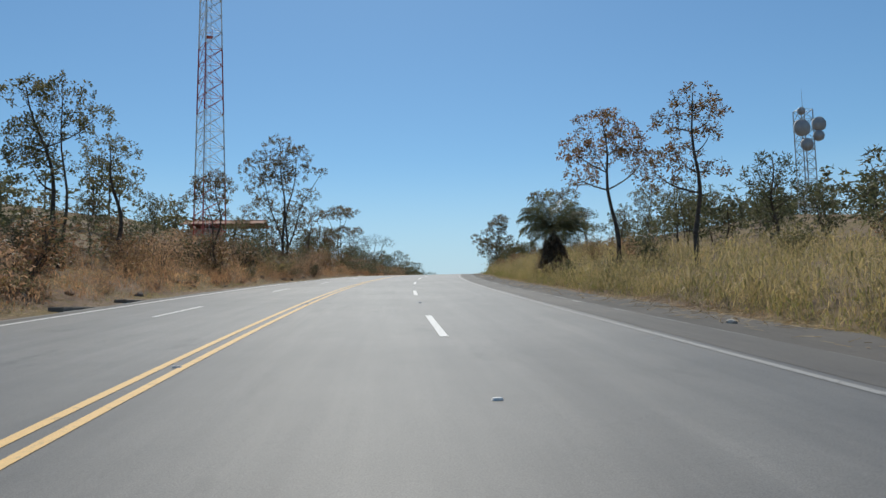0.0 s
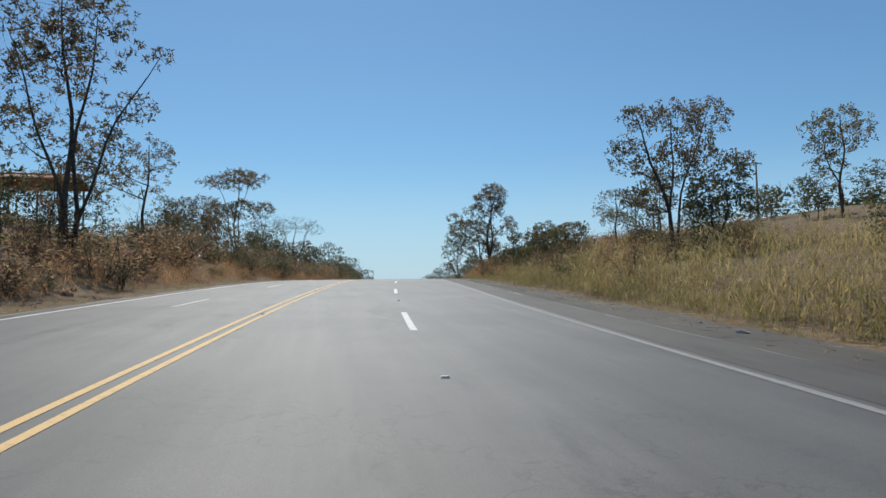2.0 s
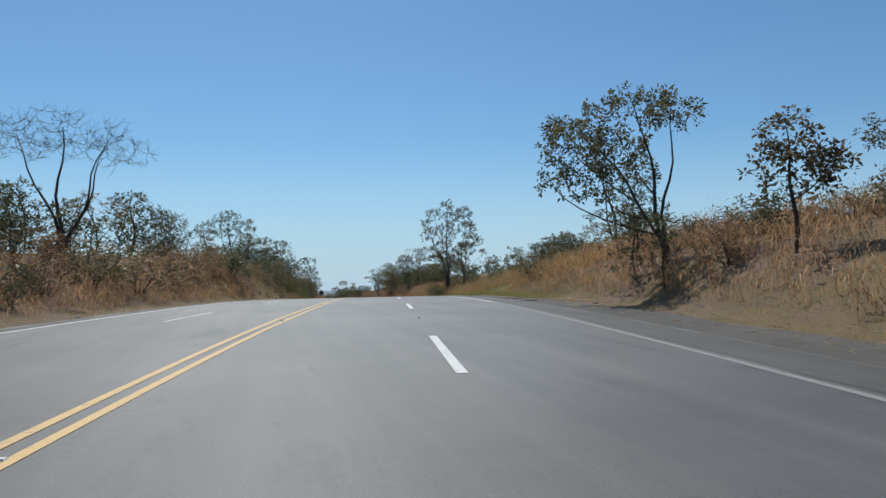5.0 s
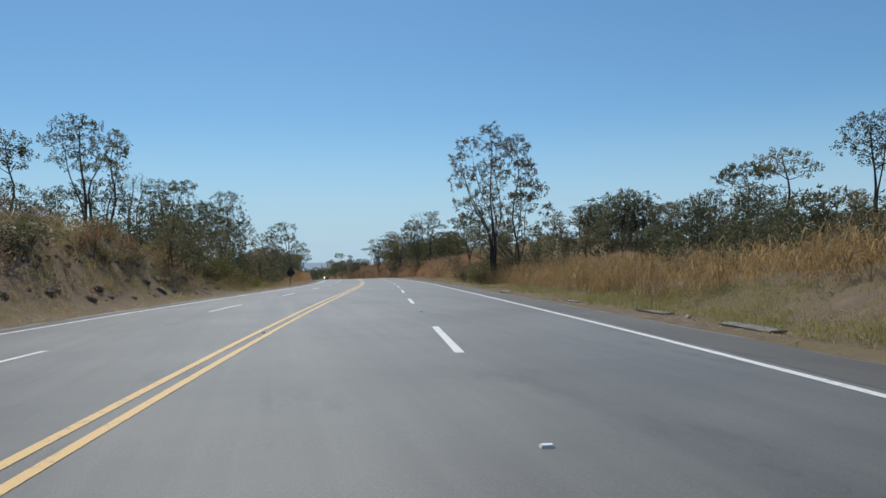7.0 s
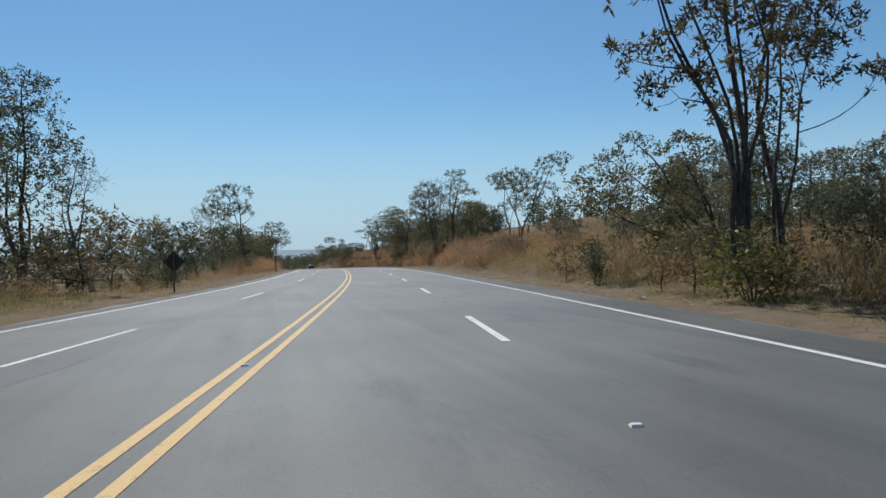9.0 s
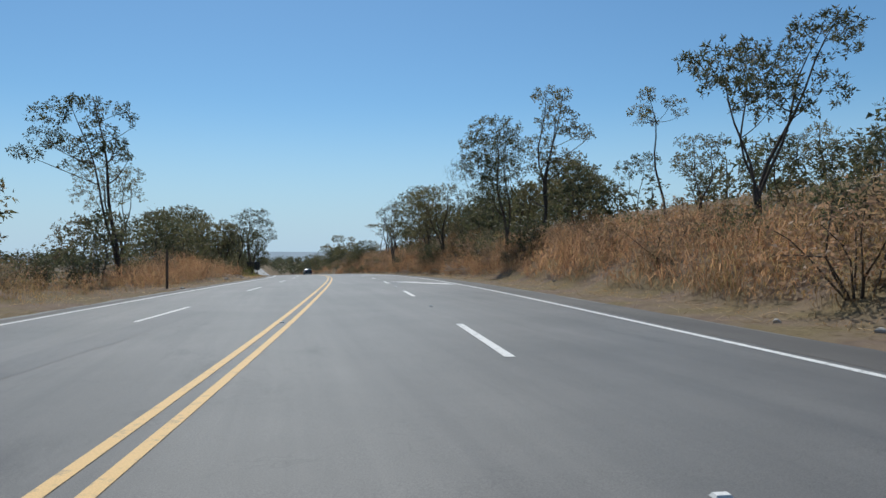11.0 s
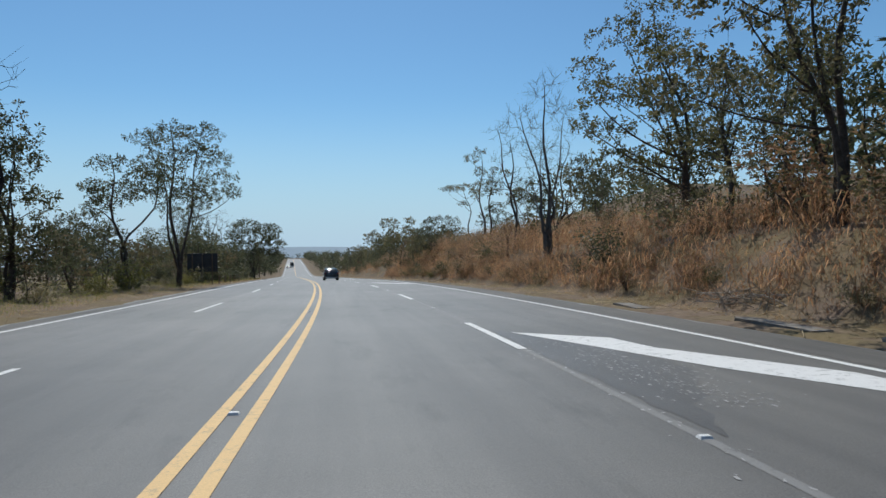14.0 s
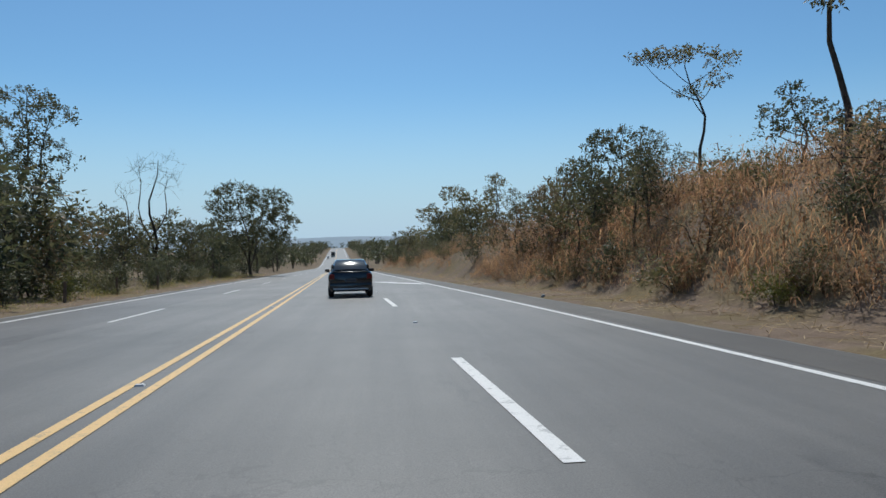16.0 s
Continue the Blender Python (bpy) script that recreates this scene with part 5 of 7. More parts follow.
# fill between them
for row in [("dense", 22, 21, 6.0, 0, 0), ("dense", 33, 20, 5.4, 40, 1), ("dense", 41, 22, 5.4, 80, 2), ("dense", 52, 20, 5.0, 0, 2), ("spreading", 88, 22.5, 6.5, 20, 1), ("spreading", 92, 20, 5.5, 0, 0), ("spreading", 99, 24, 5, 60, 1),
            ("dense", 133, 12, 4.5, 0, 0), ("spreading", 127.6, 35.1, 4.6, 0, 2), ("sparse", 172, 26, 6.5, 0, 0),
            ("spreading", 300, 16.9, 7.4, 10, 0),
            ("dense", 305, 14.0, 6.5, 0, 2), ("dense", 312, 13, 7.0, 140, 0), ("dense", 318, 14.5, 7.5, 20, 1), ("dense", 331, 14.5, 8.0, 30, 1), ("dense", 344, 15, 7.6, 0, 0), ("spreading", 346, 12.5, 7.0, 60, 0), ("dense", 350, 18, 7.5, 10, 0),
            ("dense", 368, 16.4, 4.4, 10, 0), ("dense", 400, 10.2, 3.4, 20, 1), ("dense", 405, 9.8, 3.6, 200, 0), ("dense", 411, 15.0, 4.4, 90, 1), ("dense", 418, 13.0, 4.2, 0, 0), ("sparse", 440, 13.5, 6.4, 0, 0),
            ("dense", 446, 17, 5.5, 0, 1), ("dense", 483, 14.6, 7, 0, 1), ("dense", 502, 18, 8, 0, 0), ("dense", 527, 13.5, 8, 0, 2), ("dense", 545, 13, 7, 0, 0),
            ("dense", 36, -20, 5, 10, 1), ("dense", 74, -21, 6.0, 0, 0), ("rust", 62, -21, 6.5, 100, 0), ("dense", 96, -22, 5.5, 20, 1), ("rust", 110, -21.5, 6.5, 60, 0), ("dense", 126, -20, 5.5, 0, 1), ("dense", 152, -17, 5.0, 0, 1), ("dense", 160, -19, 5, 0, 1),
            ("dense", 200, -17.5, 5.6, 30, 0), ("dense", 222, -22, 7.0, 0, 0), ("dense", 218, -18, 5.8, 90, 2), ("dense", 243, -20, 5.0, 0, 1), ("dense", 252, -19, 4.6, 90, 2), ("bare", 257, -17, 5.0, 0, 1), ("dense", 262, -21, 5.2, 10, 0),
            ("dense", 318, -20, 6.0, 0, 1), ("dense", 338, -24, 7, 70, 2), ("dense", 358, -21, 6.0, 0, 1), ("dense", 343, -19.5, 8.0, 20, 2), ("dense", 362, -20.5, 5.6, 110, 2), ("dense", 370, -19.5, 5.0, 30, 0), ("dense", 379, -20, 5.2, 200, 1), ("dense", 386, -17.5, 5.0, 30, 1), ("dense", 398, -16.6, 5.5, 120, 0), ("dense", 404, -17.0, 6.4, 40, 0), ("dense", 411, -15.5, 5.0, 140, 2),
            ("dense", 428, -17, 5.5, 40, 2), ("dense", 452, -17, 6.0, 0, 0), ("dense", 492, -15, 8, 0, 0), ("dense", 512, -14, 8, 0, 1), ("dense", 530, -15, 9, 0, 0)]:
    plant(*row)
for s, u, h in [(203, -18.5, 5.2), (208, -23, 7.2), (214, -19, 6.4), (218, -24, 8.0), (224, -23, 6.8), (199, -23, 5.4)]:
    plant("dense", s, u, h, label="dense dark green tree above the cut bank")
# the wood behind the golden field
for i in range(15):
    plant(random.choice(("dense", "dense", "thicket")), 226 + 2.9 * i + random.uniform(-1, 1), 47 - 1.0 * i + random.uniform(-1.5, 1.5), random.uniform(4.4, 6.2), width=random.uniform(1.0, 1.3), label="dark leafy tree at the edge of the wood")
for i in range(40):
    plant(random.choice(("dense", "dense", "dense", "spreading")), 214 + 2.5 * i + random.uniform(-1, 1), 62 - 0.30 * i + random.uniform(-5, 5), random.uniform(6.6, 10.0) + (2.6 if 12 < i < 30 else 0.0), width=random.uniform(0.95, 1.25), label="dense dark tree in the wood behind the field")


def band(count, kinds, s0, s1, u0, u1, low, high, wide=(0.9, 1.3), clear=()):
    """Plants strewn over a stretch of the plan, evenly but not in rows."""
    for i in range(count):
        s = s0 + (s1 - s0) * (i + random.random()) / count
        u = random.uniform(u0, u1)
        if any(a < s < b and c < u < d for a, b, c, d in clear):
            continue
        plant(random.choice(kinds), s, u, random.uniform(low, high), width=random.uniform(*wide))


CLEAR = ((78, 106, -46, -24), (60, 72, 40, 52))
def back_scrub(rows):
    """Bushes far back behind the verges, joined, with no gaps between one and the next. rows: count, s0, s1, u0, u1, lowest, highest."""
    sets = {0: [[], [], 0], 1: [[], [], 0]}
    for count, s0, s1, u0, u1, low, high in rows:
        for i in range(count):
            s, u = s0 + (s1 - s0) * (i + random.random()) / count, random.uniform(u0, u1)
            if any(a < s < b and c < u < d for a, b, c, d in CLEAR):
                continue
            kind = random.choice(KINDS["thicket"])
            k, wide = random.uniform(low, high) / FULL["thicket"], random.uniform(0.9, 1.3)
            m = np.array(spot(s, u, 0.0, random.uniform(0, 360), (k * wide, k * wide, k)))
            for j, me in enumerate(kind):
                v = np.empty(len(me.vertices) * 3)
                me.vertices.foreach_get("co", v)
                n = len(me.polygons[0].vertices)
                f = np.empty(len(me.polygons) * n, int)
                me.polygons.foreach_get("vertices", f)
                sets[j][0].append(v.reshape(-1, 3) @ m[:3, :3].T + m[:3, 3])
                sets[j][1].append(f.reshape(-1, n) + sets[j][2])
                sets[j][2] += len(me.vertices)
    ob = new("back_scrub", mesh_of("back_scrub", np.concatenate(sets[1][0]), np.concatenate(sets[1][1]), LEAF_DARK))
    tagged(ob, "dark green scrub far behind the verges", "scrub", kind="stuff")
    part("stems", mesh_of("scrub_stems", np.concatenate(sets[0][0]), np.concatenate(sets[0][1]), BARK, True), None, ob)


back_scrub([(20, 0, 60, 21, 30, 3.2, 4.8), (10, 60, 106, 27, 36, 2.5, 4.5), (44, 212, 312, 44, 64, 3.5, 5.5), (10, 176, 200, 24, 36, 3.0, 4.6), (12, 250, 300, 24, 34, 3, 5), (14, 335, 450, -30, -22, 3.5, 6), (8, 0, 60, -35, -28, 3.0, 4.5), (8, 148, 180, 20, 30, 2.0, 3.2)])
# thicket behind the verges
band(22, ("thicket",), 298, 346, 14.5, 24, 4, 7)
band(10, ("thicket",), 342, 384, 15, 22, 3.5, 6)
band(16, ("thicket",), 384, 460, 15, 22, 1.6, 2.8)
band(22, ("thicket",), 455, 565, 14, 26, 5, 7.5)
band(24, ("thicket",), 0, 165, -28, -21, 3.3, 4.6, clear=CLEAR)
band(16, ("thicket",), 168, 212, -24, -17.6, 1.8, 3.2)
band(30, ("thicket",), 206, 345, -24, -15.8, 3.0, 5.0)
band(14, ("thicket",), 384, 470, -21, -16.5, 2.2, 3.6)
band(26, ("shrub",), 384, 470, -17.5, -13.6, 0.9, 2.0)
band(18, ("thicket",), 440, 565, -24, -15.5, 5, 7.5)


def far_woods():
    """Woods along the far road and on the rise beyond, too far to tell tree from tree, and scrub on the open land behind the verges."""
    rng = np.random.default_rng(77)
    spots = [(rng.uniform(560, 1280), 5.3 + 6 + 40 * rng.random() ** 1.5) for _ in range(170)] + [(rng.uniform(560, 1280), -10.9 - 4 - 40 * rng.random() ** 1.5) for _ in range(170)]
    spots += [(rng.uniform(1270, 1480), rng.uniform(-260, 260)) for _ in range(150)] + [(rng.uniform(0, 600), rng.uniform(48, 80) * rng.choice((-1, 1))) for _ in range(120)]
    low = len(spots)
    spots += [(rng.uniform(-150, 700), (32 + 190 * rng.random() ** 1.4) * rng.choice((-1, 1))) for _ in range(420)]
    centres, trunks = [], []
    for k, (s, u) in enumerate(spots):
        x, y, z, h = (float(v) for v in along(s))
        p = np.array([x + math.cos(h) * u, y + math.sin(h) * u, z + float(ground_height(s, u))])
        tall = rng.uniform(5, 10) if k < low else rng.uniform(2.2, 4.2)
        for _ in range(11):
            centres.append(p + np.array([rng.normal(0, 1.3), rng.normal(0, 1.3), tall * rng.uniform(0.2, 0.95)]))
        trunks.append((p, p + np.array([0, 0, tall * 0.7]), 0.16, 0.08, 4))
    v, f = leaf_cloud(rng, centres, 6, 0.75, 1.2, 0.7)
    ob = new("far_woods", mesh_of("far_woods", v, f, LEAF_DARK))
    tagged(ob, "dark green woods along the distant road", "woods", kind="stuff")
    v, f = tubes(trunks, rng)
    part("trunks", mesh_of("far_trunks", v, f, BARK), None, ob)


far_woods()
# shrubs along both sides
band(96, ("dry_shrub", "dry_shrub", "shrub"), -8, 165, -21, -14.0, 1.7, 2.9, (1.1, 1.6))
band(7, ("sparse", "rust", "bare"), 44, 160, -24, -18.5, 4, 6)
band(10, ("shrub", "dry_shrub", "green_shrub"), 160, 206, -19, -15.0, 0.8, 1.6)
band(48, ("shrub", "dry_shrub", "dry_shrub"), 152, 206, -18.5, -13.9, 0.7, 1.5, (1.0, 1.5))
band(48, ("shrub", "shrub", "dry_shrub"), 205, 345, -20, -14.6, 0.9, 2.2)
band(42, ("shrub", "green_shrub", "shrub"), 338, 500, -19, -13.6, 0.8, 1.8)
band(20, ("shrub", "dry_shrub"), 0, 90, 12.5, 20, 1.4, 2.4)
band(46, ("dry_shrub", "dry_shrub", "dry_shrub", "shrub"), 88, 150, 8.6, 24, 1.1, 1.9, (1.2, 1.7))
band(20, ("shrub", "dry_shrub"), 140, 240, 12, 18, 1.2, 2.2)
band(80, ("dry_shrub", "dry_shrub", "shrub"), 250, 420, 8.8, 14, 1.3, 2.6)
band(26, ("dry_shrub", "shrub"), 290, 425, 8.3, 9.2, 0.7, 1.4)
band(24, ("dry_shrub", "shrub"), 420, 540, 9, 15, 1.4, 2.4)
for s, u, h, kind in [(88.5, 8.4, 1.0, "shrub"), (94, 8.6, 1.3, "shrub"), (99, 8.3, 1.2, "shrub"), (104, 9.0, 1.4, "shrub"), (122, 8.8, 2.6, "brush"), (126, 9.2, 3.0, "brush"), (118, 14.5, 1.8, "shrub"), (210, 7.9, 2.0, "green_shrub"), (228, 8.0, 2.0, "brush"), (213.5, 8.0, 2.2, "brush"), (215.5, 7.8, 1.8, "brush"),
                      (223, 8.0, 1.6, "shrub"), (227, 9.4, 1.8, "shrub"), (206, 9.5, 2.2, "dry_shrub"), (389, 8.0, 0.9, "green_shrub"), (20, 8.6, 0.9, "green_shrub"), (23, 9.2, 1.1, "shrub"), (16, 9.4, 1.2, "shrub"), (33, 9.2, 0.9, "green_shrub"), (12, 8.6, 0.9, "shrub"), (384, 8.3, 1.6, "shrub"), (394, 8.2, 1.6, "shrub"), (400, 8.4, 1.6, "shrub"), (377, 8.4, 1.5, "shrub"),
                      (188.5, -14.4, 2.6, "brush"), (190.5, -14.9, 3.4, "brush"), (193, -14.6, 3.6, "brush"), (195.5, -14.8, 2.8, "brush"), (199, -14.6, 2.0, "green_shrub"), (203, -14.6, 1.9, "green_shrub"), (212, -13.6, 1.2, "green_shrub"), (207, -14, 1.6, "green_shrub"), (186, -15.6, 2.0, "shrub"),
                      (214, 14, 2.6, "shrub"), (219, 12.6, 2.4, "shrub"), (217, 10.6, 1.8, "shrub"), (222, 11.5, 2.4, "green_shrub")]:
    plant(kind, s, u, h, width=1.1)
# fuller woods left of the road
band(8, ("rust", "dense"), 44, 84, -22, -17.5, 3.5, 5.0, clear=CLEAR + ((40, 84, -27, -19.2),))
band(11, ("rust", "dense", "bare", "rust"), 86, 152, -22, -17.0, 4.5, 6.5)
band(12, ("thicket",), 392, 446, -22, -14.8, 3.2, 5.2)
band(6, ("thicket",), 228, 270, 17, 22, 2.4, 3.6)
band(8, ("thicket",), 399, 418, 8.8, 11.5, 2.6, 4.0)
band(10, ("thicket",), 86, 150, -21.5, -17.5, 3.2, 5.2, clear=CLEAR)
band(6, ("thicket",), 40, 86, -20, -17, 2.0, 2.8)
band(30, ("dry_shrub", "shrub"), -8, 130, -15, -13.2, 0.6, 1.3)
band(9, ("thicket",), 290, 345, 12, 15, 3.6, 5.6)
band(22, ("dry_shrub", "shrub", "dry_shrub"), 300, 420, 7.8, 8.6, 0.6, 1.3)
band(5, ("thicket",), 398, 414, -17.5, -15, 4.5, 6.2)
band(16, ("thicket",), 340, 402, -20, -15.6, 2.2, 3.8)
band(16, ("dry_shrub", "shrub"), 56, 86, 9.0, 14, 1.2, 2.1)
band(6, ("thicket",), 204, 236, -16.6, -15, 2.6, 4.2)
band(8, ("thicket",), 306, 344, -20.5, -16, 3.4, 5.2)
band(14, ("shrub", "shrub", "dry_shrub"), 298, 338, 9.2, 13, 1.8, 3.0)


def tussocks(name, label, mat, patches, seed, leaves=12, stems=4, seeds=12, broad=1.0):
    """Grass in tufts: arching leaves below, thin stalks and loose seed heads above. patches: s0, s1, u0, u1, tufts per square metre, height."""
    rng = np.random.default_rng(seed)
    cs, cu, ch = [], [], []
    for s0, s1, u0, u1, per, tall in patches:
        n = int((s1 - s0) * (u1 - u0) * per)
        s, u = rng.uniform(s0, s1, n), rng.uniform(u0, u1, n)
        k = 0.82 + 0.16 * np.sin(s * 0.45 + u) + 0.14 * np.sin(s * 1.3 - u * 0.7 + seed)
        cs.append(s), cu.append(u), ch.append(tall * k * rng.uniform(0.6, 1.15, n))
    s, u, h = np.concatenate(cs), np.concatenate(cu), np.concatenate(ch)
    keep = ((u > ROAD_R + 0.15) | (u < ROAD_L - 0.15)) & (((s - 28.6) / 3.4) ** 2 + ((u - 9.3) / 1.6) ** 2 > 1.0)
    s, u, h = s[keep], u[keep], h[keep]
    x, y, z, head = along(s)
    base = np.stack([x + np.cos(head) * u, y + np.sin(head) * u, z + ground_height(s, u) - 0.03], 1)
    verts, quads, tris, count = [], [], [], 0

    def ways(n):
        w = rng.uniform(0, 2 * math.pi, n)
        return np.stack([np.cos(w), np.sin(w), np.zeros(n)], 1), np.stack([-np.sin(w), np.cos(w), np.zeros(n)], 1)

    # arching leaves
    p, t = np.repeat(base, leaves, 0), np.repeat(h, leaves)
    n = len(p)
    out, side = ways(n)
    p = p + rng.normal(0, 1, (n, 3)) * (0.10 + 0.10 * t)[:, None] * (1, 1, 0)
    p[:, 2] += t * 0.62 * rng.random(n) ** 1.3
    long = (t * rng.uniform(0.22, 0.46, n))[:, None]
    up = np.array([0, 0, 1.0])
    wide = (broad * (0.0045 + 0.0045 * np.minimum(t, 1.6) * rng.uniform(0.6, 1.4, n)))[:, None]
    mid = p + out * long * 0.35 + up * long * rng.uniform(0.35, 0.8, (n, 1))
    tip = p + out * long * rng.uniform(0.7, 1.1, (n, 1)) + up * long * rng.uniform(-0.1, 0.75, (n, 1))
    verts.append(np.stack([p, mid + side * wide, tip, mid - side * wide], 1).reshape(-1, 3))
    quads.append(np.arange(n)[:, None] * 4 + np.arange(4))
    count += 4 * n
    # stalks
    if stems:
        p, t = np.repeat(base, stems, 0), np.repeat(h, stems)
        n = len(p)
        out, side = ways(n)
        p = p + rng.normal(0, 0.10, (n, 3)) * (1, 1, 0)
        top = p + up * (t * rng.uniform(0.7, 1.1, n))[:, None] + out * (t * rng.uniform(0.05, 0.3, n))[:, None]
        verts.append(np.stack([p - side * 0.004, p + side * 0.004, top], 1).reshape(-1, 3))
        tris.append(count + np.arange(n)[:, None] * 3 + np.array([0, 1, 2]))
        count += 3 * n
    # seed heads
    if seeds:
        p, t = np.repeat(base, seeds, 0), np.repeat(h, seeds)
        n = len(p)
        p = p + np.clip(rng.normal(0, 1, (n, 3)), -1.8, 1.8) * np.stack([0.10 + 0.12 * t, 0.10 + 0.12 * t, 0.15 * t], 1) + up * (t * 0.86)[:, None]
        d, e = rng.normal(0, 1, (n, 3)) * 0.016, rng.normal(0, 1, (n, 3)) * 0.008
        d[:, 2] += 0.022
        verts.append(np.stack([p - e, p + e, p + d * 1.6], 1).reshape(-1, 3))
        tris.append(count + np.arange(n)[:, None] * 3 + np.array([0, 1, 2]))
        count += 3 * n
    me = bpy.data.meshes.new(name)
    me.from_pydata(np.concatenate(verts).tolist(), [], np.concatenate(quads).tolist() + np.concatenate(tris).tolist())
    me.materials.append(mat)
    return tagged(new(name, me), label, "grass", kind="stuff")


tussocks("golden_grass", "tall golden-green dry grass on the verge", GRASS_GOLD,
         [(-12, 75, 7.5, 10.0, 8.0, 1.45), (-12, 75, 10.0, 20, 2.2, 1.6), (75, 92, 8.0, 10.5, 3.0, 1.2), (150, 208, -17.5, -13.3, 3.4, 0.85), (150, 208, -14.4, -12.5, 4.0, 0.36)], 1, 12, 3, 9, 1.3)
tussocks("tan_grass", "tall tan and orange dry grass", GRASS_TAN,
         [(136, 165, 9.6, 12, 6.5, 1.6), (165, 178, 8.3, 10.5, 6.0, 1.7), (165, 175, 10.5, 12, 3.0, 1.8), (140, 175, 12, 20, 1.8, 1.7), (175, 208, 8.5, 11.5, 6.5, 1.7), (175, 208, 11.5, 20, 2.2, 1.8), (205, 262, 8.2, 12, 4.2, 1.6), (205, 262, 12, 22, 2.2, 1.7), (203, 290, 20, 38, 1.25, 1.85), (215, 300, 38, 50, 0.3, 1.7), (90, 140, 20, 34, 0.8, 1.8), (152, 214, -21, -14.6, 3.6, 1.15), (156, 206, -15.0, -13.2, 3.4, 0.75), (5, 62, -19, -14, 1.2, 1.2), (205, 300, -17, -13.2, 1.6, 0.9)], 2, 11, 3, 11, 1.45)
tussocks("rust_grass", "tall red-brown dry grass on the bank", GRASS_RUST,
         [(84, 150, 8.2, 11.5, 4.5, 1.5), (88, 150, 11.5, 20, 2.0, 1.75), (258, 300, 8.1, 11, 6.5, 1.9), (258, 300, 11, 22, 2.4, 1.9), (280, 312, -17, -13.3, 4.0, 1.7), (296, 425, 7.9, 9.6, 8.5, 1.6), (296, 425, 9.6, 12, 5.0, 1.8), (300, 420, 12, 17, 2.0, 1.9), (380, 425, 17, 24, 1.6, 1.9), (425, 540, 8.5, 14, 1.2, 1.8), (-6, 165, -15.6, -12.7, 4.2, 1.3), (-6, 165, -20, -15.6, 1.2, 1.8), (296, 335, -19, -13.6, 3.0, 1.7), (256, 300, -18, -13.4, 1.2, 1.2)], 3, 11, 2, 8, 1.45)
tussocks("verge_grass", "short straw-coloured grass along the road's edge", GRASS_TAN,
         [(-12, 420, 6.9, 9.0, 4.5, 0.30), (-5, 480, -14.5, -12.0, 3.5, 0.32), (420, 560, 6.4, 9, 1.5, 0.4)], 4, 6, 1, 0)
tussocks("green_grass", "patches of short fresh green grass by the road", GRASS_GREEN,
         [(132, 172, 6.2, 9.8, 20.0, 0.40), (172, 200, 6.3, 9.0, 10.0, 0.40), (200, 222, -15.5, -12.5, 5.0, 0.7), (206, 232, 7.3, 9.6, 5.0, 0.6), (340, 480, -16.5, -12.4, 3.4, 0.5), (340, 384, -24, -16.5, 2.0, 0.6), (0, 40, -14, -11.8, 3.0, 0.3), (-8, 75, 6.9, 8.6, 2.5, 1.0), (75, 110, 6.6, 8.5, 4, 0.5)], 5, 10, 2, 0)


# ---------------------------------------------------------------- roadside things
PLASTIC = surface("dark_plastic", (0.02, 0.02, 0.02), (0.035, 0.035, 0.035), 3.0, 60.0, 0.6)
def lattice_tower(s, u, height, base, top, label, bays):
    """A three-legged lattice mast, painted in red and white lengths, with an inner ladder."""
    t = thing("lattice_tower", spot(s, u, -0.2, 20), label, "radio tower")
    legs = [[Vector((math.cos(w), math.sin(w), 0)) for w in (0.3 + 2.0944 * i for i in range(3))]][0]

    def at(i, z):
        r = base + (top - base) * z / height
        v = legs[i % 3] * r
        return Vector((v.x, v.y, z))

    for k in range(7):
        z0, z1 = height * k / 7, height * (k + 1) / 7
        mat = STEEL_RED if k % 2 == 0 else STEEL_WHITE
        piece = thing("mast_section", Matrix(), "red painted steel lattice" if k % 2 == 0 else "white painted steel lattice", "")
        piece.parent = t
        for i in range(3):
            part("leg", bar(bmesh.new(), at(i, z0), at(i, z1), 0.09, 6), mat, piece)
        for b in range(bays):
            za, zb = z0 + (z1 - z0) * b / bays, z0 + (z1 - z0) * (b + 1) / bays
            for i in range(3):
                part("brace", bar(bmesh.new(), at(i, za), at(i + 1, zb), 0.035, 4), mat, piece)
                part("brace", bar(bmesh.new(), at(i + 1, za), at(i, zb), 0.035, 4), mat, piece)
                part("strut", bar(bmesh.new(), at(i, zb), at(i + 1, zb), 0.03, 4), mat, piece)
    bm = bmesh.new()
    for x in (-0.25, 0.25):
        bar(bm, (x, 0, 0), (x, 0, height), 0.025, 4)
    for k in range(int(height / 0.6)):
        bar(bm, (-0.25, 0, 0.6 * k), (0.25, 0, 0.6 * k), 0.015, 4)
    part("ladder", bm, STEEL, t, "galvanised steel ladder")
    bm = bmesh.new()
    for z in (height * 0.45,):
        box(bm, (0.9, 0.9, 0.08), (0, 0, z), None, 0.02)
        for a in range(4):
            w = a * math.pi / 2 + math.pi / 4
            bar(bm, (0.6 * math.cos(w), 0.6 * math.sin(w), z), (0.6 * math.cos(w), 0.6 * math.sin(w), z + 1.0), 0.025, 4)
    part("platform", bm, STEEL_RED, t, "small red work platform")
    for i in range(3):
        part("footing", box(bmesh.new(), (0.7, 0.7, 0.5), at(i, 0.1), None, 0.04), CONCRETE, t, "concrete footing")
    return t


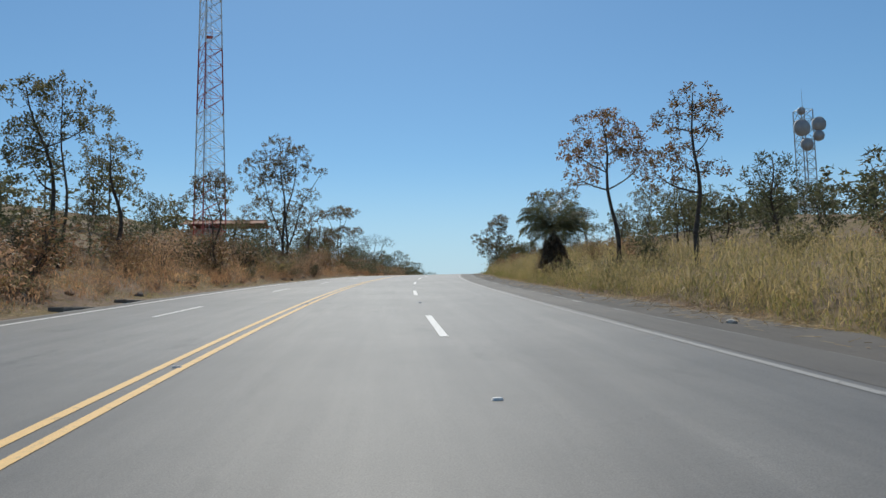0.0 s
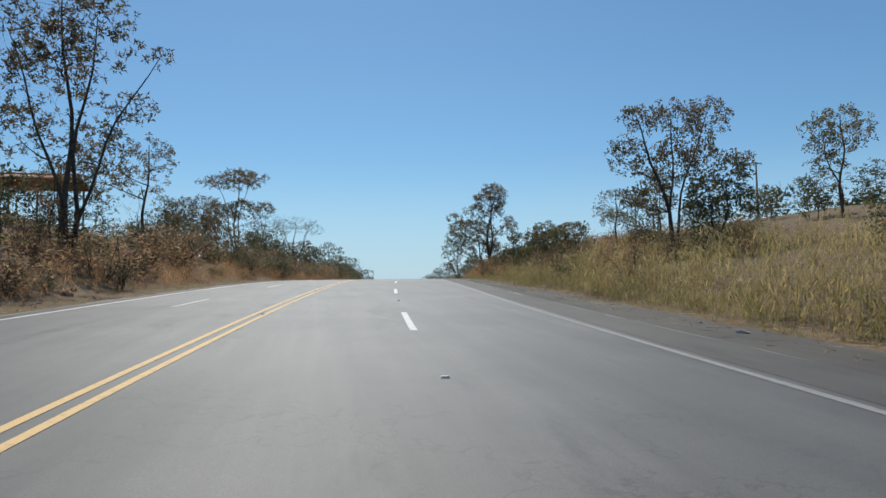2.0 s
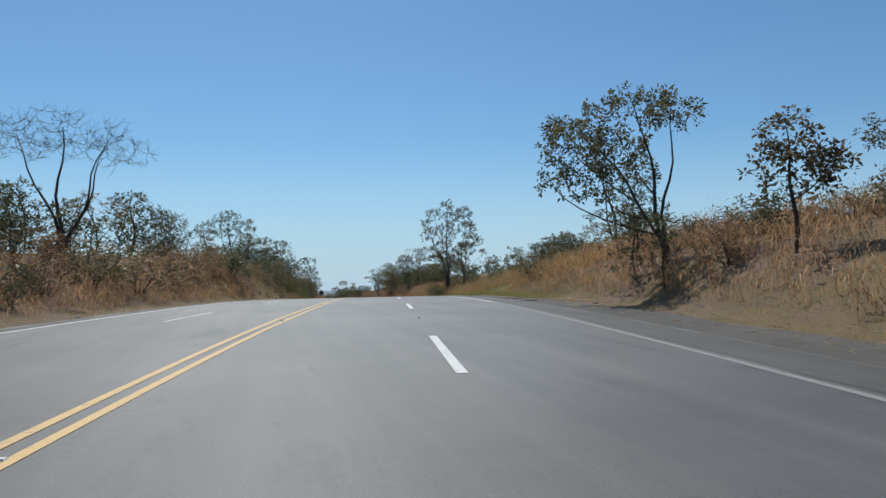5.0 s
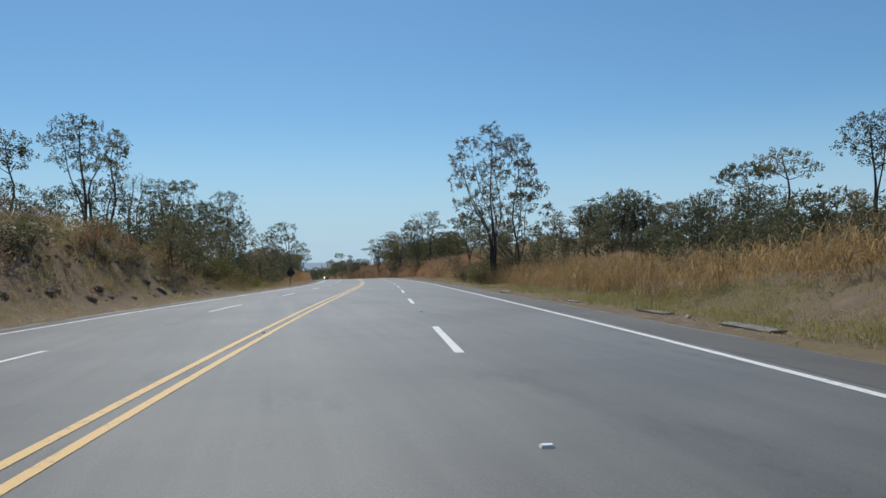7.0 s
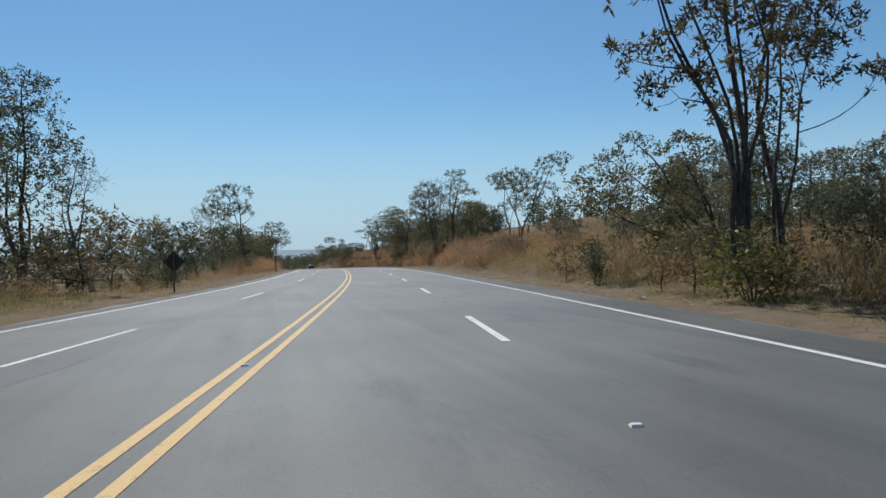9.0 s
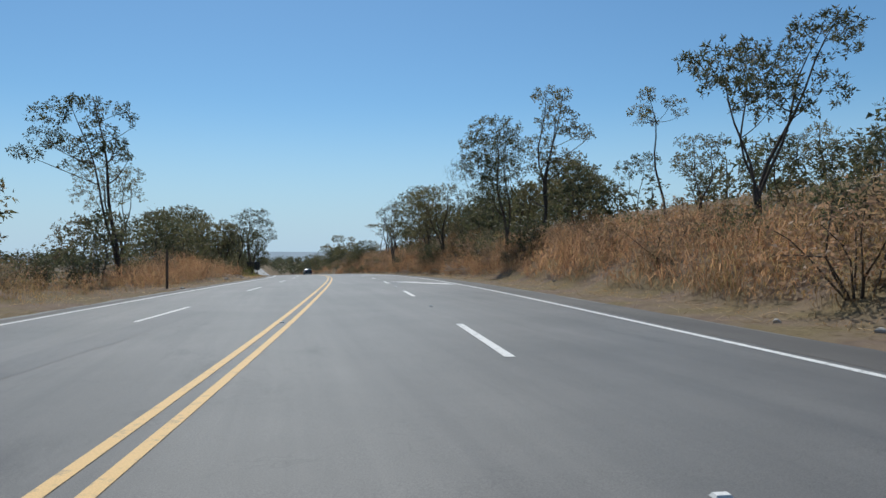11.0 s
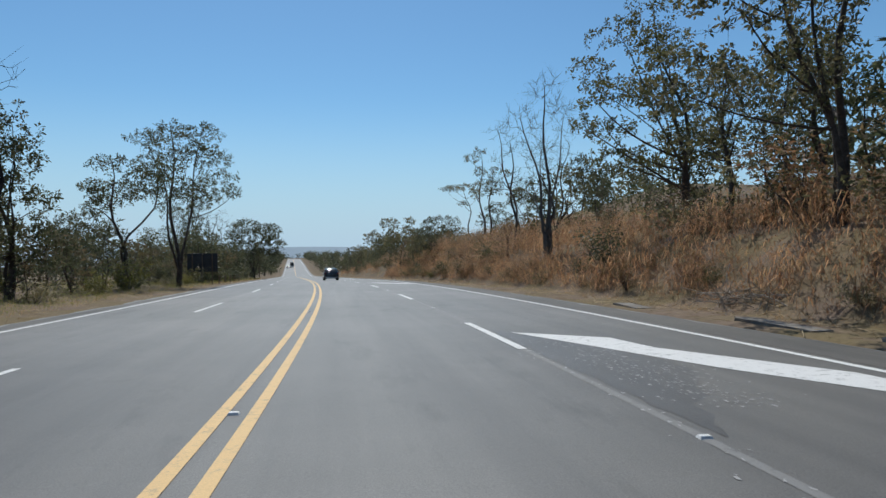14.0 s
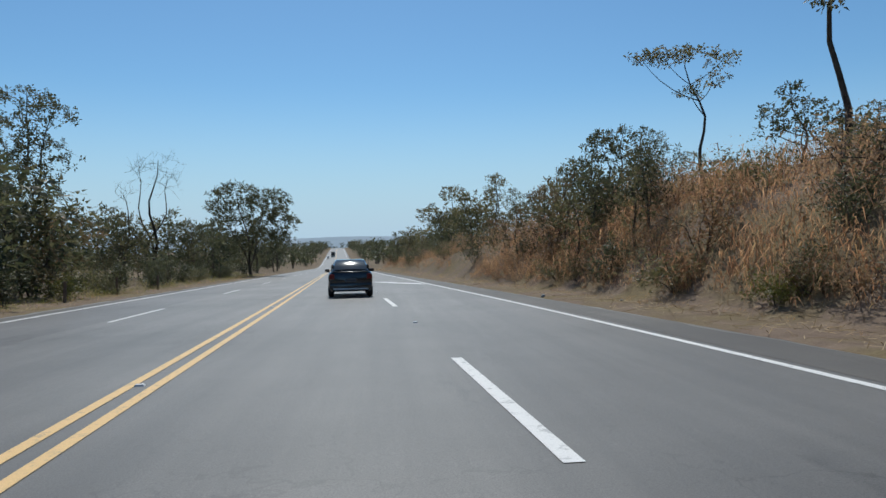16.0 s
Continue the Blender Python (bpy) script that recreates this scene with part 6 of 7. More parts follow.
def dish_tower(s, u, height):
    t = thing("antenna_tower", spot(s, u, -0.2, 10), "grey steel antenna tower with round microwave dishes above the trees", "antenna tower")
    r = 0.75
    legs = [Vector((r * a, r * b, 0)) for a, b in ((1, 1), (-1, 1), (-1, -1), (1, -1))]
    for p in legs:
        part("leg", bar(bmesh.new(), p, p + Vector((0, 0, height)), 0.07, 5), STEEL, t)
    n = int(height / 1.2)
    for k in range(n):
        a, b = Vector((0, 0, height * k / n)), Vector((0, 0, height * (k + 1) / n))
        for i in range(4):
            part("brace", bar(bmesh.new(), legs[i] + a, legs[(i + 1) % 4] + b, 0.035, 4), STEEL, t)
            part("strut", bar(bmesh.new(), legs[i] + b, legs[(i + 1) % 4] + b, 0.03, 4), STEEL, t)
    bm = bmesh.new()
    bar(bm, (0, 0, height), (0, 0, height + 2.6), 0.035, 5, 0.015)
    part("rod", bm, STEEL, t, "thin lightning rod")
    for x, z, rad in ((-1.05, height - 2.4, 1.0), (1.2, height - 1.9, 0.85), (1.1, height - 3.3, 0.65), (-0.5, height - 4.4, 0.75), (-1.0, height - 0.4, 0.45)):
        bm = bmesh.new()
        bmesh.ops.create_cone(bm, cap_ends=True, segments=28, radius1=rad, radius2=rad, depth=0.45, matrix=Matrix.Translation((x, -1.1, z)) @ Euler((radians(90), 0, 0)).to_matrix().to_4x4())
        rim = [e for e in bm.edges if abs((e.verts[0].co - e.verts[1].co).y) < 1e-4]
        bmesh.ops.bevel(bm, geom=rim, offset=0.06, segments=2, affect="EDGES")
        bar(bm, (x, -0.9, z), (x * 0.6, -0.6, z), 0.05, 5)
        part("dish", bm, DISH_GREY, t, "round grey microwave dish", True)
    return t


def open_shed(s, u):
    t = thing("open_shed", spot(s, u, 0.0, 8, (1.2, 1.0, 1.0)), "open shed with a low reddish tiled roof on thin posts", "shed")
    sheet = bpy.data.meshes.new("roof_sheet")
    bm = box(bmesh.new(), (0.44, 3.3, 0.06), (0, 0, 0), None, 0.012)
    bm.to_mesh(sheet)
    bm.free()
    sheet.materials.append(ROOF_TILE)
    for y in (-1, 1):
        for i in range(22):
            ob = part("roof_sheet", sheet, None, t)
            ob.matrix_local = Matrix.Translation((-5.0 + 10.0 * (i + 0.5) / 22, 1.55 * y, 3.15 + 0.015 * (i % 2))) @ Euler((radians(-14 * y), 0, 0)).to_matrix().to_4x4()
    bm = bmesh.new()
    bar(bm, (-5.1, 0, 3.60), (5.1, 0, 3.60), 0.11, 6)
    part("ridge", bm, ROOF_TILE, t)
    for x in (-4.6, -1.6, 1.6, 4.6):
        for y in (-2.8, 2.8):
            bm = bmesh.new()
            bar(bm, (x, y, -0.6), (x, y, 2.9), 0.07, 6)
            part("post", bm, OLD_WOOD, t)
    for y in (-2.8, 2.8):
        bm = bmesh.new()
        box(bm, (9.8, 0.1, 0.16), (0, y, 2.82), None, 0.01)
        part("beam", bm, OLD_WOOD, t)
    bm = bmesh.new()
    box(bm, (4.0, 3.2, 2.6), (-2.6, 0.8, 1.1), None, 0.03)
    part("store_room", bm, WALL_PLASTER, t, "stained plaster store room")
    return t


def frond(rng, length, lift, width, droop, mat_leaf):
    """A palm frond along +x: a curved rib with leaflets on both sides."""
    pts = []
    for i in range(15):
        q = i / 14
        pts.append(np.array([length * q * (1 - 0.12 * q * droop), 0.0, lift * length * q - droop * length * 0.55 * q * q]))
    segs = [(pts[i], pts[i + 1], 0.03 * (1 - i / 16), 0.03 * (1 - (i + 1) / 16), 4) for i in range(14)]
    v, f = tubes(segs, rng)
    verts, faces = list(v), list(f)
    for i in range(2, 15):
        for step in (0.0, 0.33, 0.67):
            p = pts[i] if i == 14 else pts[i] + (pts[i + 1] - pts[i]) * step
            q = i / 14
            l = width * math.sin(math.pi * (0.12 + 0.83 * q)) * rng.uniform(0.7, 1.15)
            for sgn in (-1, 1):
                d = unit(np.array([0.55, sgn * 0.75, -0.35 - 0.5 * rng.random()]))
                e = np.array([0.03, 0, 0.008])
                m = p + d * l * 0.55
                tip = p + d * l + np.array([0, 0, -0.25 * l])
                k = len(verts)
                verts += [p - e * 0.4, p + e * 0.4, m + e * 0.6, m - e * 0.6, tip]
                faces += [(k, k + 1, k + 2, k + 3), (k + 3, k + 2, k + 4)]
    return mesh_of("frond", verts, faces, mat_leaf)


def palm(s, u, height):
    rng = np.random.default_rng(5)
    t = thing("palm_tree", spot(s, u, -0.1, 0, 0.78), "palm with arching green fronds and a skirt of dead ones", "palm")
    top = height * 0.58
    v, f = tubes([(np.array([0, 0, -0.2 + top * i / 6]), np.array([0.03 * i, 0, -0.2 + top * (i + 1) / 6]), 0.24 - 0.008 * i, 0.25 - 0.01 * i, 9) for i in range(6)], rng)
    part("trunk", mesh_of("palm_trunk", v, f, BARK, True), None, t)
    live = [frond(rng, 3.4, 1.55, 1.1, 1.75, PALM_GREEN), frond(rng, 3.9, 1.1, 1.15, 1.6, PALM_GREEN), frond(rng, 4.0, 0.7, 1.15, 1.4, PALM_GREEN), frond(rng, 3.4, 0.1, 1.1, 1.1, PALM_GREEN)]
    dead = [frond(rng, 2.0, -1.6, 0.6, 1.3, PALM_DEAD), frond(rng, 1.5, -2.6, 0.55, 0.6, PALM_DEAD)]
    for i in range(54):
        ob = part("frond", live[i % 4], None, t)
        ob.matrix_local = Matrix.Translation((0.15, 0, top - 0.2)) @ Euler((rng.uniform(-0.4, 0.4), rng.uniform(-0.45, 0.2), i * 2.4)).to_matrix().to_4x4() @ Matrix.Scale(rng.uniform(0.72, 1.15), 4)
    for i in range(36):
        ob = part("dead_frond", dead[i % 2], None, t, "hanging dry brown frond")
        ob.matrix_local = Matrix.Translation((0.15, 0, top - 0.35)) @ Euler((rng.uniform(-0.2, 0.2), rng.uniform(-0.1, 0.1), i * 2.4)).to_matrix().to_4x4()
    cone = []
    for _ in range(150):
        w, z = rng.uniform(0, 2 * math.pi), rng.uniform(0.25, 3.2)
        r = (0.62 + 0.45 * (1 - z / 3.4)) * rng.uniform(0.55, 1.0)
        cone.append(np.array([r * math.cos(w), r * math.sin(w), z]))
    v, f = leaf_cloud(rng, cone, 9, 0.12, 0.75, 1.0, 2.0)
    part("thatch", mesh_of("thatch", v, f, PALM_DEAD), None, t, "thick skirt of dead brown fronds down to the ground")
    return t


def road_sign_back(s, u):
    """A traffic board seen from behind, on three posts."""
    t = thing("road_sign", spot(s, u, 0.0, 0), "dark unpainted back of a wide traffic board on three posts", "road sign")
    bm = bmesh.new()
    box(bm, (2.6, 0.04, 1.65), (0, 0, 1.95), None, 0.01)
    part("board", bm, BOARD_BACK, t)
    for z in (1.5, 2.4):
        bm = bmesh.new()
        box(bm, (2.5, 0.05, 0.07), (0, -0.05, z), None, 0.008)
        part("rail", bm, BOARD_BACK, t)
    for x in (-0.85, 0.0, 0.85):
        bm = bmesh.new()
        box(bm, (0.09, 0.09, 3.0), (x, -0.12, 1.2), None, 0.012)
        part("post", bm, OLD_WOOD, t)
    return t


def diamond_sign_back(s, u):
    """A diamond-shaped warning board on one post, seen from behind."""
    t = thing("warning_sign", spot(s, u, 0.0, 0), "dark back of a diamond warning board on a thin post", "road sign")
    bm = bmesh.new()
    box(bm, (0.78, 0.03, 0.78), (0, 0, 1.55), Euler((0, radians(45), 0)).to_matrix().to_4x4(), 0.008)
    part("board", bm, BOARD_BACK, t)
    bm = bmesh.new()
    box(bm, (0.6, 0.03, 0.05), (0, -0.03, 1.55), None, 0.006)
    part("rail", bm, BOARD_BACK, t)
    bm = bmesh.new()
    box(bm, (0.08, 0.08, 2.2), (0, -0.08, 0.85), None, 0.01)
    part("post", bm, OLD_WOOD, t)
    return t


def utility_pole(s, u, height):
    t = thing("utility_pole", spot(s, u, 0.0, 25), "grey utility pole with a crossarm behind the trees", "utility pole")
    bm = bmesh.new()
    bar(bm, (0, 0, -0.5), (0, 0, height), 0.15, 10, 0.10)
    part("pole", bm, OLD_WOOD, t, "", True)
    bm = bmesh.new()
    box(bm, (2.0, 0.1, 0.12), (0, -0.14, height - 0.25), None, 0.012)
    part("crossarm", bm, OLD_WOOD, t)
    for x in (-0.85, -0.35, 0.85):
        bm = bmesh.new()
        bar(bm, (x, -0.14, height - 0.2), (x, -0.14, height - 0.02), 0.05, 8, 0.03)
        part("insulator", bm, PLASTIC, t)
    return t


def fence_post(s, u, height, r=0.075):
    t = thing("roadside_post", spot(s, u, 0.0, 0), "short weathered wooden post at the road's edge", "post", "roadside posts")
    bm = bmesh.new()
    bar(bm, (0, 0, -0.3), (0.02, 0, height), r, 8, r * 0.9)
    bmesh.ops.bevel(bm, geom=[e for e in bm.edges if min(v.co.z for v in e.verts) > height - 0.1], offset=0.015, segments=2, affect="EDGES")
    part("shaft", bm, OLD_WOOD, t)
    return t


def concrete_slab(s, u, length, width, turn=0.0, label="broken concrete gutter slab beside the road", tilt=0.0):
    t = thing("gutter_slab", spot(s, u, 0.0, turn, 1.0, tilt), label, "concrete slab", "gutter slabs")
    bm = bmesh.new()
    box(bm, (width, length, 0.16), (0, 0, -0.03), None, 0.02)
    for v in bm.verts:
        v.co += Vector((random.uniform(-1, 1), random.uniform(-1, 1), random.uniform(-1, 1))) * 0.02
    part("slab", bm, DUSTY_CONCRETE, t)
    return t


lattice_tower(68, -27.5, 60, 2.35, 0.8, "tall red and white steel lattice radio tower", 4)
dish_tower(66, 45.4, 13.2)
open_shed(85.5, -31.6)
palm(31.3, 9.7, 7.6)
road_sign_back(386, -13.4)
diamond_sign_back(229, -12.2)
utility_pole(152.2, 43.0, 8.2)
utility_pole(124.2, 48.3, 9.3)
for s, u, h in [(281.5, -12.2, 2.1), (392, -12.6, 0.9), (398, -12.6, 0.9), (405, -12.7, 0.9), (412, -12.8, 0.9), (420, -12.8, 0.9)]:
    fence_post(s, u, h)
for s, u, l, w in [(184.5, 5.9, 1.6, 0.5), (131, 5.62, 3.0, 0.5), (134.1, 5.62, 3.0, 0.5), (137.2, 5.63, 3.0, 0.5), (140.3, 5.65, 3.0, 0.48), (143.4, 5.7, 3.0, 0.45), (158, 6.3, 2.0, 0.35), (163, 6.3, 1.8, 0.3), (171, 6.2, 1.6, 0.3), (341, 6.2, 2.0, 0.6), (334, 6.3, 2.6, 0.5), (330, 6.4, 2.2, 0.5), (7, -11.4, 3.0, 0.5), (12, -11.4, 3.0, 0.5), (318, -12.3, 2.5, 0.5)]:
    concrete_slab(s, u, l, w, random.uniform(-3, 3))


# ---------------------------------------------------------------- vehicles
CAR_PAINT = surface("black_car_paint", (0.012, 0.012, 0.014), (0.018, 0.018, 0.02), 1.0, 60.0, 0.22, 0.0, 0.0, 0.001)
CAR_PAINT.node_tree.nodes["Principled BSDF"].inputs["Coat Weight"].default_value = 0.8
RUBBER = surface("tyre_rubber", (0.018, 0.018, 0.018), (0.03, 0.03, 0.03), 5.0, 60.0, 0.85)
GLASS_DARK = surface("tinted_glass", (0.012, 0.014, 0.016), (0.016, 0.018, 0.02), 1.0, 80.0, 0.10, 0.0, 0.0, 0.001, 0.9)
RED_LENS = surface("red_lamp_lens", (0.16, 0.008, 0.008), (0.22, 0.012, 0.012), 2.0, 60.0, 0.15)
PLATE = surface("plate_grey", (0.10, 0.10, 0.10), (0.16, 0.16, 0.16), 3.0, 60.0, 0.5)
WHITE_BODY = surface("white_vehicle_paint", (0.6, 0.6, 0.6), (0.75, 0.75, 0.74), 1.0, 40.0, 0.35)


def loft(rings, closed_ends=True):
    bm = bmesh.new()
    rows = [[bm.verts.new(p) for p in ring] for ring in rings]
    n = len(rows[0])
    for a, b in zip(rows, rows[1:]):
        for k in range(n):
            bm.faces.new((a[k], a[(k + 1) % n], b[(k + 1) % n], b[k]))
    if closed_ends:
        bm.faces.new(rows[0][::-1])
        bm.faces.new(rows[-1])
    bmesh.ops.recalc_face_normals(bm, faces=bm.faces)
    return bm


def section(y, half, z0, z1, tuck=0.08, round_=0.12):
    """A rounded cross-section of a body at y."""
    return [(-half + tuck, y, z0), (half - tuck, y, z0), (half, y, z0 + 0.22), (half, y, z1 - round_ * 1.6), (half - 0.05, y, z1 - round_ * 0.5), (half - 0.16, y, z1),
            (-half + 0.16, y, z1), (-half + 0.05, y, z1 - round_ * 0.5), (-half, y, z1 - round_ * 1.6), (-half, y, z0 + 0.22)]


def wheel(parent, x, y, r=0.31, w=0.2):
    q = Euler((0, radians(90), 0)).to_matrix().to_4x4()
    bm = bmesh.new()
    bmesh.ops.create_cone(bm, cap_ends=True, segments=24, radius1=r, radius2=r, depth=w, matrix=q)
    bmesh.ops.bevel(bm, geom=[e for e in bm.edges if abs(e.verts[0].co.x - e.verts[1].co.x) < 1e-4], offset=0.04, segments=2, affect="EDGES")
    hub = thing("wheel", Matrix(), "", "")
    hub.parent = parent
    hub.matrix_local = Matrix.Translation((x, y, r))
    part("tyre", bm, RUBBER, hub, "", True)
    bm = bmesh.new()
    bmesh.ops.create_cone(bm, cap_ends=True, segments=20, radius1=r * 0.62, radius2=r * 0.55, depth=w + 0.02, matrix=q)
    part("rim", bm, STEEL, hub)


def sedan(m):
    """A small black saloon; it faces +y and its rear is at y = 0."""
    t = thing("car", m, "black saloon car with a sun-lit sloping rear window, seen from behind", "car")
    body = [section(0.0, 0.70, 0.42, 0.86), section(0.06, 0.80, 0.30, 0.98), section(0.35, 0.845, 0.22, 1.02), section(0.9, 0.855, 0.2, 1.0), section(2.2, 0.86, 0.2, 0.97),
            section(3.3, 0.855, 0.2, 0.95), section(3.9, 0.83, 0.22, 0.86), section(4.15, 0.75, 0.3, 0.72)]
    part("body", loft(body), CAR_PAINT, t, "", True)

    def cabin(y, half, z0, z1):
        return [(-half, y, z0), (half, y, z0), (half - 0.06, y, z0 + (z1 - z0) * 0.55), (half - 0.17, y, z1 - 0.03), (half - 0.28, y, z1), (-half + 0.28, y, z1), (-half + 0.17, y, z1 - 0.03), (-half + 0.06, y, z0 + (z1 - z0) * 0.55)]

    part("cabin", loft([cabin(0.42, 0.72, 0.92, 0.99), cabin(0.72, 0.75, 0.92, 1.17), cabin(1.25, 0.76, 0.92, 1.43), cabin(1.9, 0.76, 0.92, 1.48), cabin(2.5, 0.75, 0.92, 1.42), cabin(3.2, 0.70, 0.9, 0.98)]), CAR_PAINT, t, "", True)
    bm = bmesh.new()
    n = 8
    grid = []
    for j in range(5):
        q = j / 4
        y, z = 0.47 + 0.74 * q, 1.045 + 0.385 * q + 0.05 * math.sin(math.pi * q)
        half = 0.66 - 0.13 * q
        grid.append([bm.verts.new((half * (2 * i / n - 1), y - 0.05 * (1 - (2 * i / n - 1) ** 2) - 0.012, z + 0.02 * (1 - (2 * i / n - 1) ** 2) + 0.008)) for i in range(n + 1)])
    for j in range(4):
        for i in range(n):
            bm.faces.new((grid[j][i], grid[j][i + 1], grid[j + 1][i + 1], grid[j + 1][i]))
    part("rear_window", bm, GLASS_DARK, t, "sloping tinted rear window", True)
    for x in (-1, 1):
        bm = bmesh.new()
        box(bm, (0.02, 1.75, 0.30), (0.735 * x, 1.75, 1.14), Euler((0, radians(-12 * x), 0)).to_matrix().to_4x4(), 0.008)
        part("side_window", bm, GLASS_DARK, t)
        bm = bmesh.new()
        box(bm, (0.20, 0.10, 0.20), (0.70 * x, 0.055, 0.80), Euler((0, 0, radians(14 * x))).to_matrix().to_4x4(), 0.03)
        part("tail_light", bm, RED_LENS, t, "dark red tail light")
        mirror = thing("mirror", Matrix(), "", "")
        mirror.parent = t
        mirror.matrix_local = Matrix.Translation((0.90 * x, 2.55, 1.02))
        bm = bmesh.new()
        box(bm, (0.2, 0.12, 0.14), (0.02 * x, 0, 0), None, 0.035)
        part("housing", bm, CAR_PAINT, mirror, "", True)
        bm = bmesh.new()
        box(bm, (0.15, 0.012, 0.1), (0.02 * x, -0.063, 0), None, 0.004)
        part("glass", bm, GLASS_DARK, mirror)
        for y in (0.72, 3.3):
            wheel(t, 0.755 * x, y)
    bm = bmesh.new()
    box(bm, (1.60, 0.16, 0.26), (0, 0.03, 0.42), None, 0.05)
    part("bumper", bm, CAR_PAINT, t, "", True)
    bm = bmesh.new()
    box(bm, (1.3, 0.03, 0.06), (0, -0.055, 0.33), None, 0.012)
    part("bumper_trim", bm, WHITE_BODY, t, "bright strip low on the bumper")
    plate = thing("number_plate", Matrix(), "", "")
    plate.parent = t
    bm = bmesh.new()
    box(bm, (0.40, 0.012, 0.13), (0, -0.012, 0.66), None, 0.004)
    part("plate", bm, PLATE, plate)
    bm = bmesh.new()
    for i in range(7):
        box(bm, (0.03, 0.004, 0.06), (-0.15 + 0.05 * i, -0.021, 0.655))
    part("plain_bars", bm, PLASTIC, plate)
    bm = bmesh.new()
    box(bm, (1.5, 0.05, 0.03), (0, 0.06, 1.005), None, 0.01)
    part("boot_lip", bm, CAR_PAINT, t)
    bm = bmesh.new()
    bar(bm, (0, 1.5, 1.47), (0, 1.28, 1.62), 0.008, 5, 0.004)
    part("aerial", bm, PLASTIC, t)
    return t


def truck(m):
    """A tall oncoming lorry; its front is at y = 0 and faces -y."""
    t = thing("truck", m, "dark lorry with a tall front coming the other way", "truck")
    bm = bmesh.new()
    box(bm, (2.4, 2.0, 2.2), (0, 1.0, 1.7), None, 0.12)
    part("cab", bm, CAR_PAINT, t)
    bm = bmesh.new()
    box(bm, (2.1, 0.04, 0.8), (0, -0.01, 2.2), None, 0.02)
    part("windscreen", bm, GLASS_DARK, t)
    bm = bmesh.new()
    box(bm, (2.55, 9.0, 2.7), (0, 6.8, 2.4), None, 0.05)
    part("cargo_box", bm, PLASTIC, t)
    bm = bmesh.new()
    box(bm, (2.4, 0.2, 0.5), (0, -0.05, 0.65), None, 0.05)
    part("bumper", bm, WHITE_BODY, t)
    for x in (-1, 1):
        for y in (1.2, 8.6, 9.8):
            wheel(t, 1.08 * x, y, 0.5, 0.28)
    return t


def small_car(m):
    t = thing("distant_car", m, "small white car far down the road", "car")
    part("body", loft([section(0.0, 0.72, 0.35, 0.8), section(0.2, 0.84, 0.22, 0.92), section(2.0, 0.86, 0.2, 0.96), section(3.8, 0.84, 0.22, 0.95), section(4.0, 0.75, 0.35, 0.85)]), WHITE_BODY, t, "", True)
    part("cabin", loft([section(0.9, 0.7, 0.85, 0.97, 0.02, 0.03), section(1.6, 0.72, 0.85, 1.46), section(3.0, 0.72, 0.85, 1.46), section(3.6, 0.7, 0.85, 1.0, 0.02, 0.03)]), GLASS_DARK, t, "", True)
    for x in (-1, 1):
        for y in (0.75, 3.2):
            wheel(t, 0.76 * x, y)
    return t


def road_pose(s, u, turn=0.0):
    x, y, z, h = (float(v) for v in along(s))
    g = float(np.interp(s, *zip(*GRADE)))
    return Matrix.Translation((x + math.cos(h) * u, y + math.sin(h) * u, z)) @ Euler((radians(g), 0, h + radians(turn))).to_matrix().to_4x4()


sedan(road_pose(401.5, -1.2))
truck(road_pose(860, -5.6))
small_car(road_pose(835, -8.6))


CUT_WOOD = surface("cut_pale_wood", (0.22, 0.185, 0.15), (0.42, 0.37, 0.31), 3.0, 30.0, 0.85, 0, 0.5, 0.01)


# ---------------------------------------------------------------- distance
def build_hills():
    """Low ridges on the horizon, so far off that they do not shift; their haze is painted as a glow."""
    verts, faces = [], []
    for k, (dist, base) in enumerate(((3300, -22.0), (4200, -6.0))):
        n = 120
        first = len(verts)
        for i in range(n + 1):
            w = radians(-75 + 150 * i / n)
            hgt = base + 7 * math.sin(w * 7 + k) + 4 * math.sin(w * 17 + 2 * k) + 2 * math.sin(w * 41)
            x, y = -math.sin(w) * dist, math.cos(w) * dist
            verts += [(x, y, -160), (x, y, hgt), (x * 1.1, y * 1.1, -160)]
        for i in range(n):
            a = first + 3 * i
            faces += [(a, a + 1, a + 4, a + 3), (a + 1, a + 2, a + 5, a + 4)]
    return tagged(new("far_hills", mesh_of("far_hills", verts, faces, HAZE_GLOW_HILL, True)), "low blue hills on the horizon, haze painted as a glow", "hills", kind="structure")


build_hills()


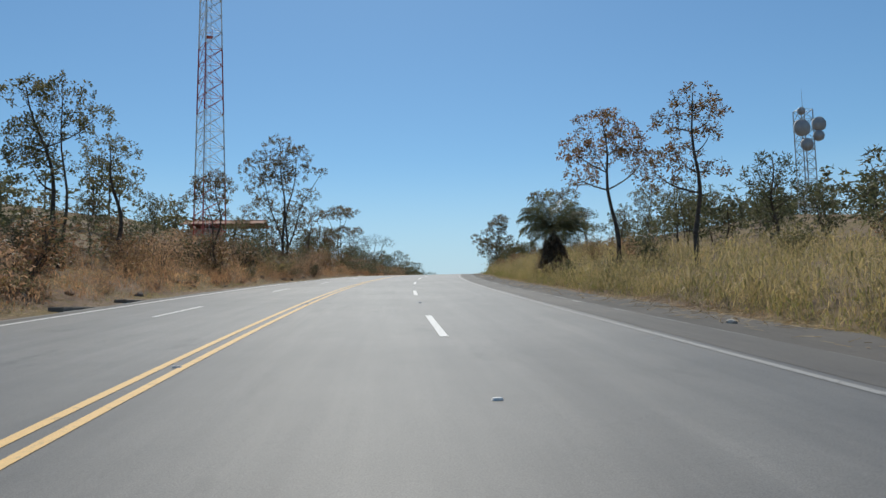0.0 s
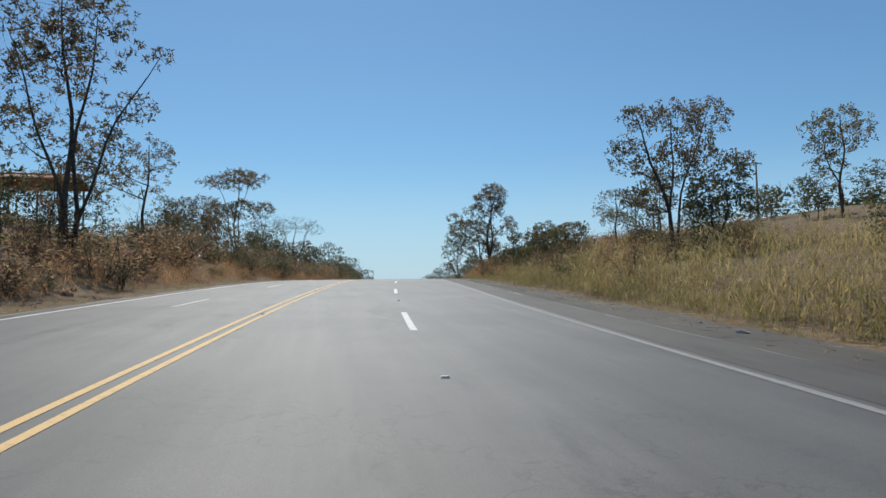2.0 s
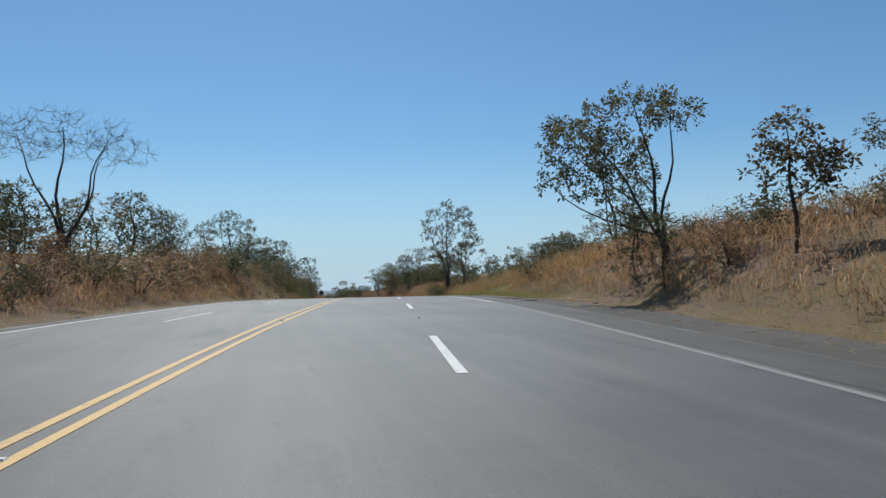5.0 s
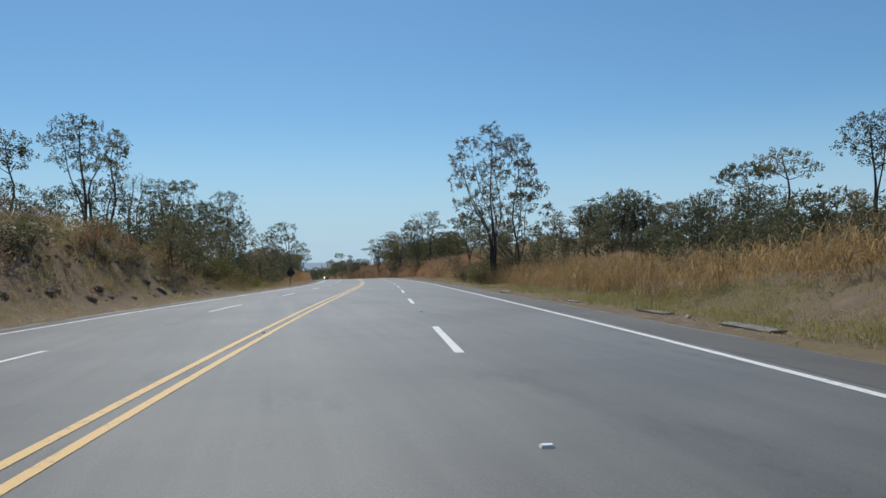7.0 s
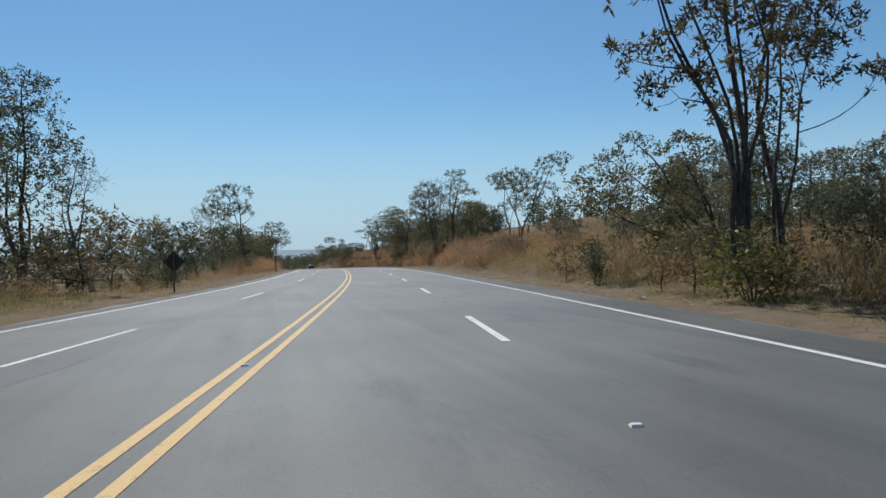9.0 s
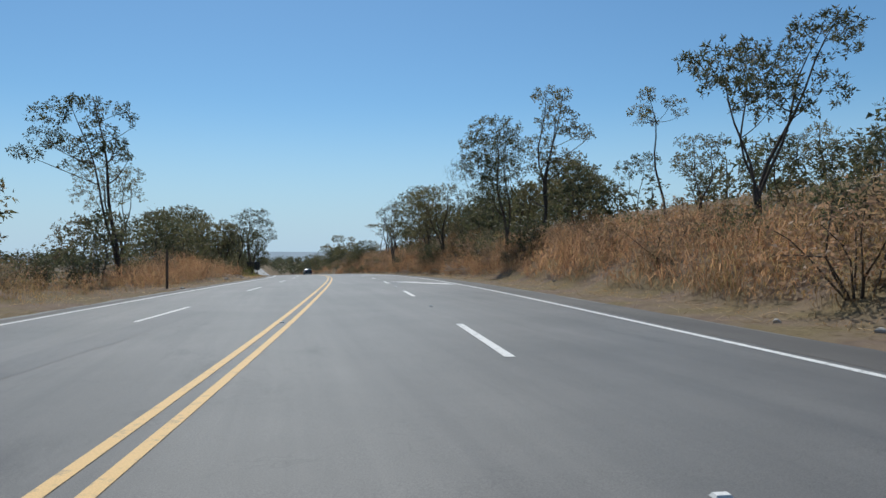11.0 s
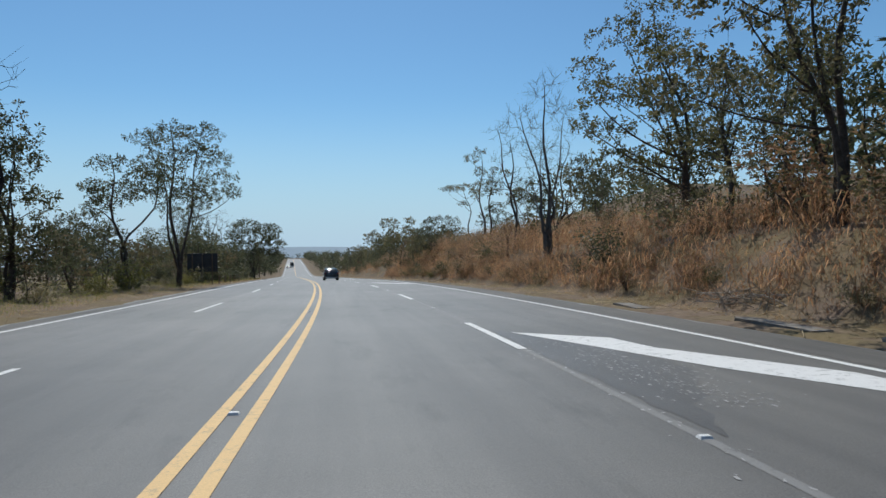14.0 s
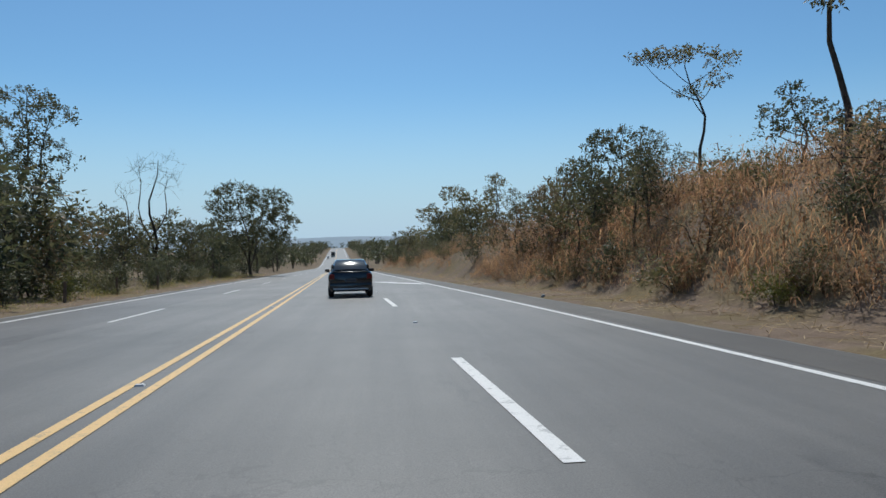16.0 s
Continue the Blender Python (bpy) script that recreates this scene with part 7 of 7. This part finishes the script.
# ---------------------------------------------------------------- small litter on the verge
def straw_heap():
    """Cut straw and twigs along the edge of the road."""
    rng = np.random.default_rng(9)
    rows = [(-10, 420, 5.6, 8.6, 9000), (-10, 420, -14.0, -11.2, 5000), (284, 312, 6.8, 9.5, 1500), (330, 352, 6.8, 8.6, 900), (372, 395, 6.6, 8.2, 800), (60, 84, 6.6, 8.0, 600), (-5, 8, 6.4, 7.8, 500), (210, 235, 6.8, 9, 250), (20, 60, -12.2, -14, 300), (305, 320, -12.5, -14, 200)]
    s = np.concatenate([rng.uniform(a, b, n) for a, b, _, _, n in rows])
    u = np.concatenate([rng.uniform(min(c, d), max(c, d), n) for _, _, c, d, n in rows])
    n = len(s)
    x, y, z, h = along(s)
    p = np.stack([x + np.cos(h) * u, y + np.sin(h) * u, z + ground_height(s, u) + rng.uniform(0.008, 0.045, n)], 1)
    d = rng.normal(0, 1, (n, 3)) * (1, 1, 0.25)
    d /= np.linalg.norm(d, axis=1, keepdims=True)
    l = rng.uniform(0.08, 0.55, (n, 1))
    e = np.cross(d, (0, 0, 1.0)) * 0.007 + np.array([0, 0, 0.003])
    verts = np.stack([p - d * l / 2 - e, p - d * l / 2 + e, p + d * l / 2 + e, p + d * l / 2 - e], 1).reshape(-1, 3)
    me = mesh_of("cut_straw", verts, np.arange(n)[:, None] * 4 + np.arange(4), STRAW)
    return tagged(new("cut_straw", me), "cut straw and dry twigs lying on the verge", "straw", kind="stuff")


straw_heap()


def brush_pile(s, u, length, seed):
    """A heap of cut pale branches thrown down beside the verge."""
    rng = np.random.default_rng(seed)
    t = thing("brush_pile", spot(s, u), "heap of cut pale dry branches on the verge", "brush pile", "heaps of cut branches")
    for _ in range(46):
        p = np.array([rng.normal(0, 0.55), rng.uniform(-0.5, 0.5) * length, rng.uniform(0.03, 0.4)])
        d = unit(rng.normal(0, 1, 3) * (1, 1, 0.28))
        l, r, segs = rng.uniform(0.7, 1.9), rng.uniform(0.012, 0.03), []
        q = p - d * l / 2
        for k in range(4):
            d = unit(d + rng.normal(0, 0.16, 3))
            e = q + d * l / 4
            e[2] = max(e[2], 0.02)
            segs.append((q, e, r, r * 0.8, 5))
            if k in (1, 2):
                side = unit(d + rng.normal(0, 0.7, 3) * (1, 1, 0.5))
                segs.append((e, e + side * l * 0.25, r * 0.6, r * 0.25, 4))
            q, r = e, r * 0.8
        v, f = tubes(segs, rng)
        part("branch", mesh_of("branch", v, f, CUT_WOOD, True), None, t)
    return t


brush_pile(303, 8.5, 5.0, 31)
brush_pile(309, 8.6, 3.0, 32)
brush_pile(338, 8.0, 3.0, 33)


def pebble(s, u, r, mat, name, label, category, sunk=-0.2):
    """A broken stone with flat faces, sunk into the ground by a part of its size."""
    bm = bmesh.new()
    bmesh.ops.create_icosphere(bm, subdivisions=2, radius=r)
    cuts = [Vector((random.gauss(0, 1), random.gauss(0, 1), random.gauss(0, 0.7))).normalized() for _ in range(7)]
    stretch = Vector((random.uniform(0.8, 1.35), random.uniform(0.8, 1.35), random.uniform(0.55, 0.85)))
    for v in bm.verts:
        for c in cuts:
            over = v.co.dot(c) - 0.68 * r
            if over > 0:
                v.co -= c * over
        v.co = Vector((v.co.x * stretch.x, v.co.y * stretch.y, v.co.z * stretch.z)) + Vector((random.gauss(0, 1), random.gauss(0, 1), random.gauss(0, 1))) * 0.03 * r
    me = bpy.data.meshes.new(name)
    bm.to_mesh(me)
    bm.free()
    me.materials.append(mat)
    ob = new(name, me)
    on = ROAD_L < u < ROAD_R
    ob.matrix_world = road_pose(s, u) @ Matrix.Translation((0, 0, r * 0.3)) if on else spot(s, u, -r * sunk, random.uniform(0, 360))
    return tagged(ob, label, category, "stones on the roadside")


ROCK = surface("brown_rock", (0.085, 0.068, 0.058), (0.20, 0.165, 0.14), 2.0, 14.0, 0.92, 0, 0.8, 0.04, 0.2)
for i in range(120):
    pebble(random.uniform(152, 196), -random.uniform(12.8, 16.0), random.choice((0.08, 0.12, 0.16, 0.22, 0.3)) * random.uniform(0.8, 1.3), ROCK, "rock", "weathered brown rock in the cut bank", "rock", 0.12)
for i in range(22):
    pebble(random.uniform(298, 330), -random.uniform(12.6, 14.6), random.uniform(0.06, 0.22), CONCRETE, "rock", "pale broken rubble at the foot of the bank", "rock")
for i in range(26):
    pebble(random.uniform(0, 60), -random.uniform(12.6, 14.2), random.uniform(0.08, 0.28), ROCK, "rock", "weathered brown rock at the foot of the bank", "rock")
for i in range(70):
    side = random.random()
    s = random.uniform(-5, 400)
    u = random.uniform(5.7, 8.5) if side < 0.6 else -random.uniform(11.3, 13.5)
    pebble(s, u, random.uniform(0.04, 0.13), CONCRETE, "stone", "pale dusty stone on the verge", "stone")
